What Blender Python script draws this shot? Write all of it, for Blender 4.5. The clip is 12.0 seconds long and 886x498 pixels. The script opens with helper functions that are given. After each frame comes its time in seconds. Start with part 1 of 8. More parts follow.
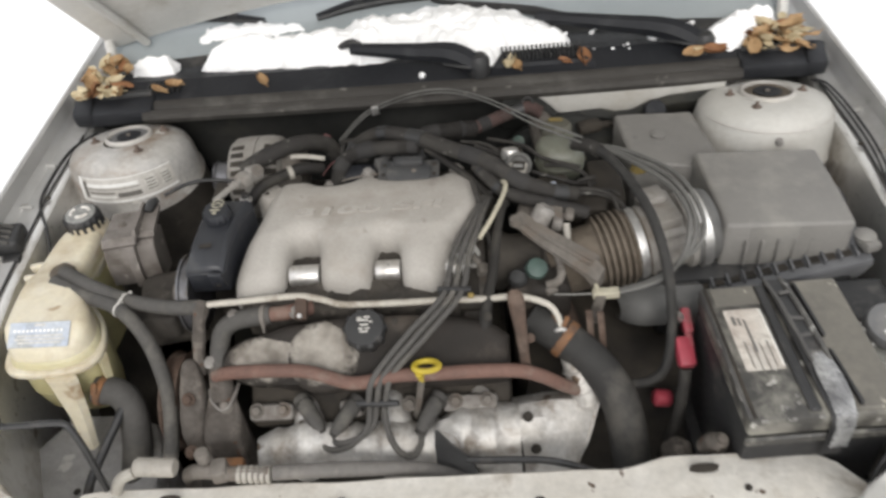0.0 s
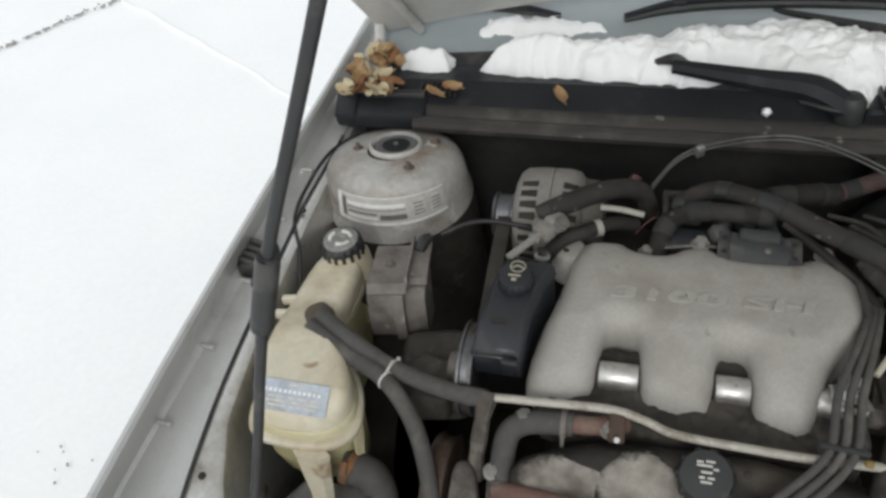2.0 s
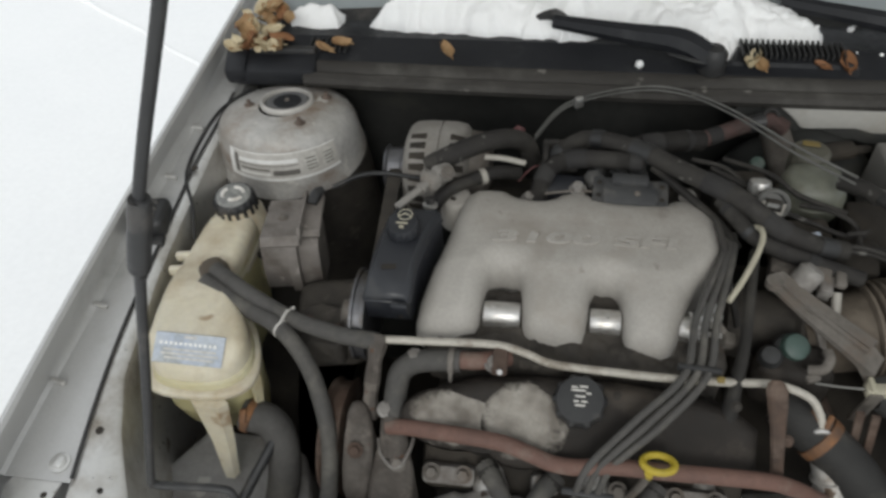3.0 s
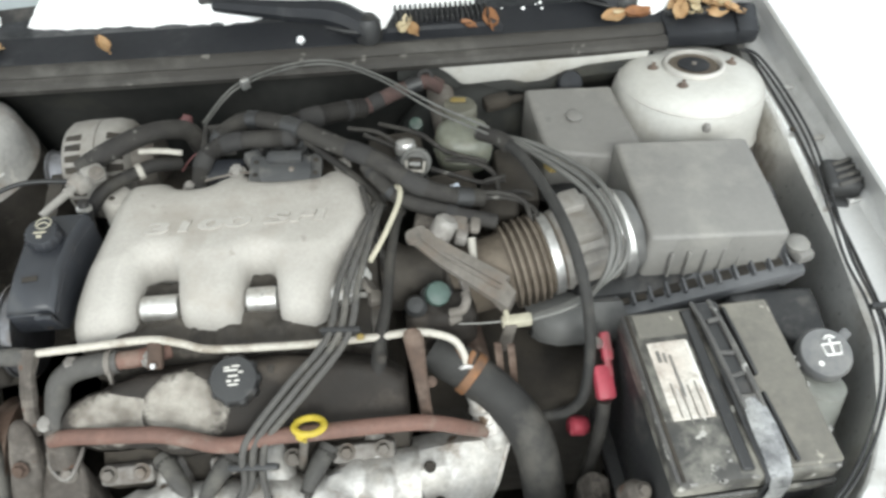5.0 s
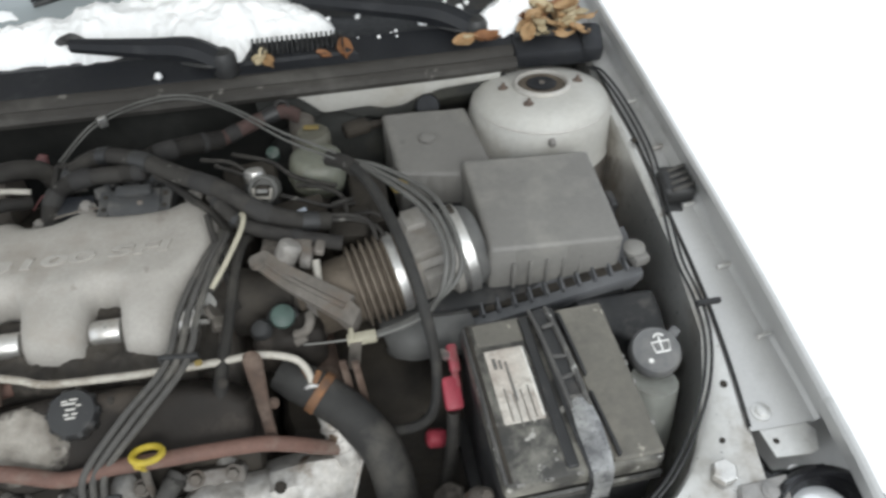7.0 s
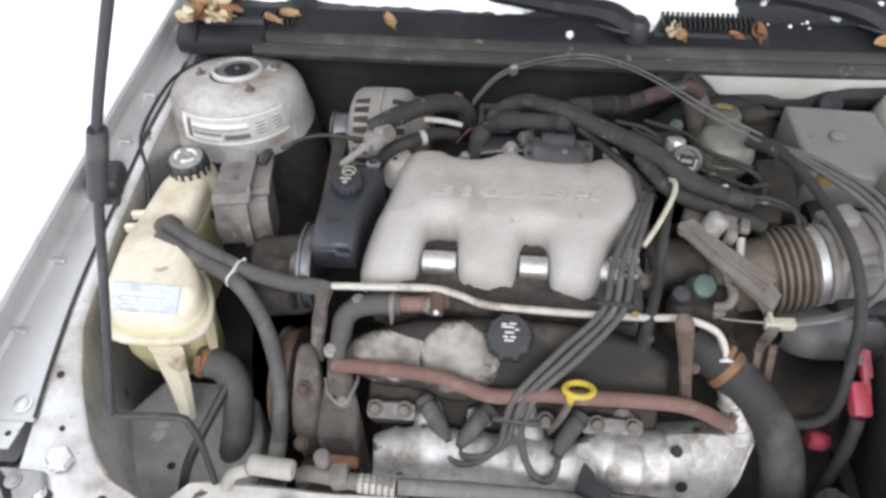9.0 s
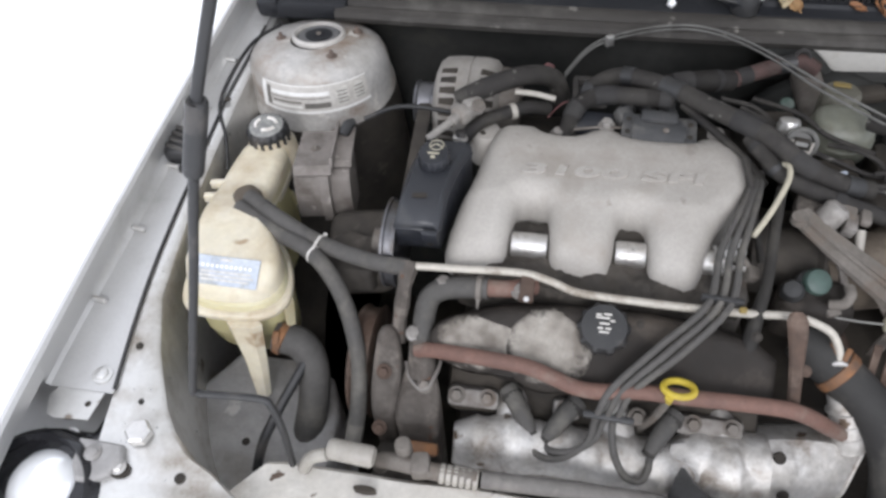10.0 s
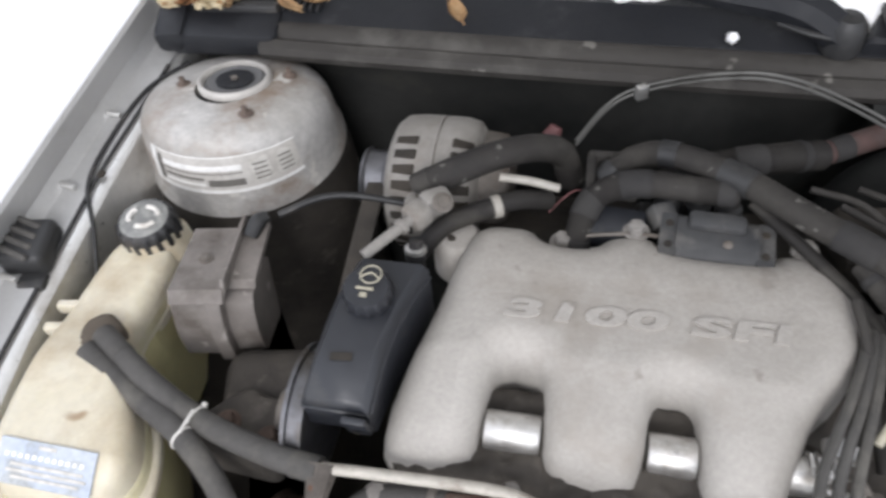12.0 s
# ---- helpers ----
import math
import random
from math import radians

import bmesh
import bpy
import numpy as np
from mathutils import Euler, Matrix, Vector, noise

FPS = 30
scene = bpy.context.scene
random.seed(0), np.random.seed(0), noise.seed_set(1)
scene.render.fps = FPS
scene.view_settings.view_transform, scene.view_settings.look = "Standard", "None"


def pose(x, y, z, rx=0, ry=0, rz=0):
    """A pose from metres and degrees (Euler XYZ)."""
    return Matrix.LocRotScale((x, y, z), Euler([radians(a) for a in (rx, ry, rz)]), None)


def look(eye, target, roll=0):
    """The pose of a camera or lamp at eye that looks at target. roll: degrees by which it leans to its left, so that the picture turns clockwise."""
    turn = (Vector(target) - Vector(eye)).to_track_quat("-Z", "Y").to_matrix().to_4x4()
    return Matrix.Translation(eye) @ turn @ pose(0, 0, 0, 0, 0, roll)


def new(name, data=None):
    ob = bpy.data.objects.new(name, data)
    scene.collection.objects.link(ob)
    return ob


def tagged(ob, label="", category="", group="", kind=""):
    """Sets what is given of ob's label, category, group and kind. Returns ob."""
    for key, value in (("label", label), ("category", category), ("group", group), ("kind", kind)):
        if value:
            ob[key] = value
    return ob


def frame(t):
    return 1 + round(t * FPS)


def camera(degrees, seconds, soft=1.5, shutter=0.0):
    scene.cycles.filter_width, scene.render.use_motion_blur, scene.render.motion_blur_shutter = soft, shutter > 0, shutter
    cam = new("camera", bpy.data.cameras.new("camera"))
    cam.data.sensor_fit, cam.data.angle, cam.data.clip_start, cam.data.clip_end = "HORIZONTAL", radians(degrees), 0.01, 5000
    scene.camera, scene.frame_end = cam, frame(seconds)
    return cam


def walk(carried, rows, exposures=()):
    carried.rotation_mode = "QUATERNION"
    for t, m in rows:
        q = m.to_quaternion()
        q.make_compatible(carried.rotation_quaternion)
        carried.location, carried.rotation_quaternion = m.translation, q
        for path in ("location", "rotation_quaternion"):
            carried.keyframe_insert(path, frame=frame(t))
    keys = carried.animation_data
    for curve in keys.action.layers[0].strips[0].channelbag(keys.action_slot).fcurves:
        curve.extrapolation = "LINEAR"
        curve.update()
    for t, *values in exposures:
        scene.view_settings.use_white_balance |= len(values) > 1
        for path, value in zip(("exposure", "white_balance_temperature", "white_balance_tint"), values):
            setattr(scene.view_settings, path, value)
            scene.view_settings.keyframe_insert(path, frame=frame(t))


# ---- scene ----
cam = camera(60.0, 12.0, soft=2.9, shutter=0.3)
EXPOSURE = [(0, 0.03), (0.5, 0.25), (1, 0.12), (1.5, -0.23), (2, -0.58), (2.5, -0.83), (2.7, -0.78), (4.3, 0.47), (4.5, 0.62), (5, 0.66), (5.5, 0.65), (6, 0.63), (6.5, 0.42), (7, -0.08), (7.5, -0.13), (7.7, -0.03), (9.3, 0.43), (9.5, 0.41), (10, 0.20), (10.5, 0.0), (11, 0.06), (11.5, 0.21), (12, 0.24)]
PATH = [
    (0, (0.057, 0.057, 1.588), (-0.053, 1.531, 0.241), -6.4),
    (0.5, (0.02, 0.193, 1.58), (-0.279, 1.592, 0.182), -6.7),
    (1, (-0.026, 0.252, 1.574), (-0.645, 1.569, 0.202), -12.1),
    (1.5, (-0.157, 0.296, 1.555), (-0.695, 1.614, 0.151), -8.6),
    (2, (-0.178, 0.299, 1.553), (-0.663, 1.653, 0.163), -8.7),
    (2.5, (-0.161, 0.28, 1.564), (-0.525, 1.648, 0.151), -5.8),
    (2.7, (-0.154, 0.27, 1.561), (-0.482, 1.623, 0.125), -5.4),
    (4.3, (-0.022, 0.271, 1.58), (0.013, 1.552, 0.045), 0.1),
    (4.5, (0.009, 0.266, 1.58), (0.056, 1.547, 0.045), -0.8),
    (5, (0.085, 0.264, 1.578), (0.194, 1.541, 0.043), -1.0),
    (5.5, (0.136, 0.259, 1.577), (0.289, 1.534, 0.043), -1.4),
    (6, (0.194, 0.251, 1.577), (0.432, 1.523, 0.052), -0.2),
    (6.5, (0.228, 0.237, 1.58), (0.519, 1.51, 0.065), 0.4),
    (7, (0.216, 0.221, 1.587), (0.435, 1.542, 0.101), -0.8),
    (7.5, (0.115, 0.216, 1.585), (0.158, 1.541, 0.087), -2.6),
    (7.7, (0.068, 0.209, 1.589), (0.051, 1.546, 0.102), -2.3),
    (9.3, (-0.12, 0.197, 1.579), (-0.329, 1.501, 0.077), -3.3),
    (9.5, (-0.126, 0.206, 1.576), (-0.378, 1.491, 0.064), -4.4),
    (10, (-0.153, 0.233, 1.558), (-0.444, 1.47, 0.013), -4.7),
    (10.5, (-0.156, 0.331, 1.535), (-0.409, 1.566, -0.018), -3.4),
    (11, (-0.174, 0.452, 1.46), (-0.576, 1.654, -0.087), -5.4),
    (11.5, (-0.182, 0.526, 1.411), (-0.636, 1.694, -0.147), -8.0),
    (12, (-0.149, 0.546, 1.408), (-0.502, 1.746, -0.152), -6.7),
]
WHITE = [(0, 6800, 10), (1, 6550, 6), (2.7, 6600, 7), (4.3, 6480, 2), (5.5, 6420, 4), (7, 6400, 6), (9.3, 6250, 12.5), (12, 6350, 12.5)]   # white balance: seconds, kelvin, tint
walk(cam, [(t, look(eye, target, roll)) for t, eye, target, roll in PATH],
     [(t, stops, float(np.interp(t, [w[0] for w in WHITE], [w[1] for w in WHITE])), float(np.interp(t, [w[0] for w in WHITE], [w[2] for w in WHITE]))) for t, stops in EXPOSURE])

# ---- world, sun and exposure: an overcast winter day ----
world = bpy.data.worlds.new("overcast")
scene.world = world
world.use_nodes = True
wn = world.node_tree
sky = wn.nodes.new("ShaderNodeTexSky")
sky.sky_type = "NISHITA"
sky.sun_disc = False
sky.sun_elevation, sky.sun_rotation = radians(36), radians(187)
grey = wn.nodes.new("ShaderNodeMix")
grey.data_type = "RGBA"
grey.inputs[0].default_value = 0.8
grey.inputs[7].default_value = (9.7, 9.9, 10.3, 1)
wn.links.new(sky.outputs[0], grey.inputs[6])
wn.links.new(grey.outputs[2], wn.nodes["Background"].inputs[0])
wn.nodes["Background"].inputs[1].default_value = 0.15

sun = new("sun", bpy.data.lights.new("sun", "SUN"))
sun.data.energy, sun.data.angle, sun.data.color = 1.5, radians(25), (1.0, 0.99, 0.975)
sun.matrix_world = look((0.4, -2.7, 3.42), (0, 0.9, 0.8))

# ---- mesh helpers ----
def smooth_line(pts, sub):
    """A Catmull-Rom line through the points."""
    p = [Vector(q) for q in pts]
    if sub < 2 or len(p) < 3:
        return p
    p = [2 * p[0] - p[1]] + p + [2 * p[-1] - p[-2]]
    out = []
    for i in range(1, len(p) - 2):
        a, b, c, d = p[i - 1:i + 3]
        for k in range(sub):
            t = k / sub
            out.append(0.5 * (2 * b + (c - a) * t + (2 * a - 5 * b + 4 * c - d) * t * t + (3 * b - a - 3 * c + d) * t ** 3))
    return out + [p[-2]]


def rounded(poly, times=2):
    """A closed outline with its corners cut round."""
    for _ in range(times):
        q = []
        for i, a in enumerate(poly):
            b = poly[(i + 1) % len(poly)]
            q += [(0.75 * a[0] + 0.25 * b[0], 0.75 * a[1] + 0.25 * b[1]), (0.25 * a[0] + 0.75 * b[0], 0.25 * a[1] + 0.75 * b[1])]
        poly = q
    return poly


def fillet(poly, r, n=4):
    """A closed outline with its corners rounded by r."""
    out = []
    for i, b in enumerate(poly):
        a, b, c = Vector(poly[i - 1]), Vector(b), Vector(poly[(i + 1) % len(poly)])
        k = min(r, 0.45 * (a - b).length, 0.45 * (c - b).length)
        p, q = b + (a - b).normalized() * k, b + (c - b).normalized() * k
        for j in range(n + 1):
            t = j / n
            out.append(tuple((1 - t) ** 2 * p + 2 * t * (1 - t) * b + t * t * q))
    return out


def lerp(table, v):
    return float(np.interp(v, [a for a, _ in table], [b for _, b in table]))


class Shape:
    """Collects the faces of one mesh, in world metres."""

    def __init__(self):
        self.v, self.f = [], []

    def add(self, verts, faces):
        n = len(self.v)
        self.v += [tuple(q) for q in verts]
        self.f += [tuple(n + i for i in q) for q in faces]
        return self

    def box(self, centre, size, rot=(0, 0, 0), bevel=0.0, seg=2):
        bm = bmesh.new()
        bmesh.ops.create_cube(bm, size=1.0)
        bmesh.ops.scale(bm, vec=size, verts=bm.verts)
        if bevel:
            bmesh.ops.bevel(bm, geom=bm.edges[:], offset=bevel, segments=seg, affect="EDGES", profile=0.5)
        m = pose(*centre, *rot)
        bm.verts.index_update()
        self.add([m @ q.co for q in bm.verts], [[q.index for q in f.verts] for f in bm.faces])
        bm.free()
        return self

    def tube(self, pts, r, n=10, sub=6, caps=True):
        """A round hose through the points; r is one radius, or one for each point."""
        line = smooth_line(pts, sub)
        if isinstance(r, (int, float)):
            rad = [r] * len(line)
        else:
            rad = np.interp(np.linspace(0, 1, len(line)), np.linspace(0, 1, len(r)), r)
        t0 = (line[1] - line[0]).normalized()
        side = t0.orthogonal().normalized()
        verts, faces = [], []
        for i, q in enumerate(line):
            t = (line[min(i + 1, len(line) - 1)] - line[max(i - 1, 0)]).normalized()
            side = (side - t * side.dot(t)).normalized()
            up = t.cross(side)
            for k in range(n):
                a = 2 * math.pi * k / n
                verts.append(q + float(rad[i]) * (math.cos(a) * side + math.sin(a) * up))
        for i in range(len(line) - 1):
            for k in range(n):
                faces.append((i * n + k, i * n + (k + 1) % n, (i + 1) * n + (k + 1) % n, (i + 1) * n + k))
        if caps:
            faces += [tuple(range(n))[::-1], tuple(range((len(line) - 1) * n, len(line) * n))]
        return self.add(verts, faces)

    def lathe(self, profile, m, n=32, a0=0.0, a1=360.0, knurl=None):
        """Turns (radius, height) pairs round the z axis of the pose m; knurl: ribs and their depth, on all but the last two pairs."""
        full = abs(a1 - a0) >= 360
        cols = n if full else n + 1
        verts, faces = [], []
        for i, (r, h) in enumerate(profile):
            for k in range(cols):
                a = radians(a0 + (a1 - a0) * k / n)
                if knurl and i < len(profile) - 2:
                    r = profile[i][0] + knurl[1] * (1 if math.cos(knurl[0] * a) > 0 else 0)
                verts.append(m @ Vector((r * math.cos(a), r * math.sin(a), h)))
        for i in range(len(profile) - 1):
            for k in range(n):
                j = (k + 1) % cols
                faces.append((i * cols + k, i * cols + j, (i + 1) * cols + j, (i + 1) * cols + k))
        if full:
            if profile[0][0] > 1e-5:
                faces.append(tuple(range(cols))[::-1])
            if profile[-1][0] > 1e-5:
                faces.append(tuple(range((len(profile) - 1) * cols, len(profile) * cols)))
        return self.add(verts, faces)

    def loft(self, rows, closed=False, caps=False):
        """Skins rows of equal length."""
        n = len(rows[0])
        faces = []
        for i in range(len(rows) - 1):
            for k in range(n if closed else n - 1):
                j = (k + 1) % n
                faces.append((i * n + k, i * n + j, (i + 1) * n + j, (i + 1) * n + k))
        if caps:
            faces += [tuple(range(n))[::-1], tuple(range((len(rows) - 1) * n, len(rows) * n))]
        return self.add([q for row in rows for q in row], faces)

    def prism(self, outline, z0, z1, m=None):
        """An outline in x, y raised from z0 to z1, in the pose m."""
        m = m or Matrix.Identity(4)
        return self.loft([[m @ Vector((x, y, z)) for x, y in outline] for z in (z0, z1)], closed=True, caps=True)

    def relief(self, outline, top, r, bottom, step=0.004, m=None, lump=0.0):
        """A cast lid: inside the outline its top follows top(x, y), rounded off by r at the edge, with a skirt down to bottom."""
        m = m or Matrix.Identity(4)
        a = np.array(outline, float)
        b = np.roll(a, -1, axis=0)
        xs = np.arange(a[:, 0].min() - step, a[:, 0].max() + 2 * step, step)
        ys = np.arange(a[:, 1].min() - step, a[:, 1].max() + 2 * step, step)
        gx, gy = np.meshgrid(xs, ys)
        p = np.stack([gx.ravel(), gy.ravel()], 1)
        e = b - a
        best, near = np.full(len(p), 1e9), p.copy()
        inside = np.zeros(len(p), bool)
        for k in range(len(a)):
            w = p - a[k]
            t = np.clip((w @ e[k]) / max(e[k] @ e[k], 1e-12), 0, 1)
            c = a[k] + t[:, None] * e[k]
            d = np.hypot(*(p - c).T)
            hit = d < best
            best[hit], near[hit] = d[hit], c[hit]
            y0, y1 = a[k, 1], b[k, 1]
            if y0 != y1:
                cross = ((y0 > p[:, 1]) != (y1 > p[:, 1])) & (p[:, 0] < (b[k, 0] - a[k, 0]) * (p[:, 1] - y0) / (y1 - y0) + a[k, 0])
                inside ^= cross
        depth = np.where(inside, best, 0.0)
        q = np.where(inside[:, None], p, near)
        w = len(xs)
        verts, ids, faces, edges = [], {}, [], {}

        def vert(i):
            if i not in ids:
                x, y = q[i]
                d = min(depth[i], r)
                z = top(x, y) - (r - math.sqrt(max(r * r - (r - d) ** 2, 0.0)))
                if lump:
                    z += lump * noise.noise(Vector((x * 40, y * 40, 3.0)))
                ids[i] = len(verts)
                verts.append((x, y, z))
            return ids[i]
        for j in range(len(ys) - 1):
            for i in range(w - 1):
                c = (j * w + i, j * w + i + 1, (j + 1) * w + i + 1, (j + 1) * w + i)
                if sum(bool(inside[k]) for k in c) and (max(best[k] for k in c if not inside[k]) if not all(inside[k] for k in c) else 0) < 1.5 * step:
                    f = tuple(vert(k) for k in c)
                    faces.append(f)
                    for k in range(4):
                        g = (f[k], f[(k + 1) % 4])
                        if (g[1], g[0]) in edges:
                            del edges[(g[1], g[0])]
                        else:
                            edges[g] = 1
        low = {}
        for g in edges:
            for k in g:
                if k not in low:
                    low[k] = len(verts)
                    verts.append((verts[k][0], verts[k][1], bottom))
        faces += [(g[1], g[0], low[g[0]], low[g[1]]) for g in edges]
        return self.add([m @ Vector(v) for v in verts], faces)


ORIGIN = {}


def stand(name, place, label, category, group="", kind=""):
    ob = tagged(new(name), label, category, group, kind)
    ob.location = place
    ORIGIN[ob.name] = Vector(place)
    return ob


def part(name, shape, material, parent=None, label="", angle=40, flat=False):
    """Links a shape as ONE mesh object under a thing or under a part."""
    o = ORIGIN[parent.name] if parent else Vector((0, 0, 0))
    me = bpy.data.meshes.new(name)
    me.from_pydata([Vector(v) - o for v in shape.v], [], shape.f)
    me.validate()
    bm = bmesh.new()
    bm.from_mesh(me)
    bmesh.ops.recalc_face_normals(bm, faces=bm.faces[:])
    bm.to_mesh(me)
    bm.free()
    if not flat:
        me.polygons.foreach_set("use_smooth", [True] * len(me.polygons))
        me.set_sharp_from_angle(angle=radians(angle))
    me.materials.append(material)
    ob = new(name, me)
    if parent:
        ob.parent = parent
    ORIGIN[ob.name] = o
    if label:
        tagged(ob, label)
    return ob


def single(name, shape, material, label, category, group="", kind="", angle=40, base=None):
    """A thing that is one mesh, its origin at base or at its lowest point."""
    v = np.array([tuple(q) for q in shape.v])
    b = Vector(base) if base else Vector((*v.mean(0)[:2], v[:, 2].min()))
    shape.v = [Vector(q) - b for q in shape.v]
    ob = part(name, shape, material, None, "", angle)
    ob.location = b
    ORIGIN[ob.name] = b
    return tagged(ob, label, category, group, kind)


def lettering(words, size, m, material, parent, name="lettering", depth=0.001, stretch=1.0, label=""):
    """Raised words, centred on the pose m."""
    cu = bpy.data.curves.new(name, "FONT")
    cu.body, cu.size, cu.extrude, cu.align_x, cu.align_y = words, size, depth, "CENTER", "CENTER"
    cu.resolution_u, cu.offset = 3, size * 0.035
    src = bpy.data.objects.new(name, cu)
    me = bpy.data.meshes.new_from_object(src)
    bpy.data.objects.remove(src)
    s = Shape()
    k = Matrix.Diagonal((stretch, 1, 1, 1))
    s.add([m @ k @ v.co for v in me.vertices], [tuple(p.vertices) for p in me.polygons])
    return part(name, s, material, parent, label)


def hexbolt(s, place, r=0.008, h=0.006, rot=(0, 0, 0), washer=True):
    """Adds a hexagon bolt head with its washer to a shape."""
    m = pose(*place, *rot)
    if washer:
        s.lathe([(r * 1.45, 0), (r * 1.45, 0.0015), (r * 1.2, 0.002), (0, 0.002)], m, 18)
    s.lathe([(r, 0.0), (r, h * 0.85), (r * 0.86, h), (0, h)], m, 6)
    return s


def ring(s, place, radius, width, thick, axis, n=28):
    """Adds a band round an axis to a shape."""
    m = Matrix.Translation(place) @ Vector(axis).to_track_quat("Z", "Y").to_matrix().to_4x4()
    s.lathe([(radius, -width / 2), (radius + thick, -width / 2 + 0.001), (radius + thick, width / 2 - 0.001), (radius, width / 2)], m, n)
    return s


def placed(shape, m):
    """The shape, moved by the pose m."""
    shape.v = [tuple(m @ Vector(v)) for v in shape.v]
    return shape


ALONG = Matrix(((0, 0, 1, 0), (1, 0, 0, 0), (0, 1, 0, 0), (0, 0, 0, 1)))   # an outline in y, z drawn out along x

# ---- materials ----
def surf(name, c1, c2=None, rough=(0.5, 0.75), metal=0.0, scales=(9.0, 70.0), bump=0.15, dust=None, spots=None, coat=0.0, fine=0.25, trans=0.0, sss=0.0, spec=0.5, fade=None):
    """A surface with broad patches, fine grain, and if given dust (colour, amount, scale), spots (colour, amount, scale) and another colour that breaks in towards the rim (fade)."""
    ma = bpy.data.materials.new(name)
    ma.use_nodes = True
    nt = ma.node_tree
    bs = nt.nodes["Principled BSDF"]
    co = nt.nodes.new("ShaderNodeTexCoord").outputs["Object"]
    info = nt.nodes.new("ShaderNodeObjectInfo")
    shift = nt.nodes.new("ShaderNodeVectorMath")
    shift.operation = "SCALE"
    shift.inputs[0].default_value = (3.1, 1.7, 2.3)
    nt.links.new(info.outputs["Random"], shift.inputs["Scale"])
    add = nt.nodes.new("ShaderNodeVectorMath")
    nt.links.new(co, add.inputs[0])
    nt.links.new(shift.outputs[0], add.inputs[1])

    def cloud(scale, detail=5.0, roughness=0.6):
        n = nt.nodes.new("ShaderNodeTexNoise")
        n.inputs["Scale"].default_value, n.inputs["Detail"].default_value, n.inputs["Roughness"].default_value = scale, detail, roughness
        nt.links.new(add.outputs[0], n.inputs["Vector"])
        return n.outputs[0]

    def span(x, a, b, lo=0.0, hi=1.0):
        n = nt.nodes.new("ShaderNodeMapRange")
        for i, q in enumerate((a, b, lo, hi)):
            n.inputs[i + 1].default_value = q
        nt.links.new(x, n.inputs[0])
        return n.outputs[0]

    def mix(f, a, b, mode="MIX"):
        n = nt.nodes.new("ShaderNodeMix")
        n.data_type, n.blend_type = "RGBA", mode
        for k, q in ((0, f), (6, a), (7, b)):
            if isinstance(q, (tuple, list)):
                n.inputs[k].default_value = (*q, 1)
            elif isinstance(q, float):
                n.inputs[k].default_value = q
            else:
                nt.links.new(q, n.inputs[k])
        return n.outputs[2]
    c2 = c2 or tuple(0.75 * q for q in c1)
    broad, grain = cloud(scales[0]), cloud(scales[1], 6.0, 0.7)
    col = mix(span(broad, 0.35, 0.65), c1, c2)
    col = mix(fine, col, mix(span(grain, 0.3, 0.7), (0.35, 0.35, 0.35), (1.5, 1.5, 1.5)), "MULTIPLY")
    rg = span(grain, 0.3, 0.7, *rough)
    if dust:
        m = span(cloud(dust[2], 7.0, 0.65), 0.62 - 0.35 * dust[1], 0.78 - 0.3 * dust[1])
        col = mix(m, col, dust[0])
        n = nt.nodes.new("ShaderNodeMath")
        n.operation = "MAXIMUM"
        nt.links.new(rg, n.inputs[0])
        nt.links.new(span(m, 0, 1, 0, 0.85), n.inputs[1])
        rg = n.outputs[0]
    if spots:
        col = mix(span(cloud(spots[2], 3.0, 0.5), 0.70 - 0.2 * spots[1], 0.74 - 0.2 * spots[1]), col, spots[0])
    if fade:
        mid = nt.nodes.new("ShaderNodeVectorMath")
        mid.inputs[1].default_value = (-0.5, -0.5, -0.5)
        nt.links.new(nt.nodes.new("ShaderNodeTexCoord").outputs["Generated"], mid.inputs[0])
        flat_ = nt.nodes.new("ShaderNodeVectorMath")
        flat_.operation = "MULTIPLY"
        flat_.inputs[1].default_value = (2.0, 2.0, 0.0)
        nt.links.new(mid.outputs[0], flat_.inputs[0])
        far = nt.nodes.new("ShaderNodeVectorMath")
        far.operation = "LENGTH"
        nt.links.new(flat_.outputs[0], far.inputs[0])
        rag = nt.nodes.new("ShaderNodeMath")
        nt.links.new(far.outputs["Value"], rag.inputs[0])
        nt.links.new(span(cloud(55.0, 6.0, 0.65), 0.25, 0.75, -0.26, 0.26), rag.inputs[1])
        col = mix(span(rag.outputs[0], 0.68, 0.90), col, fade)
    nt.links.new(col, bs.inputs["Base Color"])
    nt.links.new(rg, bs.inputs["Roughness"])
    bs.inputs["Metallic"].default_value = metal
    bs.inputs["Coat Weight"].default_value = coat
    bs.inputs["Specular IOR Level"].default_value = spec
    bs.inputs["Coat Roughness"].default_value = 0.15
    bs.inputs["Transmission Weight"].default_value = trans
    if sss:
        bs.inputs["Subsurface Weight"].default_value = sss
        bs.inputs["Subsurface Radius"].default_value = (0.02, 0.015, 0.008)
    if bump:
        b = nt.nodes.new("ShaderNodeBump")
        b.inputs["Strength"].default_value, b.inputs["Distance"].default_value = bump, 0.004
        nt.links.new(grain, b.inputs["Height"])
        nt.links.new(b.outputs[0], bs.inputs["Normal"])
    return ma


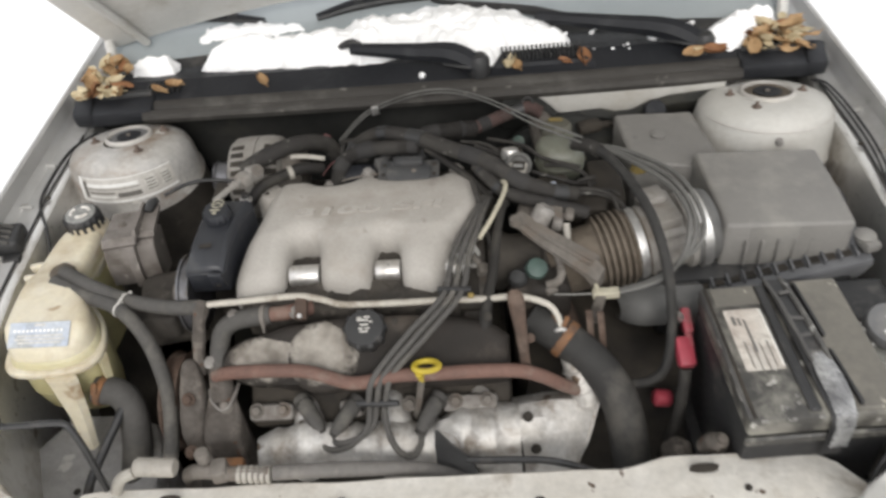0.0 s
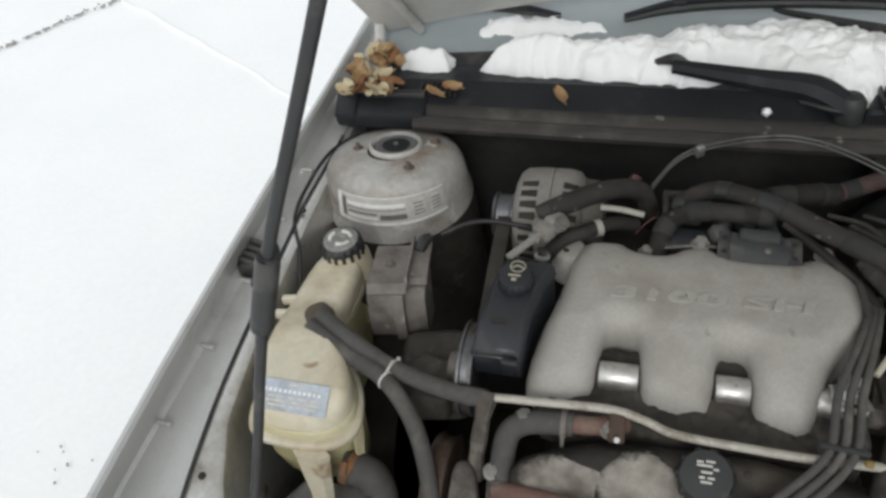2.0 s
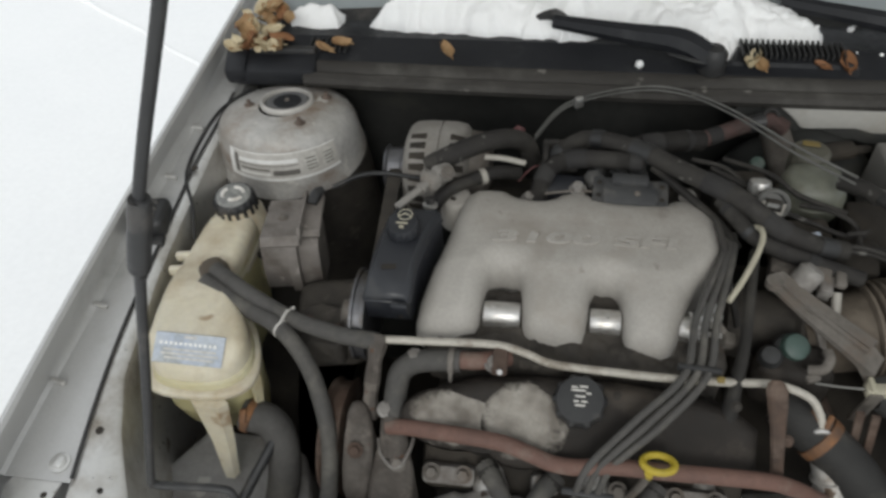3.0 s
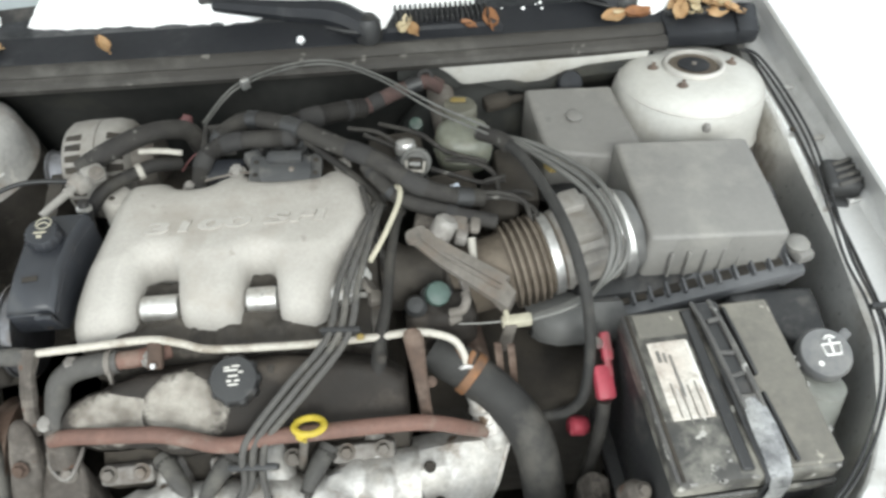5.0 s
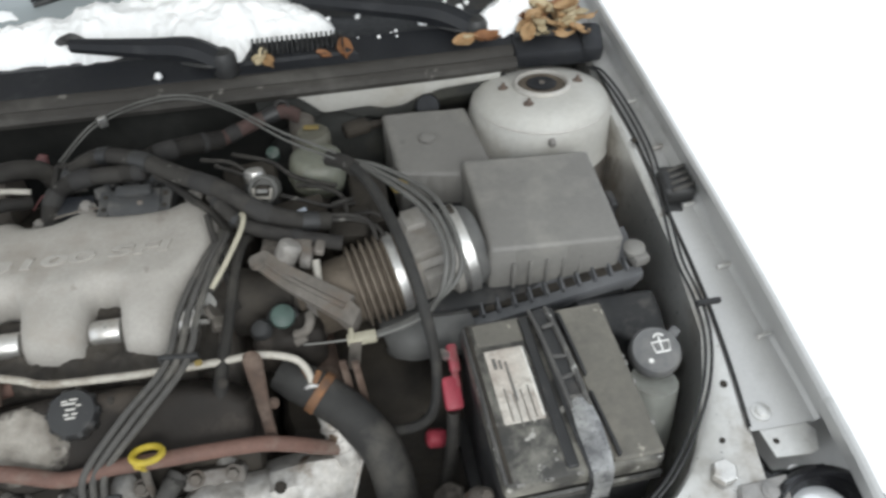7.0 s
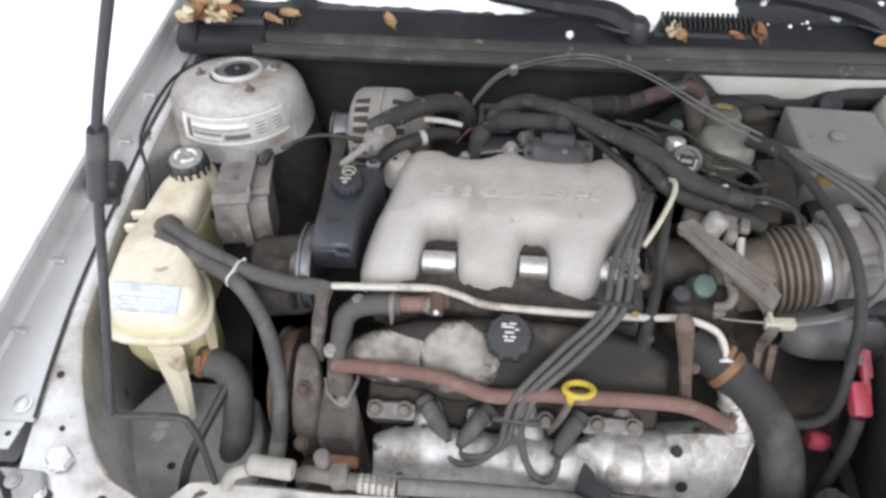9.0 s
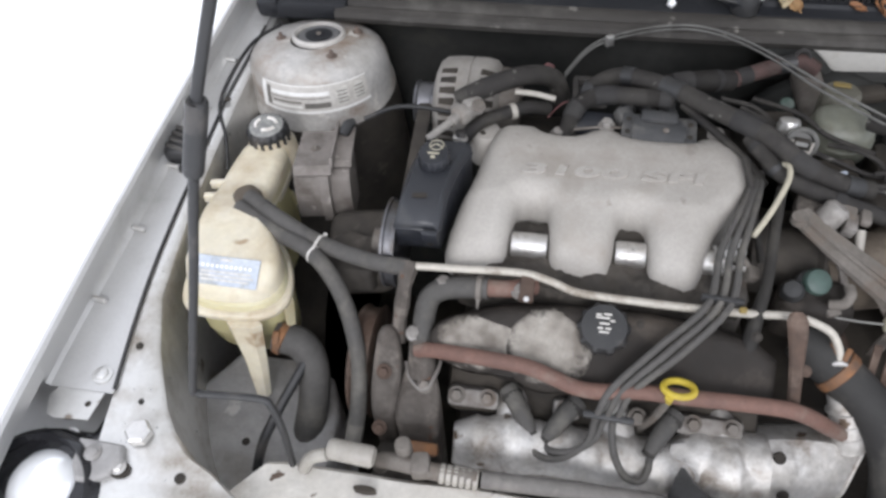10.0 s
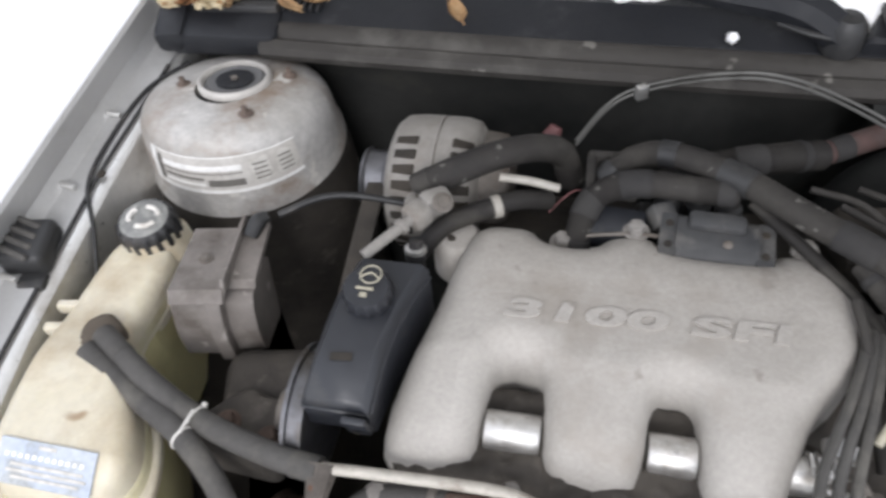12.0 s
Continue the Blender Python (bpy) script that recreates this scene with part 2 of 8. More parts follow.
DUST = (0.22, 0.20, 0.17)
snow_mat = surf("snow", (0.945, 0.945, 0.94), (0.92, 0.922, 0.92), (0.6, 0.9), scales=(3.0, 60.0), bump=0.15, fine=0.05)
snow_heap_mat = surf("wet_snow", (0.96, 0.96, 0.96), (0.945, 0.95, 0.955), (0.45, 0.8), scales=(20.0, 140.0), bump=0.25, fine=0.02)
paint = surf("silver_paint", (0.545, 0.54, 0.53), (0.48, 0.476, 0.466), (0.3, 0.48), 0.45, (5.0, 260.0), 0.05, ((0.38, 0.375, 0.36), 0.2, 7.0), coat=0.3, fine=0.1)
bay_paint = surf("bay_paint", (0.684, 0.679, 0.657), (0.612, 0.603, 0.581), (0.25, 0.45), 0.7, (6.0, 120.0), 0.05, ((0.35, 0.315, 0.27), 0.36, 8.0), ((0.27, 0.23, 0.19), 0.10, 24.0), fine=0.14)
tower_paint = surf("tower_paint", (0.485, 0.472, 0.452), (0.38, 0.362, 0.335), (0.4, 0.65), 0.15, (9.0, 120.0), 0.14, ((0.26, 0.205, 0.16), 0.36, 11.0), ((0.57, 0.55, 0.51), 0.3, 34.0), fine=0.3)
clean_paint = surf("clean_paint", (0.50, 0.49, 0.46), (0.44, 0.425, 0.39), (0.5, 0.7), 0.0, (9.0, 120.0), 0.06, ((0.37, 0.34, 0.295), 0.25, 10.0), fine=0.12)
support_paint = surf("support_paint", (0.66, 0.635, 0.585), (0.55, 0.52, 0.465), (0.5, 0.75), 0.1, (12.0, 90.0), 0.2, ((0.294, 0.25, 0.198), 0.3, 14.0), ((0.102, 0.07, 0.051), 0.15, 45.0), fine=0.22)
firewall_mat = surf("firewall_mat", (0.021, 0.022, 0.021), (0.035, 0.035, 0.033), (0.8, 0.95), 0, (8.0, 60.0), 0.3, ((0.052, 0.050, 0.041), 0.2, 10.0), spec=0.15)
# near-black for grimy parts, and as painted shade in holes and recesses
dark_bay = surf("grime_shade_black", (0.026, 0.0235, 0.021), (0.056, 0.048, 0.039), (0.6, 0.9), 0, (12.0, 60.0), 0.5, spec=0.2)
black_plastic = surf("black_plastic", (0.018, 0.018, 0.019), (0.029, 0.029, 0.029), (0.4, 0.6), 0, (12.0, 160.0), 0.12, ((0.077, 0.07, 0.064), 0.2, 22.0))
dusty_plastic = surf("dusty_plastic", (0.165, 0.158, 0.148), (0.20, 0.192, 0.178), (0.5, 0.68), 0, (5.0, 140.0), 0.06, ((0.26, 0.25, 0.225), 0.3, 6.0), ((0.13, 0.125, 0.118), 0.18, 18.0), fine=0.14)
box_plastic = surf("grey_plastic", (0.211, 0.189, 0.171), (0.158, 0.140, 0.126), (0.6, 0.8), 0, (16.0, 110.0), 0.25, ((0.10, 0.085, 0.072), 0.35, 20.0), ((0.30, 0.275, 0.25), 0.2, 42.0))
rubber = surf("hose_rubber", (0.019, 0.0175, 0.017), (0.030, 0.028, 0.025), (0.55, 0.8), 0, (18.0, 130.0), 0.15, ((0.050, 0.046, 0.040), 0.28, 20.0), spec=0.2)
conduit_mat = surf("dusty_conduit", (0.028, 0.026, 0.025), (0.044, 0.041, 0.037), (0.6, 0.85), 0, (18.0, 160.0), 0.3, ((0.070, 0.065, 0.058), 0.32, 16.0), ((0.12, 0.115, 0.105), 0.14, 70.0), spec=0.2)
bellows_mat = surf("brown_rubber", (0.083, 0.067, 0.051), (0.115, 0.096, 0.077), (0.6, 0.85), 0, (16.0, 110.0), 0.2, ((0.154, 0.128, 0.102), 0.3, 18.0), spec=0.2)
cowl_black = surf("cowl_black", (0.012, 0.013, 0.016), (0.019, 0.020, 0.023), (0.45, 0.7), 0, (6.0, 90.0), 0.1, ((0.045, 0.045, 0.048), 0.15, 12.0), spec=0.35)
seal_mat = surf("seal_rubber", (0.058, 0.054, 0.049), (0.038, 0.035, 0.032), (0.6, 0.85), 0, (5.0, 90.0), 0.2, ((0.10, 0.095, 0.086), 0.3, 8.0), ((0.16, 0.152, 0.137), 0.1, 30.0), spec=0.3)
cast = surf("cast_aluminium", (0.392, 0.370, 0.340), (0.342, 0.320, 0.290), (0.6, 0.85), 0.05, (9.0, 260.0), 0.25, ((0.285, 0.258, 0.225), 0.25, 11.0), ((0.27, 0.247, 0.22), 0.2, 30.0), fine=0.2)
housing_cast = surf("housing_cast", (0.27, 0.255, 0.235), (0.21, 0.195, 0.175), (0.55, 0.8), 0.1, (14.0, 150.0), 0.2, ((0.17, 0.145, 0.12), 0.25, 16.0), fine=0.25)
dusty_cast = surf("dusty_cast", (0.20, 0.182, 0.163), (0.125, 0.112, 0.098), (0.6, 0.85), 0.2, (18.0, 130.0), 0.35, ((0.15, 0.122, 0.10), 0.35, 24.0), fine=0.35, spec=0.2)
pale_cast = surf("pale_cast", (0.30, 0.285, 0.265), (0.17, 0.155, 0.14), (0.5, 0.8), 0.25, (24.0, 130.0), 0.35, ((0.12, 0.10, 0.085), 0.35, 22.0), fine=0.35)
alu = surf("bare_aluminium", (0.72, 0.71, 0.69), (0.55, 0.53, 0.5), (0.25, 0.5), 0.85, (14.0, 120.0), 0.15, ((0.34, 0.3, 0.25), 0.25, 22.0))
bright = surf("bright_metal", (0.74, 0.73, 0.71), (0.60, 0.585, 0.565), (0.28, 0.45), 0.85, (20.0, 150.0), 0.08)
shield_mat = surf("heat_shield", (0.60, 0.585, 0.56), (0.43, 0.405, 0.37), (0.36, 0.60), 0.5, (26.0, 110.0), 0.4, ((0.25, 0.215, 0.18), 0.34, 20.0), ((0.12, 0.085, 0.06), 0.16, 34.0), fine=0.35)
valve_mat = surf("black_valve_cover", (0.022, 0.019, 0.0165), (0.034, 0.029, 0.025), (0.55, 0.8), 0, (14.0, 110.0), 0.25, ((0.066, 0.055, 0.045), 0.32, 14.0), spec=0.2)
patch_mat = surf("peeled_patch", (0.36, 0.335, 0.295), (0.20, 0.18, 0.155), (0.55, 0.8), 0.1, (30.0, 240.0), 0.5, ((0.13, 0.112, 0.095), 0.22, 30.0), fine=0.45, spec=0.25, fade=(0.034, 0.029, 0.025))
rust = surf("rusty_iron", (0.115, 0.078, 0.06), (0.075, 0.055, 0.045), (0.75, 0.95), 0.15, (22.0, 120.0), 0.4, ((0.17, 0.13, 0.105), 0.3, 25.0), spec=0.2)
pipe_mat = surf("red_brown_pipe", (0.16, 0.093, 0.074), (0.122, 0.074, 0.061), (0.5, 0.75), 0, (16.0, 120.0), 0.15, ((0.192, 0.154, 0.128), 0.35, 18.0), spec=0.2)
line_mat = surf("beige_line", (0.47, 0.44, 0.385), (0.36, 0.335, 0.29), (0.4, 0.65), 0.1, (16.0, 120.0), 0.1, ((0.192, 0.16, 0.122), 0.3, 25.0))
tank_mat = surf("yellowed_plastic", (0.63, 0.585, 0.475), (0.575, 0.515, 0.375), (0.35, 0.55), 0, (6.0, 90.0), 0.08, ((0.42, 0.34, 0.23), 0.27, 8.0), ((0.33, 0.24, 0.15), 0.09, 15.0), fine=0.14, sss=0.15)
coolant_mat = surf("yellow_green_plastic", (0.474, 0.435, 0.243), (0.435, 0.39, 0.211), (0.35, 0.55), 0, (9.0, 90.0), 0.08, ((0.32, 0.269, 0.166), 0.2, 12.0), fine=0.12, sss=0.15)
shoulder_mat = surf("greenish_plastic", (0.575, 0.53, 0.36), (0.53, 0.48, 0.30), (0.35, 0.55), 0, (9.0, 90.0), 0.08, ((0.42, 0.35, 0.22), 0.2, 12.0), fine=0.12, sss=0.15)
worn_cast = surf("worn_cast", (0.120, 0.107, 0.095), (0.072, 0.062, 0.054), (0.6, 0.85), 0.15, (26.0, 140.0), 0.45, ((0.21, 0.185, 0.16), 0.3, 30.0), ((0.11, 0.06, 0.04), 0.15, 45.0), fine=0.35, spec=0.2)
white_plastic = surf("milky_plastic", (0.352, 0.333, 0.294), (0.282, 0.262, 0.23), (0.4, 0.6), 0, (14.0, 90.0), 0.1, (DUST, 0.3, 20.0))
bottle_mat = surf("pale_green_plastic", (0.165, 0.17, 0.138), (0.125, 0.128, 0.102), (0.35, 0.6), 0, (14.0, 90.0), 0.1, ((0.12, 0.108, 0.08), 0.4, 16.0), sss=0.1)
red_plastic = surf("red_plastic", (0.38, 0.05, 0.075), (0.31, 0.042, 0.06), (0.4, 0.6), 0, (14.0, 90.0), 0.08, ((0.22, 0.10, 0.095), 0.3, 22.0))
yellow_plastic = surf("yellow_plastic", (0.44, 0.335, 0.03), (0.38, 0.285, 0.03), (0.35, 0.55), 0, (20.0, 90.0), 0.05, ((0.256, 0.192, 0.064), 0.15, 30.0))
green_plastic = surf("green_plastic", (0.050, 0.082, 0.070), (0.038, 0.062, 0.052), (0.4, 0.6), 0, (20.0, 90.0), 0.08, ((0.12, 0.13, 0.115), 0.3, 25.0))
orange_rust = surf("orange_clamp", (0.25, 0.118, 0.050), (0.12, 0.072, 0.048), (0.6, 0.85), 0.2, (50.0, 160.0), 0.3)
cream_wire = surf("cream_plastic", (0.435, 0.403, 0.307), (0.371, 0.346, 0.269), (0.4, 0.6), 0, (20.0, 90.0), 0.05)
label_white = surf("paper_label", (0.74, 0.72, 0.68), (0.62, 0.59, 0.54), (0.6, 0.8), 0, (30.0, 150.0), 0.05, ((0.391, 0.348, 0.297), 0.2, 30.0))
label_base = surf("label_base", (0.56, 0.54, 0.505), (0.49, 0.465, 0.43), (0.5, 0.7), 0, (30.0, 150.0), 0.05)
battery_label = surf("dirty_paper", (0.62, 0.59, 0.53), (0.46, 0.41, 0.36), (0.5, 0.8), 0, (24.0, 150.0), 0.08, ((0.24, 0.20, 0.17), 0.38, 32.0), ((0.62, 0.60, 0.57), 0.25, 40.0))
label_pale = surf("label_pale", (0.62, 0.60, 0.56), (0.46, 0.44, 0.40), (0.5, 0.7), 0, (120.0, 260.0), 0.05)
label_grey = surf("printed_grey", (0.128, 0.122, 0.112), (0.173, 0.16, 0.144), (0.6, 0.8), 0, (30.0, 150.0), 0.0)
label_blue = surf("printed_blue", (0.38, 0.43, 0.52), (0.48, 0.51, 0.54), (0.5, 0.7), 0, (30.0, 150.0), 0.0, ((0.269, 0.269, 0.243), 0.3, 40.0))
print_white = surf("printed_white", (0.82, 0.81, 0.79), (0.74, 0.73, 0.70), (0.5, 0.7), 0, (30.0, 150.0), 0.0)
# opaque grey glass: the sky's reflection is put into its base colour
glass_mat = surf("sky_grey_glass", (0.34, 0.37, 0.38), (0.29, 0.32, 0.33), (0.05, 0.12), 0, (3.0, 40.0), 0.0, fine=0.03)
# the lens's near-white base colour holds the reflected sky
lens_mat = surf("sky_white_lens", (0.90, 0.91, 0.92), (0.86, 0.87, 0.88), (0.05, 0.12), 0.35, (8.0, 60.0), 0.0, fine=0.03)
leaf_a = surf("dry_leaf_tan", (0.41, 0.275, 0.145), (0.32, 0.185, 0.085), (0.6, 0.85), 0, (60.0, 200.0), 0.3)
leaf_b = surf("dry_leaf_brown", (0.28, 0.13, 0.055), (0.2, 0.09, 0.04), (0.6, 0.85), 0, (60.0, 200.0), 0.3)
leaf_c = surf("dry_leaf_pale", (0.58, 0.50, 0.34), (0.48, 0.39, 0.24), (0.6, 0.85), 0, (60.0, 200.0), 0.3)
battery_top = surf("battery_case", (0.036, 0.035, 0.033), (0.062, 0.058, 0.051), (0.25, 0.6), 0, (16.0, 130.0), 0.25, ((0.23, 0.22, 0.19), 0.42, 17.0), ((0.34, 0.33, 0.30), 0.18, 55.0))
dark_steel = surf("dark_steel", (0.192, 0.192, 0.205), (0.128, 0.128, 0.134), (0.3, 0.5), 0.8, (20.0, 120.0), 0.1, ((0.102, 0.09, 0.077), 0.3, 20.0))
tape_mat = surf("cloth_tape", (0.030, 0.029, 0.029), (0.044, 0.042, 0.040), (0.7, 0.9), 0, (20.0, 200.0), 0.2, spec=0.2)
# grimy metal; on the left tower's lower wall it stands for shade
grimy_shade_cast = surf("grimy_shade_cast", (0.040, 0.036, 0.032), (0.068, 0.060, 0.051), (0.6, 0.9), 0.1, (20.0, 130.0), 0.4, ((0.128, 0.112, 0.096), 0.2, 26.0), spec=0.2)
reservoir_black = surf("reservoir_black", (0.017, 0.018, 0.022), (0.024, 0.026, 0.031), (0.28, 0.5), 0, (10.0, 120.0), 0.06, ((0.056, 0.055, 0.054), 0.15, 16.0), fine=0.12)
cable_dim = surf("cable_dim", (0.12, 0.118, 0.11), (0.085, 0.083, 0.077), (0.4, 0.6), 0, (20.0, 120.0), 0.1)
flange_plastic = surf("flange_plastic", (0.114, 0.116, 0.122), (0.145, 0.147, 0.152), (0.45, 0.65), 0, (8.0, 140.0), 0.08, ((0.20, 0.20, 0.198), 0.3, 12.0), fine=0.15)
cap_grey = surf("cap_grey", (0.11, 0.11, 0.112), (0.14, 0.14, 0.14), (0.5, 0.7), 0, (14.0, 140.0), 0.06, ((0.2, 0.195, 0.185), 0.25, 16.0), fine=0.12)
cable_grey = surf("cable_grey", (0.20, 0.195, 0.18), (0.14, 0.135, 0.125), (0.4, 0.6), 0, (20.0, 120.0), 0.1)
cap_dust = surf("dusty_cap", (0.26, 0.26, 0.245), (0.17, 0.17, 0.165), (0.5, 0.7), 0, (40.0, 150.0), 0.1, ((0.36, 0.36, 0.33), 0.3, 60.0))
clean_white = surf("white_lip", (0.50, 0.48, 0.45), (0.42, 0.40, 0.37), (0.4, 0.6), 0.1, (30.0, 120.0), 0.05, ((0.45, 0.42, 0.37), 0.15, 30.0))
dusty_hose = surf("dusty_hose", (0.088, 0.084, 0.079), (0.062, 0.059, 0.055), (0.6, 0.85), 0, (18.0, 130.0), 0.15, ((0.13, 0.122, 0.108), 0.35, 18.0), spec=0.2)
faded_red = surf("faded_red", (0.20, 0.075, 0.075), (0.14, 0.06, 0.06), (0.5, 0.75), 0, (30.0, 120.0), 0.15)
stud_mat = surf("weathered_stud", (0.19, 0.145, 0.12), (0.13, 0.10, 0.085), (0.6, 0.85), 0.3, (40.0, 160.0), 0.3)
worn_plastic = surf("worn_plastic", (0.067, 0.064, 0.062), (0.098, 0.094, 0.088), (0.45, 0.7), 0, (24.0, 150.0), 0.2, ((0.179, 0.171, 0.153), 0.25, 22.0), ((0.403, 0.395, 0.367), 0.12, 34.0))
strap_end = surf("rubbed_strap", (0.40, 0.40, 0.395), (0.12, 0.12, 0.123), (0.2, 0.42), 0.45, (38.0, 160.0), 0.25, ((0.30, 0.30, 0.29), 0.22, 30.0))
white_paper = surf("pale_paper", (0.72, 0.70, 0.65), (0.6, 0.57, 0.52), (0.6, 0.8), 0, (30.0, 150.0), 0.05)
tan_plastic = surf("dusty_tan_plastic", (0.115, 0.107, 0.092), (0.15, 0.14, 0.118), (0.5, 0.75), 0, (14.0, 130.0), 0.15, ((0.2, 0.185, 0.155), 0.35, 12.0), ((0.33, 0.31, 0.26), 0.12, 44.0))
dull_yellow = surf("dull_yellow", (0.23, 0.166, 0.045), (0.173, 0.128, 0.045), (0.5, 0.7), 0, (30.0, 90.0), 0.05)
dirt_mat = surf("wet_dirt", (0.22, 0.21, 0.20), (0.38, 0.37, 0.36), (0.6, 0.9), 0, (8.0, 60.0), 0.2)
muddy_paint = surf("muddy_paint", (0.35, 0.342, 0.333), (0.265, 0.256, 0.247), (0.55, 0.8), 0.1, (10.0, 90.0), 0.15, ((0.185, 0.168, 0.152), 0.35, 9.0), ((0.46, 0.44, 0.42), 0.15, 26.0), fine=0.3)
gloss_black = surf("gloss_black", (0.012, 0.012, 0.014), (0.018, 0.018, 0.02), (0.08, 0.22), 0, (10.0, 120.0), 0.04, ((0.05, 0.05, 0.05), 0.12, 20.0))
module_grey = surf("module_grey", (0.040, 0.041, 0.043), (0.058, 0.058, 0.058), (0.5, 0.7), 0, (22.0, 140.0), 0.2, ((0.11, 0.105, 0.098), 0.3, 26.0), spec=0.35)
cap_olive = surf("dusty_olive", (0.105, 0.10, 0.078), (0.072, 0.069, 0.054), (0.5, 0.75), 0, (24.0, 120.0), 0.2, ((0.22, 0.205, 0.16), 0.3, 24.0))
worn_jacket = surf("worn_red_jacket", (0.105, 0.066, 0.060), (0.070, 0.050, 0.046), (0.6, 0.85), 0, (30.0, 140.0), 0.3, ((0.13, 0.108, 0.096), 0.3, 30.0), spec=0.25)
chrome_mat = surf("lamp_chrome", (0.86, 0.87, 0.88), (0.80, 0.81, 0.82), (0.06, 0.14), 0.9, (8.0, 60.0), 0.0, fine=0.04)
hood_under = surf("hood_underside", (0.60, 0.59, 0.56), (0.52, 0.51, 0.485), (0.35, 0.55), 0.1, (6.0, 90.0), 0.06, ((0.42, 0.40, 0.36), 0.25, 8.0), fine=0.12)
hose_black = surf("weathered_black_hose", (0.040, 0.039, 0.037), (0.028, 0.027, 0.026), (0.6, 0.85), 0, (18.0, 130.0), 0.15, ((0.075, 0.070, 0.062), 0.3, 14.0), spec=0.25)
grey_hose = surf("pale_dusty_hose", (0.155, 0.146, 0.136), (0.115, 0.107, 0.099), (0.6, 0.85), 0, (18.0, 130.0), 0.12, ((0.21, 0.195, 0.178), 0.3, 18.0), spec=0.3)
duct_grey = surf("dusty_duct", (0.108, 0.107, 0.103), (0.082, 0.081, 0.078), (0.5, 0.7), 0, (9.0, 140.0), 0.08, ((0.15, 0.146, 0.137), 0.3, 12.0), fine=0.15)
washer_white = surf("grey_green_plastic", (0.33, 0.335, 0.305), (0.27, 0.275, 0.25), (0.4, 0.6), 0, (14.0, 90.0), 0.08, ((0.23, 0.22, 0.195), 0.3, 20.0), fine=0.12)
wear_mat = surf("worn_pale_edge", (0.30, 0.29, 0.27), (0.16, 0.155, 0.145), (0.5, 0.8), 0.1, (60.0, 200.0), 0.3)

# ---- ground ----
rows = []
for j in range(61):
    y = -60 + 2.4 * j if j not in (0, 60) else (-600 if j == 0 else 600)
    rows.append([])
    for i in range(61):
        x = -60 + 2.0 * i if i not in (0, 60) else (-600 if i == 0 else 600)
        near = max(abs(x), abs(y)) < 55
        rows[-1].append((x, y, 0.05 * noise.noise(Vector((x * 0.35, y * 0.35, 0))) if near else 0.0))
ground = part("ground", Shape().loft(rows), snow_mat)
tagged(ground, "flat driveway covered with fresh white snow", "snow", kind="structure")

random.seed(2)
crack = Shape()
for i in range(260):
    u = random.random()
    r = random.uniform(0.002, 0.007) * (1 if random.random() < 0.92 else 2.2)
    x, y = -3.25 + 0.85 * u + random.gauss(0, 0.008) + 0.012 * math.sin(23 * u), 2.50 + 1.22 * u + random.gauss(0, 0.014)
    crack.lathe([(0, 0.05), (r, 0.052), (r * 0.8, 0.056), (0, 0.058)], pose(x, y, 0.05 * noise.noise(Vector((x * 0.35, y * 0.35, 0))) - 0.045, 0, 0, random.uniform(0, 90)), 5)
for i in range(9):
    r = random.uniform(0.002, 0.005)
    x, y = -1.49 + random.gauss(0, 0.035), 1.01 + random.gauss(0, 0.04)
    crack.lathe([(0, 0.05), (r, 0.052), (r * 0.8, 0.055), (0, 0.056)], pose(x, y, 0.05 * noise.noise(Vector((x * 0.35, y * 0.35, 0))) - 0.046, 0, 0, random.uniform(0, 90)), 5)
tagged(part("dirt_line", crack, dirt_mat), "line of dark dirt crumbs showing through the snow", "dirt", kind="stuff")
ridge = Shape().tube([(-2.7 + 1.5 * k / 12, 3.3 - 0.95 * k / 12 + random.gauss(0, 0.008), 0.002 + 0.05 * noise.noise(Vector(((-2.7 + 1.5 * k / 12) * 0.35, (3.3 - 0.95 * k / 12) * 0.35, 0)))) for k in range(13)], 0.010, 6, 3)
tagged(part("snow_ridge", ridge, snow_mat), "low ridge along an old wheel track in snow", "snow", kind="structure")

# ---- the car's body round the engine bay ----
XD = [(0.40, 0.588), (0.506, 0.591), (0.541, 0.595), (0.566, 0.598), (0.602, 0.602), (0.635, 0.607), (0.674, 0.612), (0.783, 0.616), (0.987, 0.618), (1.15, 0.607), (1.45, 0.600)]   # joint of fender and apron
XC = [(0.40, 0.674), (0.60, 0.669), (0.80, 0.656), (1.18, 0.636), (1.45, 0.622)]                      # foot of the fender's lip
XO = [(0.25, 0.650), (0.50, 0.660), (0.70, 0.656), (0.85, 0.650), (1.00, 0.643), (1.15, 0.634), (1.30, 0.625), (1.60, 0.610)]  # crest of the fender
XF = [(0.43, 0.545), (0.458, 0.574), (0.49, 0.586), (0.506, 0.591)]                                     # outer edge of the apron's front end
XI = [(0.43, 0.400), (0.45, 0.412), (0.47, 0.430), (0.489, 0.457), (0.50, 0.482), (0.515, 0.507), (0.551, 0.534), (0.611, 0.565), (0.679, 0.590), (0.81, 0.601), (0.98, 0.602), (1.2, 0.597)]  # inner edge of the apron


def rail(y):
    return 0.865 + 0.08 * (y - 0.6)


def lean(shape):
    """Tips the head of a strut tower towards the rear."""
    shape.v = [(x, y, z - 0.19 * (y - 1.065) * min(1.0, max(0.0, (z - 0.85) / 0.07))) for x, y, z in shape.v]
    return shape


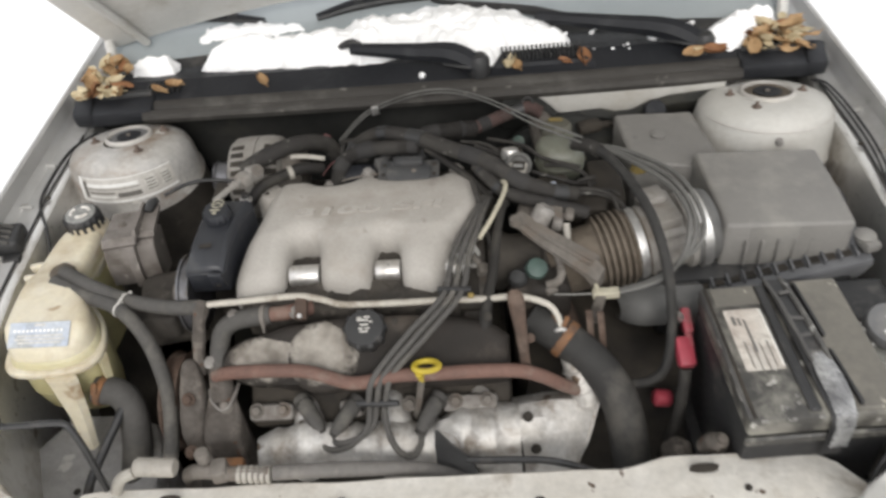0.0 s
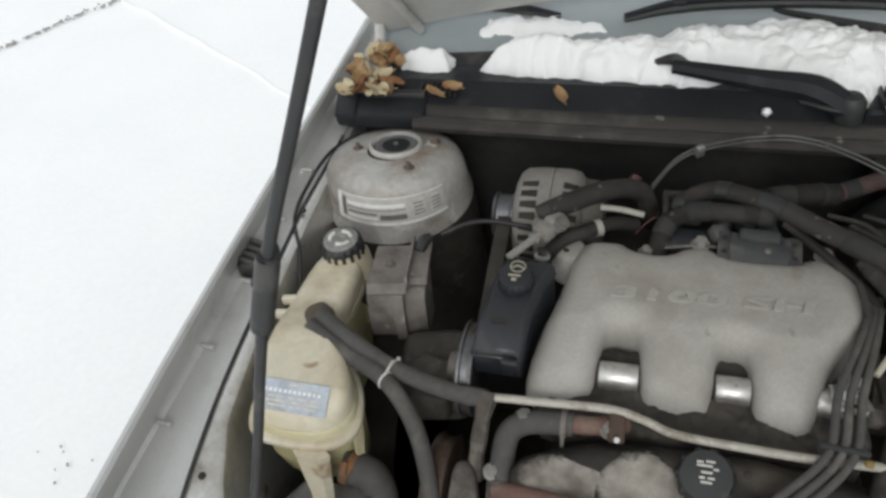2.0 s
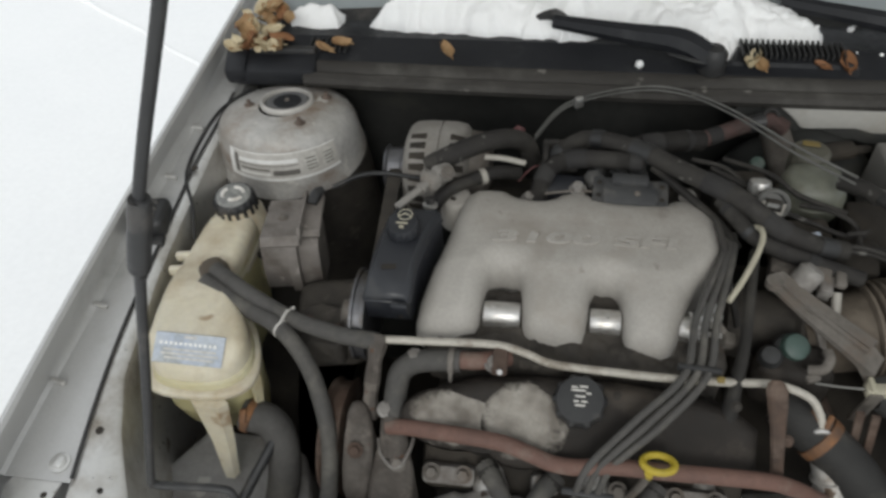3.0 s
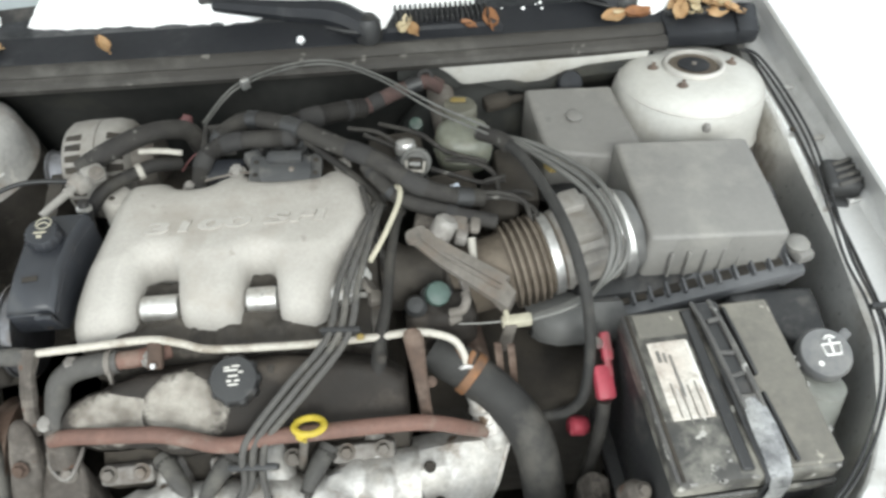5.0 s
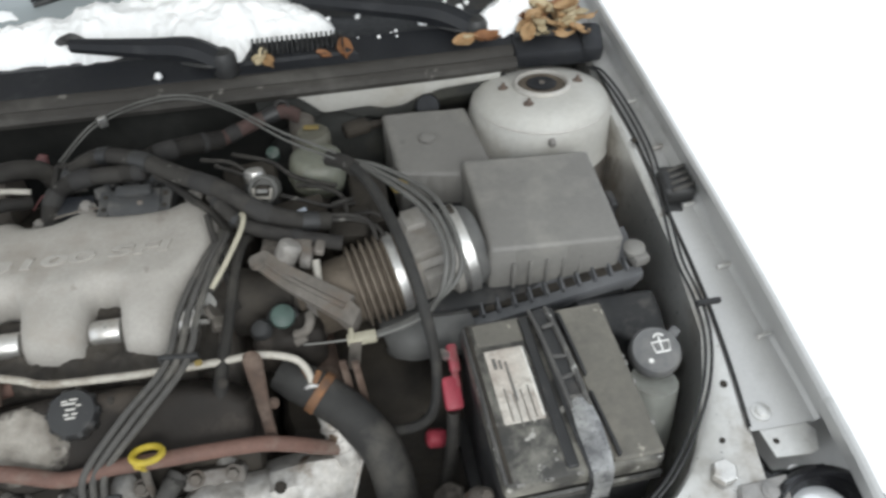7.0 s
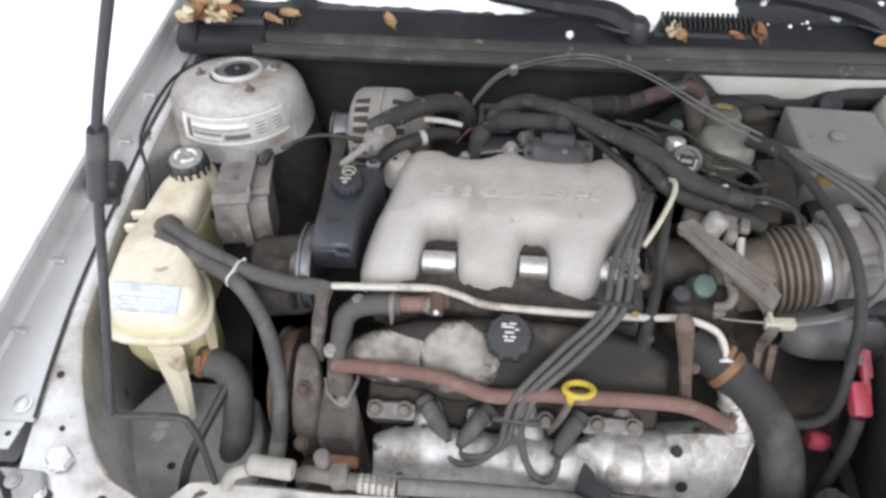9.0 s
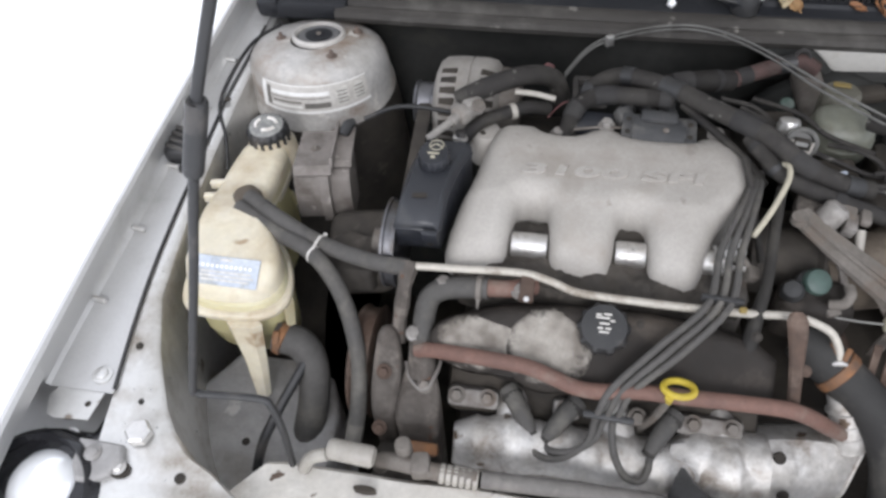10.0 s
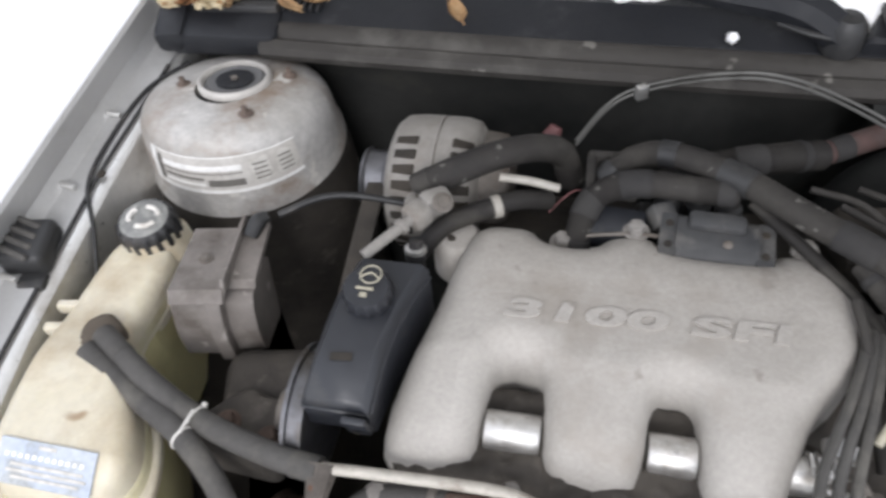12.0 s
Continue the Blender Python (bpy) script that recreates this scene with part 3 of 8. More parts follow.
body = stand("car_body", (0, 0.9, 0.0), "silver-grey car body with its hood raised, open engine bay", "car")
for s in (-1, 1):
    # fender: flange, lip, crest and side
    rows = []
    for y in np.linspace(0.555, 1.42, 24):
        z, xd, xc, xo = rail(y), lerp(XD, y), lerp(XC, y), lerp(XO, y)
        rows.append([(s * q, y, h) for q, h in ((xd - 0.002, z - 0.012), (xd - 0.002, z), (xc - 0.004, z), (xc, z + 0.004), (xo + 0.008, z + 0.012), (xo, z + 0.044), (xo + 0.003, z + 0.048),
                     (xo + 0.010, z + 0.045), (xo + 0.03, z + 0.005), (xo + 0.07, z - 0.12), (xo + 0.11, z - 0.30), (xo + 0.12, z - 0.55))])
    part("fender", Shape().loft(rows), paint, body)
    rows = []
    for y in np.linspace(0.26, 0.556, 10):
        z, xo = rail(y) - 0.25 * max(0, 0.42 - y), lerp(XO, y)
        rows.append([(s * q, y, h) for q, h in ((xo + 0.004, z + 0.020), (xo, z + 0.044), (xo + 0.003, z + 0.048),
                     (xo + 0.010, z + 0.045), (xo + 0.03, z + 0.005), (xo + 0.07, z - 0.12), (xo + 0.11, z - 0.30), (xo + 0.12, z - 0.55))])
    part("fender_nose", Shape().loft(rows), paint, body)
    # apron: the flat rail inside the joint, and the wall below it
    rows = []
    for y in np.concatenate((np.linspace(0.43, 0.5, 8), np.linspace(0.506, 1.20, 33))):
        z, xd, xi = rail(y) - 0.004, lerp(XD, y) if y > 0.5 else lerp(XF, y), lerp(XI, y)
        rows.append([(s * q, y, h) for q, h in ((xd + 0.006, z - 0.03), (xd - 0.0005, z), (xi + 0.006, z - 0.001), (xi + 0.001, z - 0.004), (xi, z - 0.012), (xi - 0.012, z - 0.20), (xi - 0.02, z - 0.50))])
    part("apron", Shape().loft(rows), bay_paint, body, "dusty silver inner apron")
    plate = [(s * x, y) for x, y in ((0.609, 0.505), (0.559, 0.503), (0.553, 0.488), (0.562, 0.472), (0.576, 0.462), (0.592, 0.462), (0.603, 0.478))]
    part("corner_plate", Shape().relief(plate, lambda x, y: 0.8615 + 0.0012 * math.cos(90 * (x + y)), 0.003, 0.845, 0.003), muddy_paint, body, "dull grey bracket plate at the lamp")
    part("plate_bolt", hexbolt(Shape(), (s * 0.585, 0.490, 0.862), 0.006, 0.004), muddy_paint, body)
    slot = [(s * (0.556 + 0.0115 * math.cos(k * math.pi / 10)), 0.4805 + 0.0085 * math.sin(k * math.pi / 10)) for k in range(20)]
    part("slot", Shape().prism(slot, 0.80, 0.8545), dark_bay, body)
    part("slot_nut", hexbolt(Shape(), (s * 0.557, 0.482, 0.8545), 0.0055, 0.005, (0, 0, 20)), alu, body)
    # wheel house under the tower, painted near-black for the shade there
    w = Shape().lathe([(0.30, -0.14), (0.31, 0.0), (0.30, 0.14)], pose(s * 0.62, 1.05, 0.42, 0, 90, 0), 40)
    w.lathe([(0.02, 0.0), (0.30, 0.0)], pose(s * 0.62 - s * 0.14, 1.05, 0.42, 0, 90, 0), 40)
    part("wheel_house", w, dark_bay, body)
    # front wheel, resting on the snow
    wm = pose(s * 0.70, 1.05, 0.305, 0, 90, 0)
    wheel = part("wheel", Shape().lathe([(0.06, -0.07), (0.19, -0.075), (0.20, -0.06), (0.20, 0.06), (0.19, 0.075), (0.06, 0.07)], wm, 36), dusty_cast, body)
    part("tyre", Shape().lathe([(0.20, -0.085), (0.27, -0.095), (0.297, -0.075), (0.30, 0.0), (0.297, 0.075), (0.27, 0.095), (0.20, 0.085)], wm, 48), rubber, wheel)
    # strut tower
    m = pose(s * 0.51, 1.1, 0)
    mt = m if s > 0 else pose(-0.517, 1.1, 0) @ Matrix.Diagonal((0.955, 0.955, 1, 1))
    # the tower's lower wall gets darker colours that paint in its shade
    part("tower_base", Shape().lathe([(0.135, 0.55), (0.124, 0.70), (0.117, 0.80), (0.1115, 0.838)], mt, 56), grimy_shade_cast if s < 0 else dusty_cast, body, "lower wall of the strut tower, shade painted dark")
    t = Shape().lathe([(0.112, 0.834), (0.111, 0.842), (0.108, 0.846), (0.106, 0.870), (0.1035, 0.890), (0.099, 0.905), (0.091, 0.915), (0.080, 0.921), (0.060, 0.925), (0.046, 0.926), (0.036, 0.926), (0.034, 0.89)], mt, 56)
    tower = part("strut_tower", lean(t), tower_paint if s < 0 else clean_paint, body, "domed strut tower with dusty paint", angle=60)
    m = pose(-0.514, 1.110, 0) @ Matrix.Diagonal((0.90, 0.90, 1, 1)) if s < 0 else pose(0.511, 1.106, 0)
    part("lip", lean(Shape().lathe([(0.0425, 0.924), (0.0418, 0.930), (0.039, 0.9325), (0.0365, 0.932), (0.035, 0.925)], m, 48)), clean_white, tower, "pale raised lip round the mount", angle=70)
    rb = Shape().lathe([(0.036, 0.905), (0.035, 0.926), (0.031, 0.929), (0.022, 0.927), (0.018, 0.928), (0.015, 0.917), (0.010, 0.915), (0.0, 0.915)], m, 36)
    part("rubber_mount", lean(rb), cap_grey if s < 0 else bellows_mat, tower)
    part("mount_dish", lean(Shape().lathe([(0.0215, 0.9290), (0.019, 0.9175), (0.012, 0.9158), (0.0, 0.9158)], m, 28)), cowl_black, tower)
    part("centre_nut", lean(Shape().lathe([(0.009, 0.914), (0.009, 0.925), (0.004, 0.927), (0.004, 0.932), (0.0, 0.932)], m, 6)), dusty_cast, tower)
    for a in ((182, 304, 33) if s < 0 else (170, 235, 8)):
        st = hexbolt(Shape(), (s * 0.51 + 0.056 * math.cos(radians(a)), 1.1 + 0.056 * math.sin(radians(a)), 0.9245), 0.0052, 0.004)
        st.lathe([(0.0028, 0), (0.0028, 0.007), (0, 0.007)], pose(s * 0.51 + 0.056 * math.cos(radians(a)), 1.1 + 0.056 * math.sin(radians(a)), 0.927), 10)
        part("stud", lean(st), stud_mat, tower, "rusty stud and nut")
    if s > 0:
        ringed = lean(Shape().lathe([(0.0998, 0.9025), (0.1006, 0.9040), (0.0986, 0.9058)], mt, 56, 150, 330))
        part("seam", ringed, clean_white, tower, "faint sealed seam round the tower")
        part("nub", lean(Shape().tube([(0.499, 1.002, 0.893), (0.4985, 0.995, 0.893), (0.498, 0.991, 0.8925)], [0.006, 0.0055, 0.004], 12, 2)), muddy_paint, tower, "small grey plug in the tower wall")
    # clips along the lip
    for y in (0.66, 0.76, 0.86, 0.965, 1.06):
        xc, z = lerp(XC, y), rail(y)
        part("clip", Shape().box((s * (xc - 0.010), y, z + 0.004), (0.018, 0.005, 0.006), (0, 0, s * 12), 0.0015), bay_paint, body)
    # bolts and holes on the flange
    part("bolt", hexbolt(Shape(), (s * 0.548, 0.517, rail(0.517) - 0.0015), 0.0135, 0.011, (0, 0, 12), False), alu, body, "bright hexagon bolt head")
    part("flange_bolt", hexbolt(Shape(), (s * 0.614, 0.574, rail(0.574)), 0.0075, 0.005), bay_paint, body)
    for x, y, r in ((0.590, 0.614, 0.0042), (0.563, 0.5525, 0.003), (0.493, 0.481, 0.0055), (0.612, 0.985, 0.0045)):
        part("hole", Shape().lathe([(r, 0.0), (r, 0.0016), (0, 0.0016)], pose(s * x, y, rail(y) - 0.0045 + (0.005 if x > 0.605 else 0)), 16), dark_bay, body)
    # rubber hood stop on the flange
    HS = pose(s * 0.637, 0.893, 0.893, 0, 0, -s * 10)
    part("hood_stop", placed(Shape().box((0, 0, 0), (0.044, 0.050, 0.030), (0, 0, 0), 0.008, 3), HS), black_plastic, body, "ribbed black rubber hood stop")
    for k in range(4):
        part("stop_rib", placed(Shape().box((s * 0.004, -0.018 + 0.012 * k, 0.015), (0.034, 0.006, 0.006), (0, 0, s * 25), 0.002, 1), HS), dusty_hose, body)
    part("stop_foot", placed(Shape().box((-s * 0.008, -0.032, -0.012), (0.026, 0.018, 0.014), (0, 0, 0), 0.004), HS), black_plastic, body)
    # flange end plate and headlamp
    part("end_plate", Shape().prism([(s * x, y) for x, y in ((0.603, 0.565), (0.652, 0.565), (0.662, 0.545), (0.655, 0.525), (0.645, 0.521), (0.608, 0.5235))], 0.8575, 0.8605), bay_paint, body)
    part("plate_hole", Shape().lathe([(0.0035, 0), (0, 0.0004)], pose(s * 0.616, 0.5405, 0.8606), 14), dark_bay, body)
    lamp = pose(s * 0.638, 0.442, 0.826, 10, s * 6, 0)
    part("headlamp_housing", Shape().lathe([(0.060, 0.018), (0.066, 0.026), (0.072, 0.022), (0.078, 0.004), (0.080, -0.03), (0.072, -0.08), (0.05, -0.11)], lamp, 44), gloss_black, body, "glossy black headlamp housing", angle=60)
    part("headlamp_bezel", Shape().lathe([(0.062, 0.019), (0.046, 0.022), (0.034, 0.018), (0.031, 0.006)], lamp, 40), gloss_black, body, angle=60)
    part("headlamp_reflector", Shape().lathe([(0.044, 0.010), (0.040, 0.002), (0.032, -0.010), (0.020, -0.020), (0.0, -0.023)], lamp, 40), chrome_mat, body, "bright headlamp reflector", angle=60)
    part("headlamp_lens", Shape().lathe([(0.0, 0.040), (0.014, 0.039), (0.026, 0.034), (0.035, 0.025), (0.039, 0.012)], lamp @ pose(-s * 0.012, 0.016, 0), 36), lens_mat, body, "shiny headlamp lens, sky reflection painted near-white", angle=60)
    part("lamp_shroud", Shape().relief([(s * x, y) for x, y in ((0.588, 0.548), (0.606, 0.548), (0.610, 0.522), (0.668, 0.520), (0.672, 0.480), (0.60, 0.470), (0.588, 0.50))], lambda x, y: 0.838 - 0.2 * max(0.0, 0.52 - y), 0.005, 0.70, 0.004), gloss_black, body, "black plastic shroud behind the lamp")
    part("lamp_adjuster", hexbolt(Shape(), (s * 0.630, 0.512, 0.838), 0.007, 0.008, (30, 0, 0)), bright, body)
    # rubber blocks at the ends of the cowl
    corner = part("corner_seal", Shape().box((s * 0.546, 1.180, 0.927), (0.122, 0.052, 0.029), (6, 0, -s * 3), 0.007), cowl_black, body, "black rubber corner seal")
    part("end_block", Shape().box((s * 0.604, 1.176, 0.934), (0.034, 0.060, 0.030), (10, 0, -s * 10), 0.009), cowl_black, corner)
    part("seal_lip", Shape().box((s * 0.535, 1.196, 0.944), (0.090, 0.012, 0.014), (0, 0, -s * 3), 0.004), black_plastic, corner)

# dark joint between fender and apron
for s in (-1, 1):
    part("joint_seal", Shape().tube([(s * (lerp(XD, y) - 0.0015), y, rail(y) - 0.001) for y in np.linspace(0.56, 1.14, 9)], 0.0022, 6, 3), black_plastic, body)

# firewall, its lighter panel, seal and cowl
fw = Shape()
rows = []
for x in np.linspace(-0.60, 0.60, 41):
    bulge = 0.03 * math.exp(-((x + 0.05) / 0.1) ** 2)
    rows.append([(x, 1.175, 0.915), (x, 1.20 - 0.01 * noise.noise(Vector((x * 9, 0, 0))), 0.88), (x, 1.215 - bulge, 0.78), (x, 1.19 - bulge, 0.62), (x, 1.12, 0.40), (x, 1.05, 0.32)])
part("firewall", fw.loft(rows), firewall_mat, body, "dark sound-deadened firewall")
rows = []
DROP = [(0.10, 0.0), (0.160, 0.002), (0.178, 0.018), (0.193, 0.035), (0.235, 0.032), (0.262, 0.031), (0.285, 0.038), (0.312, 0.037), (0.335, 0.026), (0.37, 0.015), (0.46, 0.008)]   # how far the bare panel reaches below the seal
for x in np.linspace(0.15, 0.46, 40):
    d = lerp(DROP, x)
    rows.append([(x, 1.172, 0.926), (x, 1.156, 0.922), (x, 1.150, 0.918), (x, 1.149, 0.917 - 0.9 * d), (x, 1.151, 0.913 - d), (x, 1.165, 0.910 - d)])
part("plenum_panel", Shape().loft(rows), clean_paint, body, "bare pale painted plenum panel")
rows = []
for x in np.linspace(0.10, 0.47, 40):
    d = lerp(DROP, x) + 0.004 * noise.noise(Vector((x * 40, 3, 0)))
    rows.append([(x, 1.160, 0.918 - d), (x, 1.146, 0.908 - d), (x, 1.143, 0.900 - d), (x, 1.150, 0.885 - d), (x, 1.175, 0.84)])
part("deadener_edge", Shape().loft(rows), firewall_mat, body, "ragged edge of the black sound deadener")
sl = Shape()
rows = []
for x in np.linspace(-0.50, 0.485, 60):
    y = 1.150 + 0.006 * (x / 0.5) ** 2
    wob = 0.0015 * noise.noise(Vector((x * 14, 2, 0)))
    rows.append([(x, y - 0.004, 0.914), (x, y - 0.009, 0.924), (x, y - 0.006, 0.931 + wob), (x, y + 0.004, 0.934 + wob), (x, y + 0.012, 0.930), (x, y + 0.016, 0.934), (x, y + 0.026, 0.938 + wob), (x, y + 0.034, 0.936), (x, y + 0.036, 0.92)])
part("cowl_seal", sl.loft(rows, caps=True), seal_mat, body, "dusty rubber seal along the cowl")
rows = []
for x in np.linspace(-0.59, 0.59, 50):
    rows.append([(x, 1.180, 0.918), (x, 1.186, 0.936), (x, 1.205, 0.941), (x, 1.235, 0.947), (x, 1.245, 0.940), (x, 1.29, 0.932), (x, 1.40, 0.925)])
part("cowl_panel", Shape().loft(rows), cowl_black, body, "black plastic cowl panel")
for k in range(8):
    part("louvre", Shape().box((-0.500 + 0.0075 * k, 1.212, 0.9455), (0.0032, 0.028, 0.007), (4, 0, 0), 0.0008, 1), black_plastic, body)
part("louvre_frame", Shape().relief([(0.085, 1.188), (0.255, 1.188), (0.235, 1.24), (0.105, 1.24)], lambda x, y: 0.953, 0.004, 0.925), cowl_black, body)
for k in range(19):
    part("louvre", Shape().box((0.105 + 0.0072 * k, 1.218, 0.957), (0.003, 0.036, 0.010), (0, 0, 0), 0.0008, 1), black_plastic, body)

# windscreen
ws = Shape()
rows = []
for x in np.linspace(-0.60, 0.60, 25):
    c = 0.07 * (1 - (x / 0.7) ** 2)
    rows.append([(x * (1 - 0.12 * q), 1.270 + c + 0.85 * q, 0.935 + 0.43 * q) for q in np.linspace(0, 1, 8)])
part("windscreen", ws.loft(rows), glass_mat, body, "windscreen with grey sky reflection in its colour")
rows = []
for x in np.linspace(-0.57, 0.57, 25):
    c = 0.07 * (1 - (x / 0.7) ** 2)
    rows.append([(x, 1.270 + c + q, 0.940 + 0.506 * q) for q in (-0.012, 0.0, 0.008)])
part("windscreen_trim", Shape().loft(rows), black_plastic, body)
# raised hood: outer skin, folded edge and underside
hd = Shape()
ang = radians(49)
rows = []
for q in np.linspace(0, 1, 14):
    d = 1.08 * q
    row = []
    for x in np.linspace(-1, 1, 21):
        half = 0.592 + 0.055 * q - 0.05 * max(0, q - 0.8)
        back = 0.11 * (1 - x * x) * (1 - q)
        crown = 0.03 * (1 - x * x)
        row.append((x * half, 1.335 - (d - back) * math.cos(ang) - crown * math.sin(ang), 0.965 + (d + 0.9 * back) * math.sin(ang) - crown * math.cos(ang)))
    rows.append(row)
top = [[(x, y + 0.03 * math.sin(ang), z + 0.03 * math.cos(ang)) for x, y, z in r] for r in rows]
hd.loft(top)
hd.loft([rows[0], top[0]])
hd.loft([rows[-1], top[-1]])
hd.loft([[r[0] for r in rows], [r[0] for r in top]])
hd.loft([[r[-1] for r in rows], [r[-1] for r in top]])
hood = part("hood", hd, paint, body, "raised silver hood")
part("hood_underside", Shape().loft(rows), hood_under, hood, "pale painted hood underside")
part("hood_rib", Shape().tube([tuple(Vector(r[1]) + Vector((0, -0.006, -0.006))) for r in rows[:9]], 0.008, 8, 2), hood_under, hood, "pressed rib along the hood's edge")
part("hinge_arm", Shape().tube([(-0.590, 1.300, 0.945), (-0.592, 1.318, 0.972), (-0.588, 1.318, 1.010), (-0.586, 1.290, 1.050)], [0.010, 0.009, 0.008, 0.008], 8, 4), hood_under, hood, "painted steel hood hinge")
part("hinge_arm", Shape().tube([(0.590, 1.300, 0.945), (0.592, 1.318, 0.972), (0.588, 1.318, 1.010), (0.586, 1.290, 1.050)], [0.010, 0.009, 0.008, 0.008], 8, 4), hood_under, hood, "painted steel hood hinge")
# front tie bar
sp = Shape()
rows = []
for x in np.linspace(-0.50, 0.50, 60):
    y = 0.535 + 0.013 * max(0, min(1, (x - 0.20) / 0.05)) * max(0, min(1, (0.43 - x) / 0.03)) - 0.06 * max(0, abs(x) - 0.43) / 0.05
    b = 0.003 * noise.noise(Vector((x * 12, 0, 5)))
    rows.append([(x, y, 0.76), (x, y + b, 0.795), (x, y - 0.006 + b, 0.803), (x, y - 0.03, 0.806 + b), (x, y - 0.05, 0.812), (x, y - 0.12, 0.810), (x, y - 0.17, 0.80), (x, y - 0.175, 0.76), (x, y - 0.19, 0.66)])
bar = part("tie_bar", sp.loft(rows, caps=True), support_paint, body, "scratched dirty pale front tie bar")
for x, y, a, b in ((0.285, 0.522, 0.016, 0.004), (0.325, 0.494, 0.004, 0.004), (-0.32, 0.512, 0.012, 0.0035), (0.10, 0.49, 0.006, 0.004), (-0.12, 0.50, 0.005, 0.003), (0.43, 0.47, 0.006, 0.006)):
    part("hole", Shape().prism([(x + a * math.cos(k * math.pi / 8), y + b * math.sin(k * math.pi / 8)) for k in range(16)], 0.80, 0.8135), dark_bay, bar)
part("nose_panel", Shape().loft([[(x, 0.365, 0.70), (x, 0.30, 0.69), (x, 0.22, 0.62), (x, 0.16, 0.45)] for x in np.linspace(-0.75, 0.75, 9)]), paint, body)
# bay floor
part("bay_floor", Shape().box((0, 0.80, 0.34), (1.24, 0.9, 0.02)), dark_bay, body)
part("splash_panel", Shape().relief(rounded([(-0.57, 0.47), (-0.40, 0.47), (-0.385, 0.62), (-0.42, 0.70), (-0.58, 0.70)], 1), lambda x, y: 0.715 + 0.1 * (y - 0.6) + 0.004 * noise.noise(Vector((x * 25, y * 25, 1))), 0.006, 0.55), muddy_paint, body, "muddy lower splash panel")
part("hole", Shape().lathe([(0.005, 0), (0, 0.0015)], pose(-0.497, 0.585, 0.7145), 14), dark_bay, body)

# ---- left-hand side of the bay: coolant tank, control box, pump reservoir, alternator ----
tank = stand("coolant_tank", (-0.51, 0.76, 0.70), "yellowed translucent coolant overflow tank with black cap", "coolant tank")
TANK = rounded([(-0.570, 0.935), (-0.508, 0.93), (-0.505, 0.868), (-0.512, 0.815), (-0.488, 0.785), (-0.462, 0.750), (-0.450, 0.712), (-0.460, 0.686), (-0.490, 0.672), (-0.551, 0.673), (-0.570, 0.693), (-0.577, 0.74), (-0.580, 0.80), (-0.581, 0.865)], 2)


def tank_top(x, y):
    """The tank's upper face: level, falling to the front, and sunk towards the neck."""
    dip = min(1.0, max(0.0, (y - 0.78) / 0.07))
    return 0.900 - 0.55 * max(0.0, 0.716 - y) - 0.5 * max(0.0, 0.690 - y) - 0.013 * dip * dip * (3 - 2 * dip)


def drawn_in(d):
    """The tank's outline moved inwards by d, less so towards the neck."""
    return [(x + d * (1 if x < -0.51 else -1) * min(1.0, abs(x + 0.51) / 0.03), y + d * min(1.0, max(0.0, (0.76 - y) / 0.05))) for x, y in TANK]


tk = Shape().relief(drawn_in(0.0045), tank_top, 0.013, 0.860, 0.003)
part("upper_shell", tk, tank_mat, tank, angle=75)
part("shoulder", Shape().loft([[(x, y, h) for x, y in drawn_in(d)] for d, h in ((0.0060, 0.8675), (0.0040, 0.8668), (0.0028, 0.863), (0.0018, 0.857))], closed=True), shoulder_mat, tank, "greenish shoulder where the coolant shows through", angle=75)
low = Shape()
low.relief([(-0.506 + (x + 0.506) * 0.93, 0.78 + (y - 0.78) * 0.94) for x, y in TANK if y < 0.9], lambda x, y: 0.857, 0.004, 0.80)
rows = []
for q, h in ((0.93, 0.80), (0.85, 0.76), (0.70, 0.735)):
    rows.append([(-0.506 + (x + 0.506) * q, 0.77 + (y - 0.77) * q, h) for x, y in TANK])
low.loft(rows, closed=True, caps=True)
part("lower_shell", low, coolant_mat, tank, "greenish lower half with coolant")
sm = Shape()
sm.loft([[(x, y, h) for x, y in drawn_in(d)] for d, h in ((0.006, 0.8455), (-0.003, 0.846), (-0.0052, 0.848), (-0.0052, 0.854), (-0.0036, 0.8562), (-0.001, 0.8568), (0.006, 0.857))], closed=True)
part("seam", sm, tank_mat, tank, "pale welded lip round the tank", angle=75)
part("neck", Shape().lathe([(0.034, 0.85), (0.032, 0.876), (0.025, 0.886), (0.025, 0.895)], pose(-0.536, 0.928, 0), 28), tank_mat, tank)
cp = Shape().lathe([(0.0245, -0.004), (0.026, 0.0), (0.026, 0.016), (0.0245, 0.021), (0.0225, 0.0238), (0.0, 0.0238)], pose(-0.537, 0.930, 0.883, 2, 0, 0), 96, knurl=(16, 0.0016))
cap = part("cap", cp, black_plastic, tank, "ribbed black screw cap")
part("cap_top", Shape().lathe([(0.0225, 0.0235), (0.021, 0.0246), (0.0, 0.0250)], pose(-0.537, 0.930, 0.883, 2, 0, 0), 40), cap_dust, cap, "dust-grey cap top")
for k in range(3):
    part("cap_marking", Shape().tube([(-0.537 + 0.0135 * math.cos(radians(a)), 0.930 + 0.0115 * math.sin(radians(a)), 0.9086) for a in np.linspace(120 * k + 20, 120 * k + 95, 7)], 0.0024, 6, 2), label_white, cap)
ft = Shape()
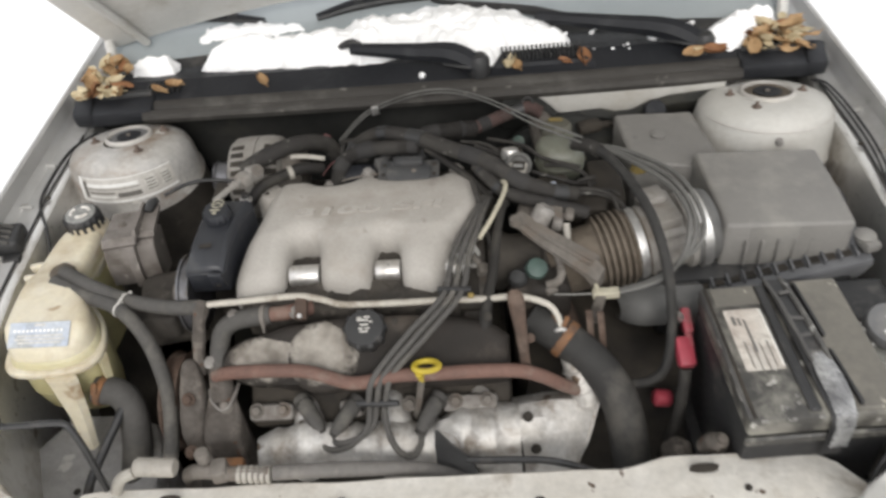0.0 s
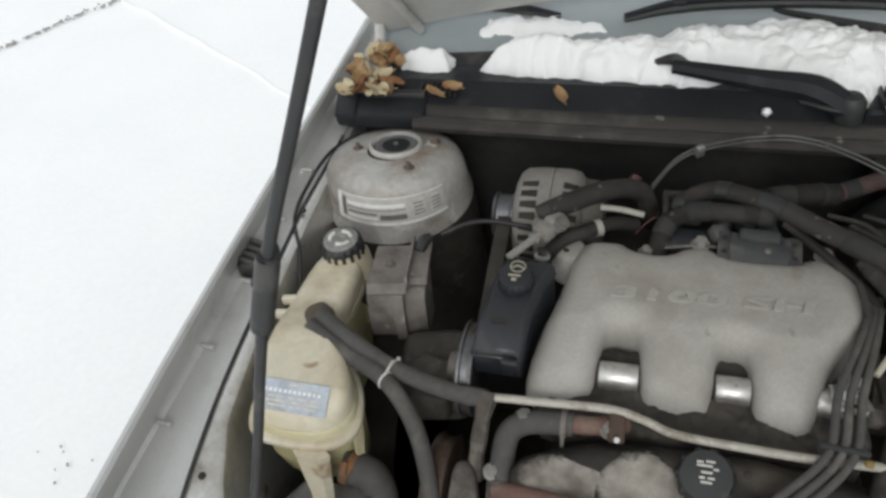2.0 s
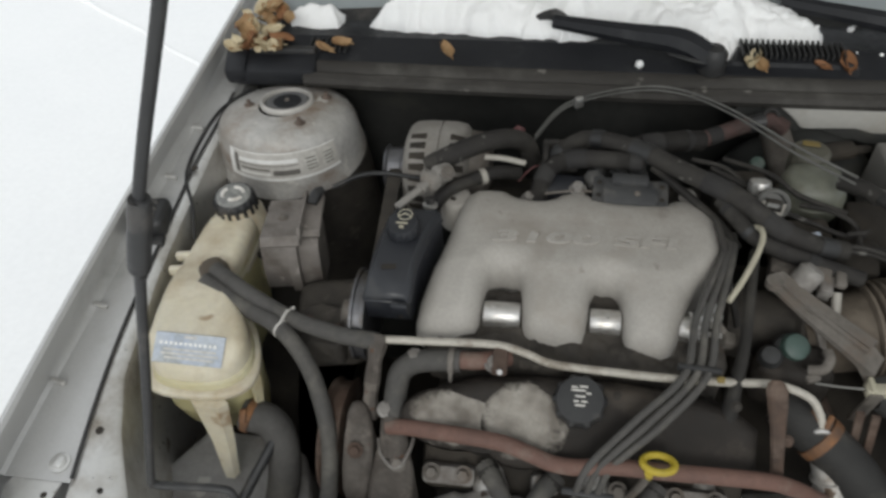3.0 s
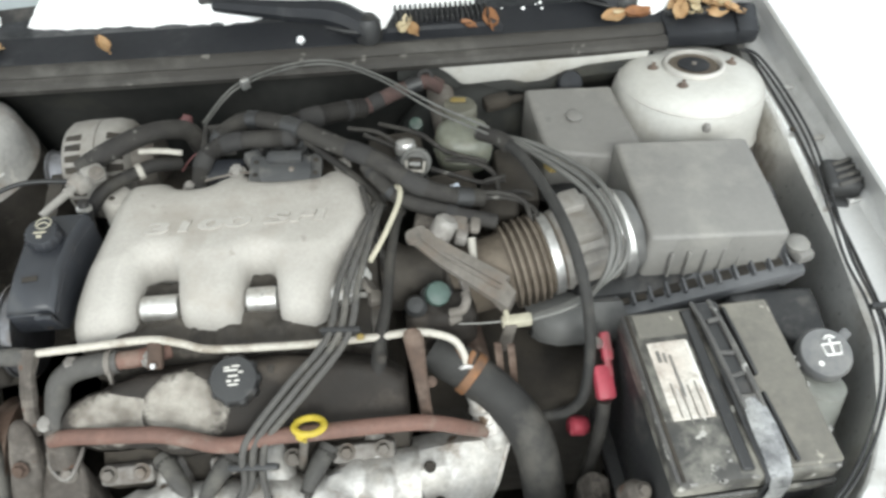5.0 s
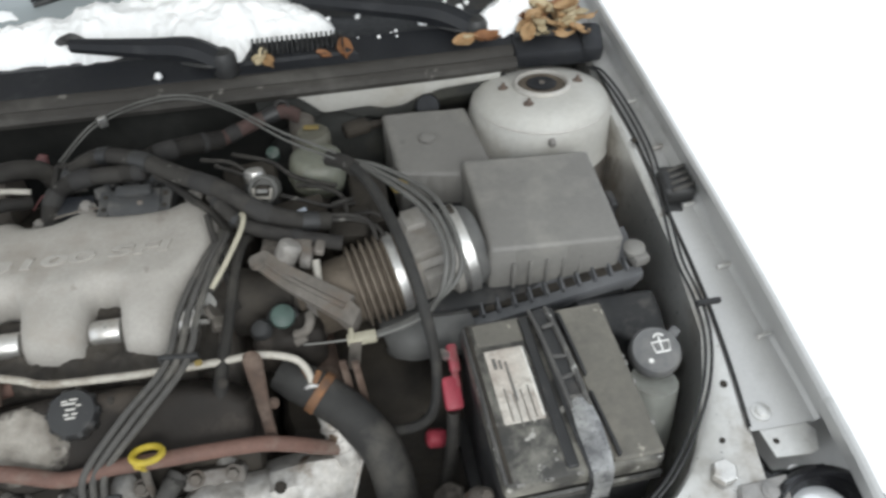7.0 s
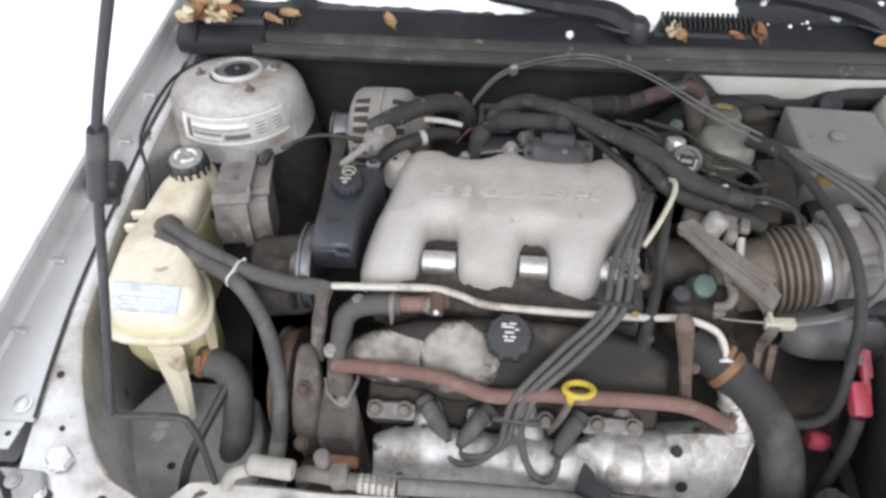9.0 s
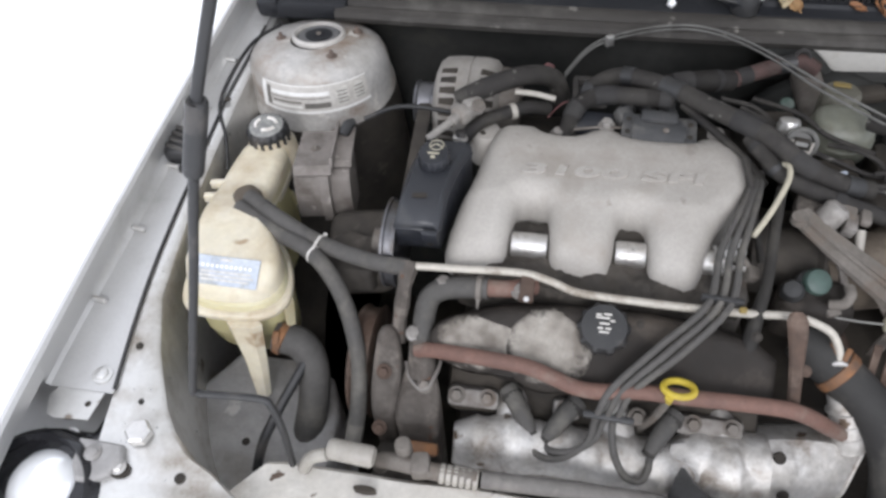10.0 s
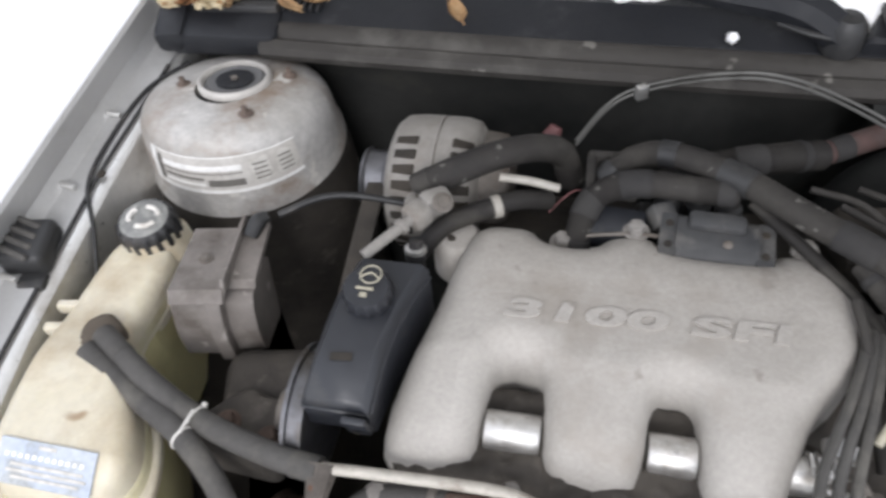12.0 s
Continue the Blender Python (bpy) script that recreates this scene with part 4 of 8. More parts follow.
ft.loft([[(x + dx, y + 0.014 + dy, z) for dx, dy in ((-w, 0.004), (-w * 0.6, -0.004), (w * 0.6, -0.004), (w, 0.004), (w * 0.6, 0.010), (-w * 0.6, 0.010))] for x, y, z, w in ((-0.493, 0.650, 0.848, 0.022), (-0.492, 0.646, 0.826, 0.019), (-0.490, 0.640, 0.790, 0.0145), (-0.487, 0.624, 0.735, 0.009))], closed=True, caps=True)
part("foot", ft, tank_mat, tank)
part("side_strut", Shape().loft([[(-0.456, 0.697, 0.848), (-0.449, 0.709, 0.848), (-0.446, 0.707, 0.848), (-0.452, 0.695, 0.848)], [(-0.455, 0.688, 0.80), (-0.451, 0.696, 0.80), (-0.448, 0.694, 0.80), (-0.452, 0.687, 0.80)]], closed=True, caps=True), shoulder_mat, tank)
for dx, dy, w in ((-0.578, 0.845, 0.020), (-0.579, 0.822, 0.018)):
    part("lug", Shape().box((dx, dy, 0.880), (w, 0.008, 0.012), (0, 0, 10), 0.002), tank_mat, tank)
port = Shape().relief(fillet([(-0.548, 0.822), (-0.530, 0.838), (-0.508, 0.824), (-0.514, 0.800), (-0.538, 0.796)], 0.008), lambda x, y: 0.8975, 0.004, 0.87)
part("port", port, bellows_mat, tank, "stained hose port")
LB = pose(-0.515, 0.7025, 0.8937, 29, 0, -1)
sheet = part("label", placed(Shape().box((0, 0, 0), (0.080, 0.033, 0.0012), (0, 0, 0), 0.0004, 1), LB), label_blue, tank, "faded blue printed label")
for k in range(12):
    part("print_bar", placed(Shape().box((-0.032 + 0.0056 * k, 0.005, 0.0009), (0.0032, 0.0034, 0.0006)), LB), print_white, sheet)
for r, w in ((-0.0015, 0.060), (-0.006, 0.066), (-0.0105, 0.056)):
    part("print_bar", placed(Shape().box((0.002, r, 0.0009), (w, 0.0022, 0.0006)), LB), label_pale, sheet)
part("print_bar", placed(Shape().box((0.0, 0.0125, 0.0009), (0.014, 0.0026, 0.0006)), LB), label_pale, sheet)


def hose(name, pts, r, material, label, category="hose", n=12, sub=8, group=""):
    return single(name, Shape().tube(pts, r, n, sub), material, label, category, group, angle=60)


def cuffed(name, pts, r, material, label):
    """A hose with a thicker cuff at its start and end."""
    ob = stand(name, tuple(pts[0]), label, "hose")
    part("tube", Shape().tube(pts, r, 14, 8), material, ob, angle=60)
    line = smooth_line(pts, 8)
    for seg in (line[:5], line[-5:]):
        part("cuff", Shape().tube(seg, r * 1.05, 14, 1), material, ob)
    return ob


cuffed("coolant_hose", [(-0.524, 0.815, 0.895), (-0.470, 0.782, 0.895), (-0.415, 0.757, 0.890), (-0.356, 0.741, 0.889), (-0.312, 0.732, 0.896)], 0.0095, dusty_hose, "dusty grey rubber hose from the coolant tank")
cuffed("coolant_hose", [(-0.532, 0.799, 0.893), (-0.474, 0.768, 0.890), (-0.424, 0.742, 0.890), (-0.387, 0.710, 0.862), (-0.363, 0.664, 0.820), (-0.356, 0.62, 0.785), (-0.358, 0.580, 0.755)], 0.0095, dusty_hose, "dusty grey rubber hose curving down")
tie = Shape()
ring(tie, (-0.419, 0.759, 0.890), 0.0096, 0.0026, 0.0008, (0.9, -0.35, 0))
ring(tie, (-0.424, 0.742, 0.890), 0.0096, 0.0026, 0.0008, (0.85, -0.5, 0))
tie.box((-0.421, 0.751, 0.9005), (0.0028, 0.020, 0.002), (0, 0, -10), 0.0008)
tie.box((-0.416, 0.768, 0.894), (0.004, 0.005, 0.004), (20, 0, -10), 0.001)
single("cable_tie", tie, label_pale, "pale plastic tie joining two hoses", "cable tie")
hose("tank_outlet_hose", [(-0.470, 0.684, 0.800), (-0.440, 0.680, 0.795), (-0.424, 0.665, 0.780), (-0.421, 0.640, 0.745), (-0.430, 0.600, 0.69), (-0.435, 0.56, 0.62)], 0.019, dusty_hose, "thick black outlet hose under the coolant tank", n=14)
oc_ = ring(Shape(), (-0.462, 0.683, 0.799), 0.0192, 0.0095, 0.0014, (1, -0.2, -0.3))
oc_.box((-0.463, 0.672, 0.816), (0.008, 0.016, 0.008), (40, 0, 0), 0.002)
single("hose_clamp", oc_, orange_rust, "rusty orange hose clamp under the tank", "clamp")

box = stand("control_module", (-0.44, 0.87, 0.80), "dusty grey-brown plastic control module with bracket", "control module")
bm_ = pose(-0.445, 0.877, 0.867, -16, 0, 9) @ Matrix.Diagonal((1, 1, 0.88, 1))
SIDE = fillet([(-0.024, 0.040), (-0.034, 0.028), (-0.036, -0.004), (-0.028, -0.040), (0.030, -0.042), (0.030, 0.040)], 0.006)
part("case", placed(Shape().prism(SIDE, -0.036, -0.004, ALONG), bm_), box_plastic, box, angle=30)
part("case_half", placed(Shape().prism([(y * 0.9 + 0.004, z * 0.94 - 0.004) for y, z in SIDE], 0.006, 0.031, ALONG), bm_), box_plastic, box, angle=30)
part("strap", placed(Shape().prism([(y * 1.10, z * 1.10 - 0.002) for y, z in SIDE], -0.005, 0.007, ALONG), bm_), box_plastic, box, angle=30)
part("bracket", placed(Shape().prism([(-0.040, 0.036), (-0.034, 0.048), (0.045, 0.056), (0.045, 0.050), (-0.030, 0.043), (-0.036, 0.032)], -0.034, 0.012, ALONG), bm_), box_plastic, box, angle=20)
part("bracket_wing", placed(Shape().prism([(-0.020, 0.036), (-0.016, 0.044), (0.048, 0.060), (0.048, 0.054), (-0.012, 0.038)], 0.010, 0.034, ALONG), bm_), box_plastic, box, angle=20)
part("bracket_edge", placed(Shape().prism([(-0.034, 0.042), (-0.030, 0.056), (0.050, 0.068), (0.050, 0.050)], 0.010, 0.0135, ALONG), bm_), box_plastic, box, angle=20)
part("bolt", placed(hexbolt(Shape(), (-0.012, 0.004, 0.0515), 0.0045, 0.006), bm_), dusty_cast, box)
part("connector", placed(Shape().tube([(0.020, 0.030, 0.056), (0.026, 0.042, 0.066), (0.034, 0.047, 0.069)], [0.007, 0.008, 0.005], 10, 4), bm_), black_plastic, box)
hose("thin_cable", [(-0.405, 0.935, 0.925), (-0.375, 0.955, 0.928), (-0.345, 0.965, 0.925), (-0.30, 0.97, 0.915)], 0.003, black_plastic, "thin black cable beside the module", "cable", 8)

ps = stand("steering_reservoir", (-0.30, 0.81, 0.86), "black plastic power steering fluid reservoir", "reservoir")
bx = Shape()
rows = []
for y, x0, x1, z0, z1 in ((0.768, -0.331, -0.283, 0.895, 0.926), (0.772, -0.332, -0.282, 0.885, 0.931), (0.81, -0.329, -0.280, 0.875, 0.942), (0.85, -0.325, -0.272, 0.87, 0.947), (0.885, -0.318, -0.262, 0.87, 0.945), (0.89, -0.315, -0.265, 0.88, 0.935)):
    rows.append([(x0, y, z0), (x1, y, z0), (x1, y, z1 - 0.006), (x1 - 0.005, y, z1), (x0 + 0.005, y, z1), (x0, y, z1 - 0.006)])
part("body", bx.loft(rows, closed=True, caps=True), reservoir_black, ps)
part("seam", Shape().tube([(-0.3325, 0.770, 0.918), (-0.3305, 0.81, 0.928), (-0.3265, 0.85, 0.933), (-0.3195, 0.884, 0.931)], 0.0016, 6, 3), reservoir_black, ps)
part("seam", Shape().tube([(-0.3325, 0.769, 0.918), (-0.305, 0.7675, 0.9205), (-0.2825, 0.769, 0.918)], 0.0016, 6, 2), reservoir_black, ps)
part("seam", Shape().tube([(-0.2815, 0.770, 0.918), (-0.2795, 0.81, 0.928), (-0.2715, 0.85, 0.933), (-0.2615, 0.884, 0.931)], 0.0016, 6, 3), reservoir_black, ps)
part("tab", Shape().box((-0.291, 0.763, 0.911), (0.018, 0.006, 0.032), (14, 0, 0), 0.002), reservoir_black, ps)
part("tab_hole", Shape().lathe([(0.0035, 0), (0, 0.0006)], pose(-0.291, 0.7595, 0.906, 104, 0, 0), 14), dark_bay, ps)
part("vent_mark", Shape().box((-0.308, 0.80, 0.9405), (0.016, 0.006, 0.001), (12, 0, 6)), dark_bay, ps)
pc = Shape().lathe([(0.0165, 0.0), (0.018, 0.004), (0.018, 0.014), (0.0165, 0.018), (0.0, 0.019)], pose(-0.299, 0.850, 0.944, 8, 0, 0), 84, knurl=(14, 0.001))
pcap = part("cap", pc, reservoir_black, ps, "black cap with pale printed symbols")
part("cap_symbol", Shape().tube([(-0.297 + 0.0080 * math.cos(radians(a)), 0.857 + 0.0080 * math.sin(radians(a)), 0.9643) for a in range(0, 361, 30)], 0.0007, 6, 1), cream_wire, pcap)
part("cap_symbol", Shape().tube([(-0.304, 0.854, 0.9642), (-0.297, 0.8585, 0.9645), (-0.290, 0.854, 0.9642)], 0.0007, 6, 2), cream_wire, pcap)
part("cap_bar", Shape().box((-0.299, 0.845, 0.9632), (0.013, 0.002, 0.0008), (8, 0, 0)), cream_wire, pcap)
part("cap_bar", Shape().box((-0.299, 0.840, 0.9623), (0.005, 0.0035, 0.0008), (8, 0, 0)), cream_wire, pcap)

pl = stand("pulley", (-0.338, 0.775, 0.80), "bare steel belt pulley beside the reservoir", "pulley")
part("wheel", Shape().lathe([(0.0, -0.006), (0.03, -0.007), (0.048, -0.008), (0.053, -0.008), (0.053, -0.005), (0.050, -0.004), (0.050, 0.004), (0.053, 0.005), (0.053, 0.008), (0.03, 0.008), (0.0, 0.008)], pose(-0.340, 0.79, 0.866, 0, 90, 0), 44), dark_steel, pl)
part("hub", Shape().lathe([(0.018, 0.0), (0.018, 0.014), (0.0, 0.016)], pose(-0.350, 0.785, 0.868, 0, -90, 0), 20), dusty_cast, pl)

al = stand("alternator", (-0.29, 1.05, 0.83), "grey cast alternator with cooling slots", "alternator")
am = pose(-0.329, 1.037, 0.872, 0, 90, 0) @ Matrix.Diagonal((0.94, 0.94, 0.90, 1))
prof = [(0.02, -0.004), (0.050, -0.003), (0.061, 0.002), (0.067, 0.010), (0.069, 0.030), (0.069, 0.0480), (0.067, 0.0488), (0.067, 0.0502), (0.069, 0.051), (0.069, 0.070), (0.066, 0.084), (0.055, 0.093), (0.02, 0.096)]
part("housing", Shape().lathe(prof, am, 64), housing_cast, al, angle=50)
for side, u0, u1 in ((0, 0.006, 0.034), (1, 0.062, 0.088)):
    for k in range(12):
        a = radians(188 + 13 * k)
        u = (u0 + u1) / 2
        r = float(np.interp(u, [p[1] for p in prof], [p[0] for p in prof]))
        tilt = 9 if side == 0 else -16
        c = am @ pose(0, 0, 0, 0, 0, math.degrees(a)) @ pose(r - 0.0042, 0, u, 0, tilt, 0)
        sh = Shape().box((0, 0, 0), (0.010, 0.0114, (u1 - u0) * 0.86), (0, 0, 0), 0.002, 1)
        sh.v = [tuple(c @ Vector(v)) for v in sh.v]
        part("slot", sh, dark_bay, al)
part("drive_pulley", Shape().lathe([(0.012, -0.036), (0.030, -0.036), (0.032, -0.033), (0.029, -0.030), (0.029, -0.012), (0.032, -0.009), (0.032, -0.004), (0.012, -0.004)], am, 36), dark_steel, al)
part("rear_cover", Shape().lathe([(0.048, 0.0), (0.046, 0.020), (0.038, 0.028), (0.0, 0.030)], pose(-0.248, 1.042, 0.876, 0, 90, 0), 30), dusty_cast, al)
part("output_boot", Shape().tube([(-0.192, 1.080, 0.890), (-0.188, 1.085, 0.900), (-0.184, 1.090, 0.908)], [0.009, 0.009, 0.006], 12, 4), faded_red, al, "faded red terminal boot")
cuffed("alternator_conduit", [(-0.292, 0.975, 0.930), (-0.262, 0.985, 0.944), (-0.225, 1.01, 0.945), (-0.195, 1.035, 0.932), (-0.175, 1.05, 0.912), (-0.165, 1.05, 0.88)], 0.0125, conduit_mat, "dusty black conduit over the alternator")
hose("heater_hose", [(-0.283, 0.925, 0.905), (-0.262, 0.945, 0.922), (-0.228, 0.963, 0.928), (-0.205, 0.975, 0.928), (-0.180, 0.99, 0.915)], 0.0085, rubber, "black heater hose behind the intake")
single("hose_clamp", ring(Shape(), (-0.222, 0.966, 0.928), 0.0086, 0.008, 0.0014, (0.85, 0.45, 0)), white_plastic, "pale clamp on a rubber hose", "clamp")
single("pipe_stub", Shape().tube([(-0.222, 0.986, 0.942), (-0.198, 0.987, 0.940), (-0.172, 0.986, 0.935)], 0.0037, 10, 4), white_plastic, "short bare metal pipe stub", "pipe")
el = stand("pipe_elbow", (-0.283, 0.94, 0.92), "cast pipe elbow with a thin bare pipe", "pipe fitting")
part("pipe", Shape().tube([(-0.314, 0.888, 0.944), (-0.300, 0.905, 0.947), (-0.284, 0.926, 0.948)], 0.0046, 12, 4), housing_cast, el)
eb = Shape().box((-0.281, 0.934, 0.945), (0.022, 0.020, 0.018), (0, 0, -35), 0.005)
eb.box((-0.270, 0.951, 0.943), (0.026, 0.018, 0.020), (0, 10, 40), 0.005)
eb.tube([(-0.288, 0.946, 0.940), (-0.291, 0.958, 0.934), (-0.294, 0.966, 0.925)], [0.008, 0.007, 0.007], 10, 4)
part("body", eb, housing_cast, el)
part("nut", hexbolt(Shape(), (-0.262, 0.944, 0.951), 0.006, 0.005, (20, 20, 0)), dusty_cast, el)
part("collar", ring(Shape(), (-0.290, 0.918, 0.9475), 0.0046, 0.006, 0.0022, (0.55, 0.8, 0.05), 16), housing_cast, el)
pf = stand("pipe_fitting", (-0.281, 0.915, 0.895), "black pipe fitting with silver band", "pipe fitting")
part("barrel", Shape().lathe([(0.0075, 0), (0.0075, 0.016), (0.0085, 0.017), (0.0085, 0.022), (0.0055, 0.023), (0.0055, 0.036), (0, 0.037)], pose(-0.281, 0.908, 0.897, -18, 0, 0), 16), black_plastic, pf)
part("band", ring(Shape(), (-0.281, 0.9165, 0.922), 0.0072, 0.006, 0.0018, (0, 0.3, 1), 18), bright, pf, "silver band")

# hood prop
pr = stand("hood_prop", (-0.40, 0.50, 0.80), "steel hood prop rod with black grip, standing upright", "prop rod")
part("rod", Shape().tube([(-0.400, 0.527, 0.812), (-0.397, 0.528, 0.850), (-0.396, 0.531, 0.890), (-0.400, 0.535, 0.922), (-0.410, 0.537, 0.931), (-0.455, 0.533, 0.935), (-0.468, 0.532, 0.938), (-0.466, 0.532, 0.955), (-0.4213, 0.5395, 1.10), (-0.3912, 0.545, 1.20), (-0.366, 0.552, 1.28), (-0.317, 0.5665, 1.40), (-0.236, 0.590, 1.60), (-0.20, 0.60, 1.69)], 0.0037, 12, 6), black_plastic, pr)
part("grip", Shape().tube([(-0.3855, 0.5465, 1.219), (-0.3845, 0.5468, 1.223), (-0.3690, 0.5512, 1.270), (-0.3675, 0.5516, 1.275)], [0.0045, 0.0072, 0.0072, 0.005], 14, 4), black_plastic, pr, "black rubber grip")
hose("drain_hose", [(-0.425, 0.672, 0.80), (-0.430, 0.655, 0.79), (-0.450, 0.615, 0.765), (-0.464, 0.575, 0.745), (-0.47, 0.55, 0.72)], 0.006, black_plastic, "thin black drain hose beside the tank")

# ---- engine ----
eng = stand("engine", (-0.08, 0.85, 0.40), "grimy V6 engine block and cylinder heads", "engine")
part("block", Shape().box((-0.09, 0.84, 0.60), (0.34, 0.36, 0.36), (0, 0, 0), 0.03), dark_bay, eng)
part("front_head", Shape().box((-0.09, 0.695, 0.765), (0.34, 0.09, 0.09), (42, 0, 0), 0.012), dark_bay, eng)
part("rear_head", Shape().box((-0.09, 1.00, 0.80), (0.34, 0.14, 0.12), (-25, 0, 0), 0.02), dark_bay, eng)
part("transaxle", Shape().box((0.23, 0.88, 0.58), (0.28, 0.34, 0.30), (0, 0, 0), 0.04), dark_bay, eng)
part("lower_intake", Shape().box((-0.09, 0.85, 0.815), (0.30, 0.20, 0.11), (0, 0, 0), 0.015), dusty_cast, eng)

# intake plenum with three runners
pn = stand("intake_plenum", (-0.10, 0.85, 0.85), "dusty pale cast-aluminium intake plenum with raised lettering", "intake plenum")
OUT = [(-0.247, 0.925), (-0.245, 0.952), (-0.225, 0.966), (-0.190, 0.966), (-0.178, 0.948), (-0.160, 0.944), (-0.142, 0.946), (-0.130, 0.964), (-0.112, 0.972), (-0.090, 0.970), (-0.078, 0.952), (-0.055, 0.946), (-0.010, 0.948), (0.0, 0.962), (0.022, 0.966), (0.042, 0.955), (0.055, 0.925), (0.058, 0.885), (0.048, 0.848), (0.019, 0.818), (0.007, 0.780), (0.000, 0.745), (-0.010, 0.735),
       (-0.030, 0.737), (-0.050, 0.744), (-0.0545, 0.775), (-0.0555, 0.808), (-0.063, 0.822), (-0.083, 0.822), (-0.090, 0.808), (-0.091, 0.765), (-0.098, 0.745), (-0.125, 0.742), (-0.155, 0.748), (-0.162, 0.775), (-0.163, 0.815), (-0.171, 0.829), (-0.196, 0.830), (-0.204, 0.816), (-0.206, 0.775), (-0.212, 0.748), (-0.240, 0.735), (-0.267, 0.736), (-0.279, 0.752), (-0.274, 0.80), (-0.258, 0.86)]


def plenum_top(x, y):
    z = 0.932 - 0.02 * max(0, (y - 0.90) / 0.07) ** 2
    if y < 0.83:
        z -= 0.9 * (0.83 - y) ** 1.0 * 0.28 + 2.2 * max(0, 0.80 - y) ** 2 * 2
    z -= 0.6 * max(0, -0.225 - x) ** 1.0 * 0.35
    return z


OUT = [(x, y + 0.011 if y < 0.77 else y) for x, y in OUT]
part("casting", Shape().relief(rounded(OUT, 1), plenum_top, 0.026, 0.872, 0.0035, lump=0.0006), cast, pn, angle=80)
lettering("3100 SFI", 0.0215, pose(-0.098, 0.8655, 0.9324, 0, 0, 1.0) @ Matrix(((1, 0.30, 0, 0), (0, 1, 0, 0), (0, 0, 1, 0), (0, 0, 0, 1))), cast, pn, "embossed_lettering", 0.0016, 2.75)
part("boss", Shape().lathe([(0.022, 0.87), (0.021, 0.905), (0.016, 0.912), (0.0, 0.913)], pose(-0.252, 0.945, 0), 24), cast, pn)
part("boss_hole", Shape().lathe([(0.004, 0), (0, 0.0006)], pose(-0.256, 0.940, 0.9126), 12), dark_bay, pn)
for x, y, z in ((-0.165, 0.953, 0.905), (-0.107, 0.962, 0.918), (0.022, 0.958, 0.918), (-0.272, 0.728, 0.878), (-0.186, 0.722, 0.886), (-0.178, 0.742, 0.880)):
    part("bolt", hexbolt(Shape(), (x, y, z), 0.0075, 0.009), pale_cast, pn)
for x, w in ((-0.1835, 0.040), (-0.0725, 0.033), (0.016, 0.026)):
    part("runner_tube", Shape().lathe([(0.0, -w / 2), (0.0132, -w / 2), (0.0145, -w / 2 + 0.002), (0.0145, w / 2 - 0.002), (0.0132, w / 2), (0, w / 2)], pose(x, 0.786, 0.889, 0, 90, 0), 24), alu, pn, "bright machined tube in the opening")
    # dark plate that stands in for the shade inside the opening
    part("opening_shadow_plate", Shape().box((x, 0.77, 0.868), (0.06, 0.07, 0.01), (20, 0, 0), 0.002), dark_bay, pn)
part("gasket_flange", Shape().relief(rounded([(-0.268, 0.735), (-0.225, 0.722), (-0.20, 0.732), (-0.16, 0.732), (-0.125, 0.725), (-0.09, 0.732), (-0.045, 0.728), (0.015, 0.722), (0.03, 0.76), (0.04, 0.82), (-0.27, 0.82)], 1), lambda x, y: 0.883 + 0.12 * (y - 0.75) + 0.006 * noise.noise(Vector((x * 55, y * 55, 0))) + 0.003 * noise.noise(Vector((x * 140, y * 140, 0))), 0.003, 0.84, 0.003), grimy_shade_cast, pn)

# throttle linkage
th = stand("throttle", (0.09, 0.84, 0.85), "grimy aluminium throttle body with linkage", "throttle body")
part("barrel", Shape().lathe([(0.04, 0.0), (0.042, 0.02), (0.036, 0.03), (0.036, 0.07), (0.044, 0.075), (0.044, 0.09)], pose(0.06, 0.832, 0.852, 0, 90, 0), 32), grimy_shade_cast, th)
part("lever", Shape().prism(fillet([(-0.016, -0.012), (0.004, -0.016), (0.016, -0.004), (0.012, 0.012), (-0.010, 0.014)], 0.004), 0, 0.004, pose(0.034, 0.796, 0.902, 20, 15, 20)), alu, th)
part("spring", Shape().tube([(0.014 + 0.0009 * k, 0.789 + 0.0075 * math.cos(k * 1.1), 0.902 + 0.0075 * math.sin(k * 1.1)) for k in range(34)], 0.0015, 6, 1), alu, th)
part("cam", Shape().lathe([(0.013, -0.003), (0.013, 0.003), (0.0, 0.004)], pose(0.047, 0.782, 0.900, 0, 60, 20), 20), dusty_cast, th)
part("stop_screw", Shape().tube([(0.024, 0.772, 0.900), (0.036, 0.768, 0.906), (0.044, 0.766, 0.908)], 0.003, 8, 3), alu, th)
part("stop_lug", Shape().box((0.052, 0.768, 0.898), (0.014, 0.016, 0.014), (10, 20, 10), 0.003), dusty_cast, th)
part("linkage_plate", Shape().box((0.146, 0.850, 0.918), (0.034, 0.020, 0.010), (10, 5, -12), 0.003), dusty_cast, th)
part("linkage_arm", Shape().box((0.156, 0.838, 0.912), (0.014, 0.026, 0.016), (0, 8, -14), 0.003), pale_cast, th)
part("linkage_rod", Shape().tube([(0.166, 0.830, 0.914), (0.166, 0.815, 0.900), (0.165, 0.800, 0.882)], 0.0050, 10, 4), white_plastic, th)
part("return_spring", Shape().tube([(0.128 + 0.0055 * math.cos(k * 1.1), 0.842 - 0.0009 * k, 0.912 + 0.0055 * math.sin(k * 1.1)) for k in range(34)], 0.0013, 6, 1), pale_cast, th)
part("clevis", Shape().box((0.172, 0.846, 0.916), (0.012, 0.020, 0.010), (0, 10, -10), 0.003), dusty_cast, th)
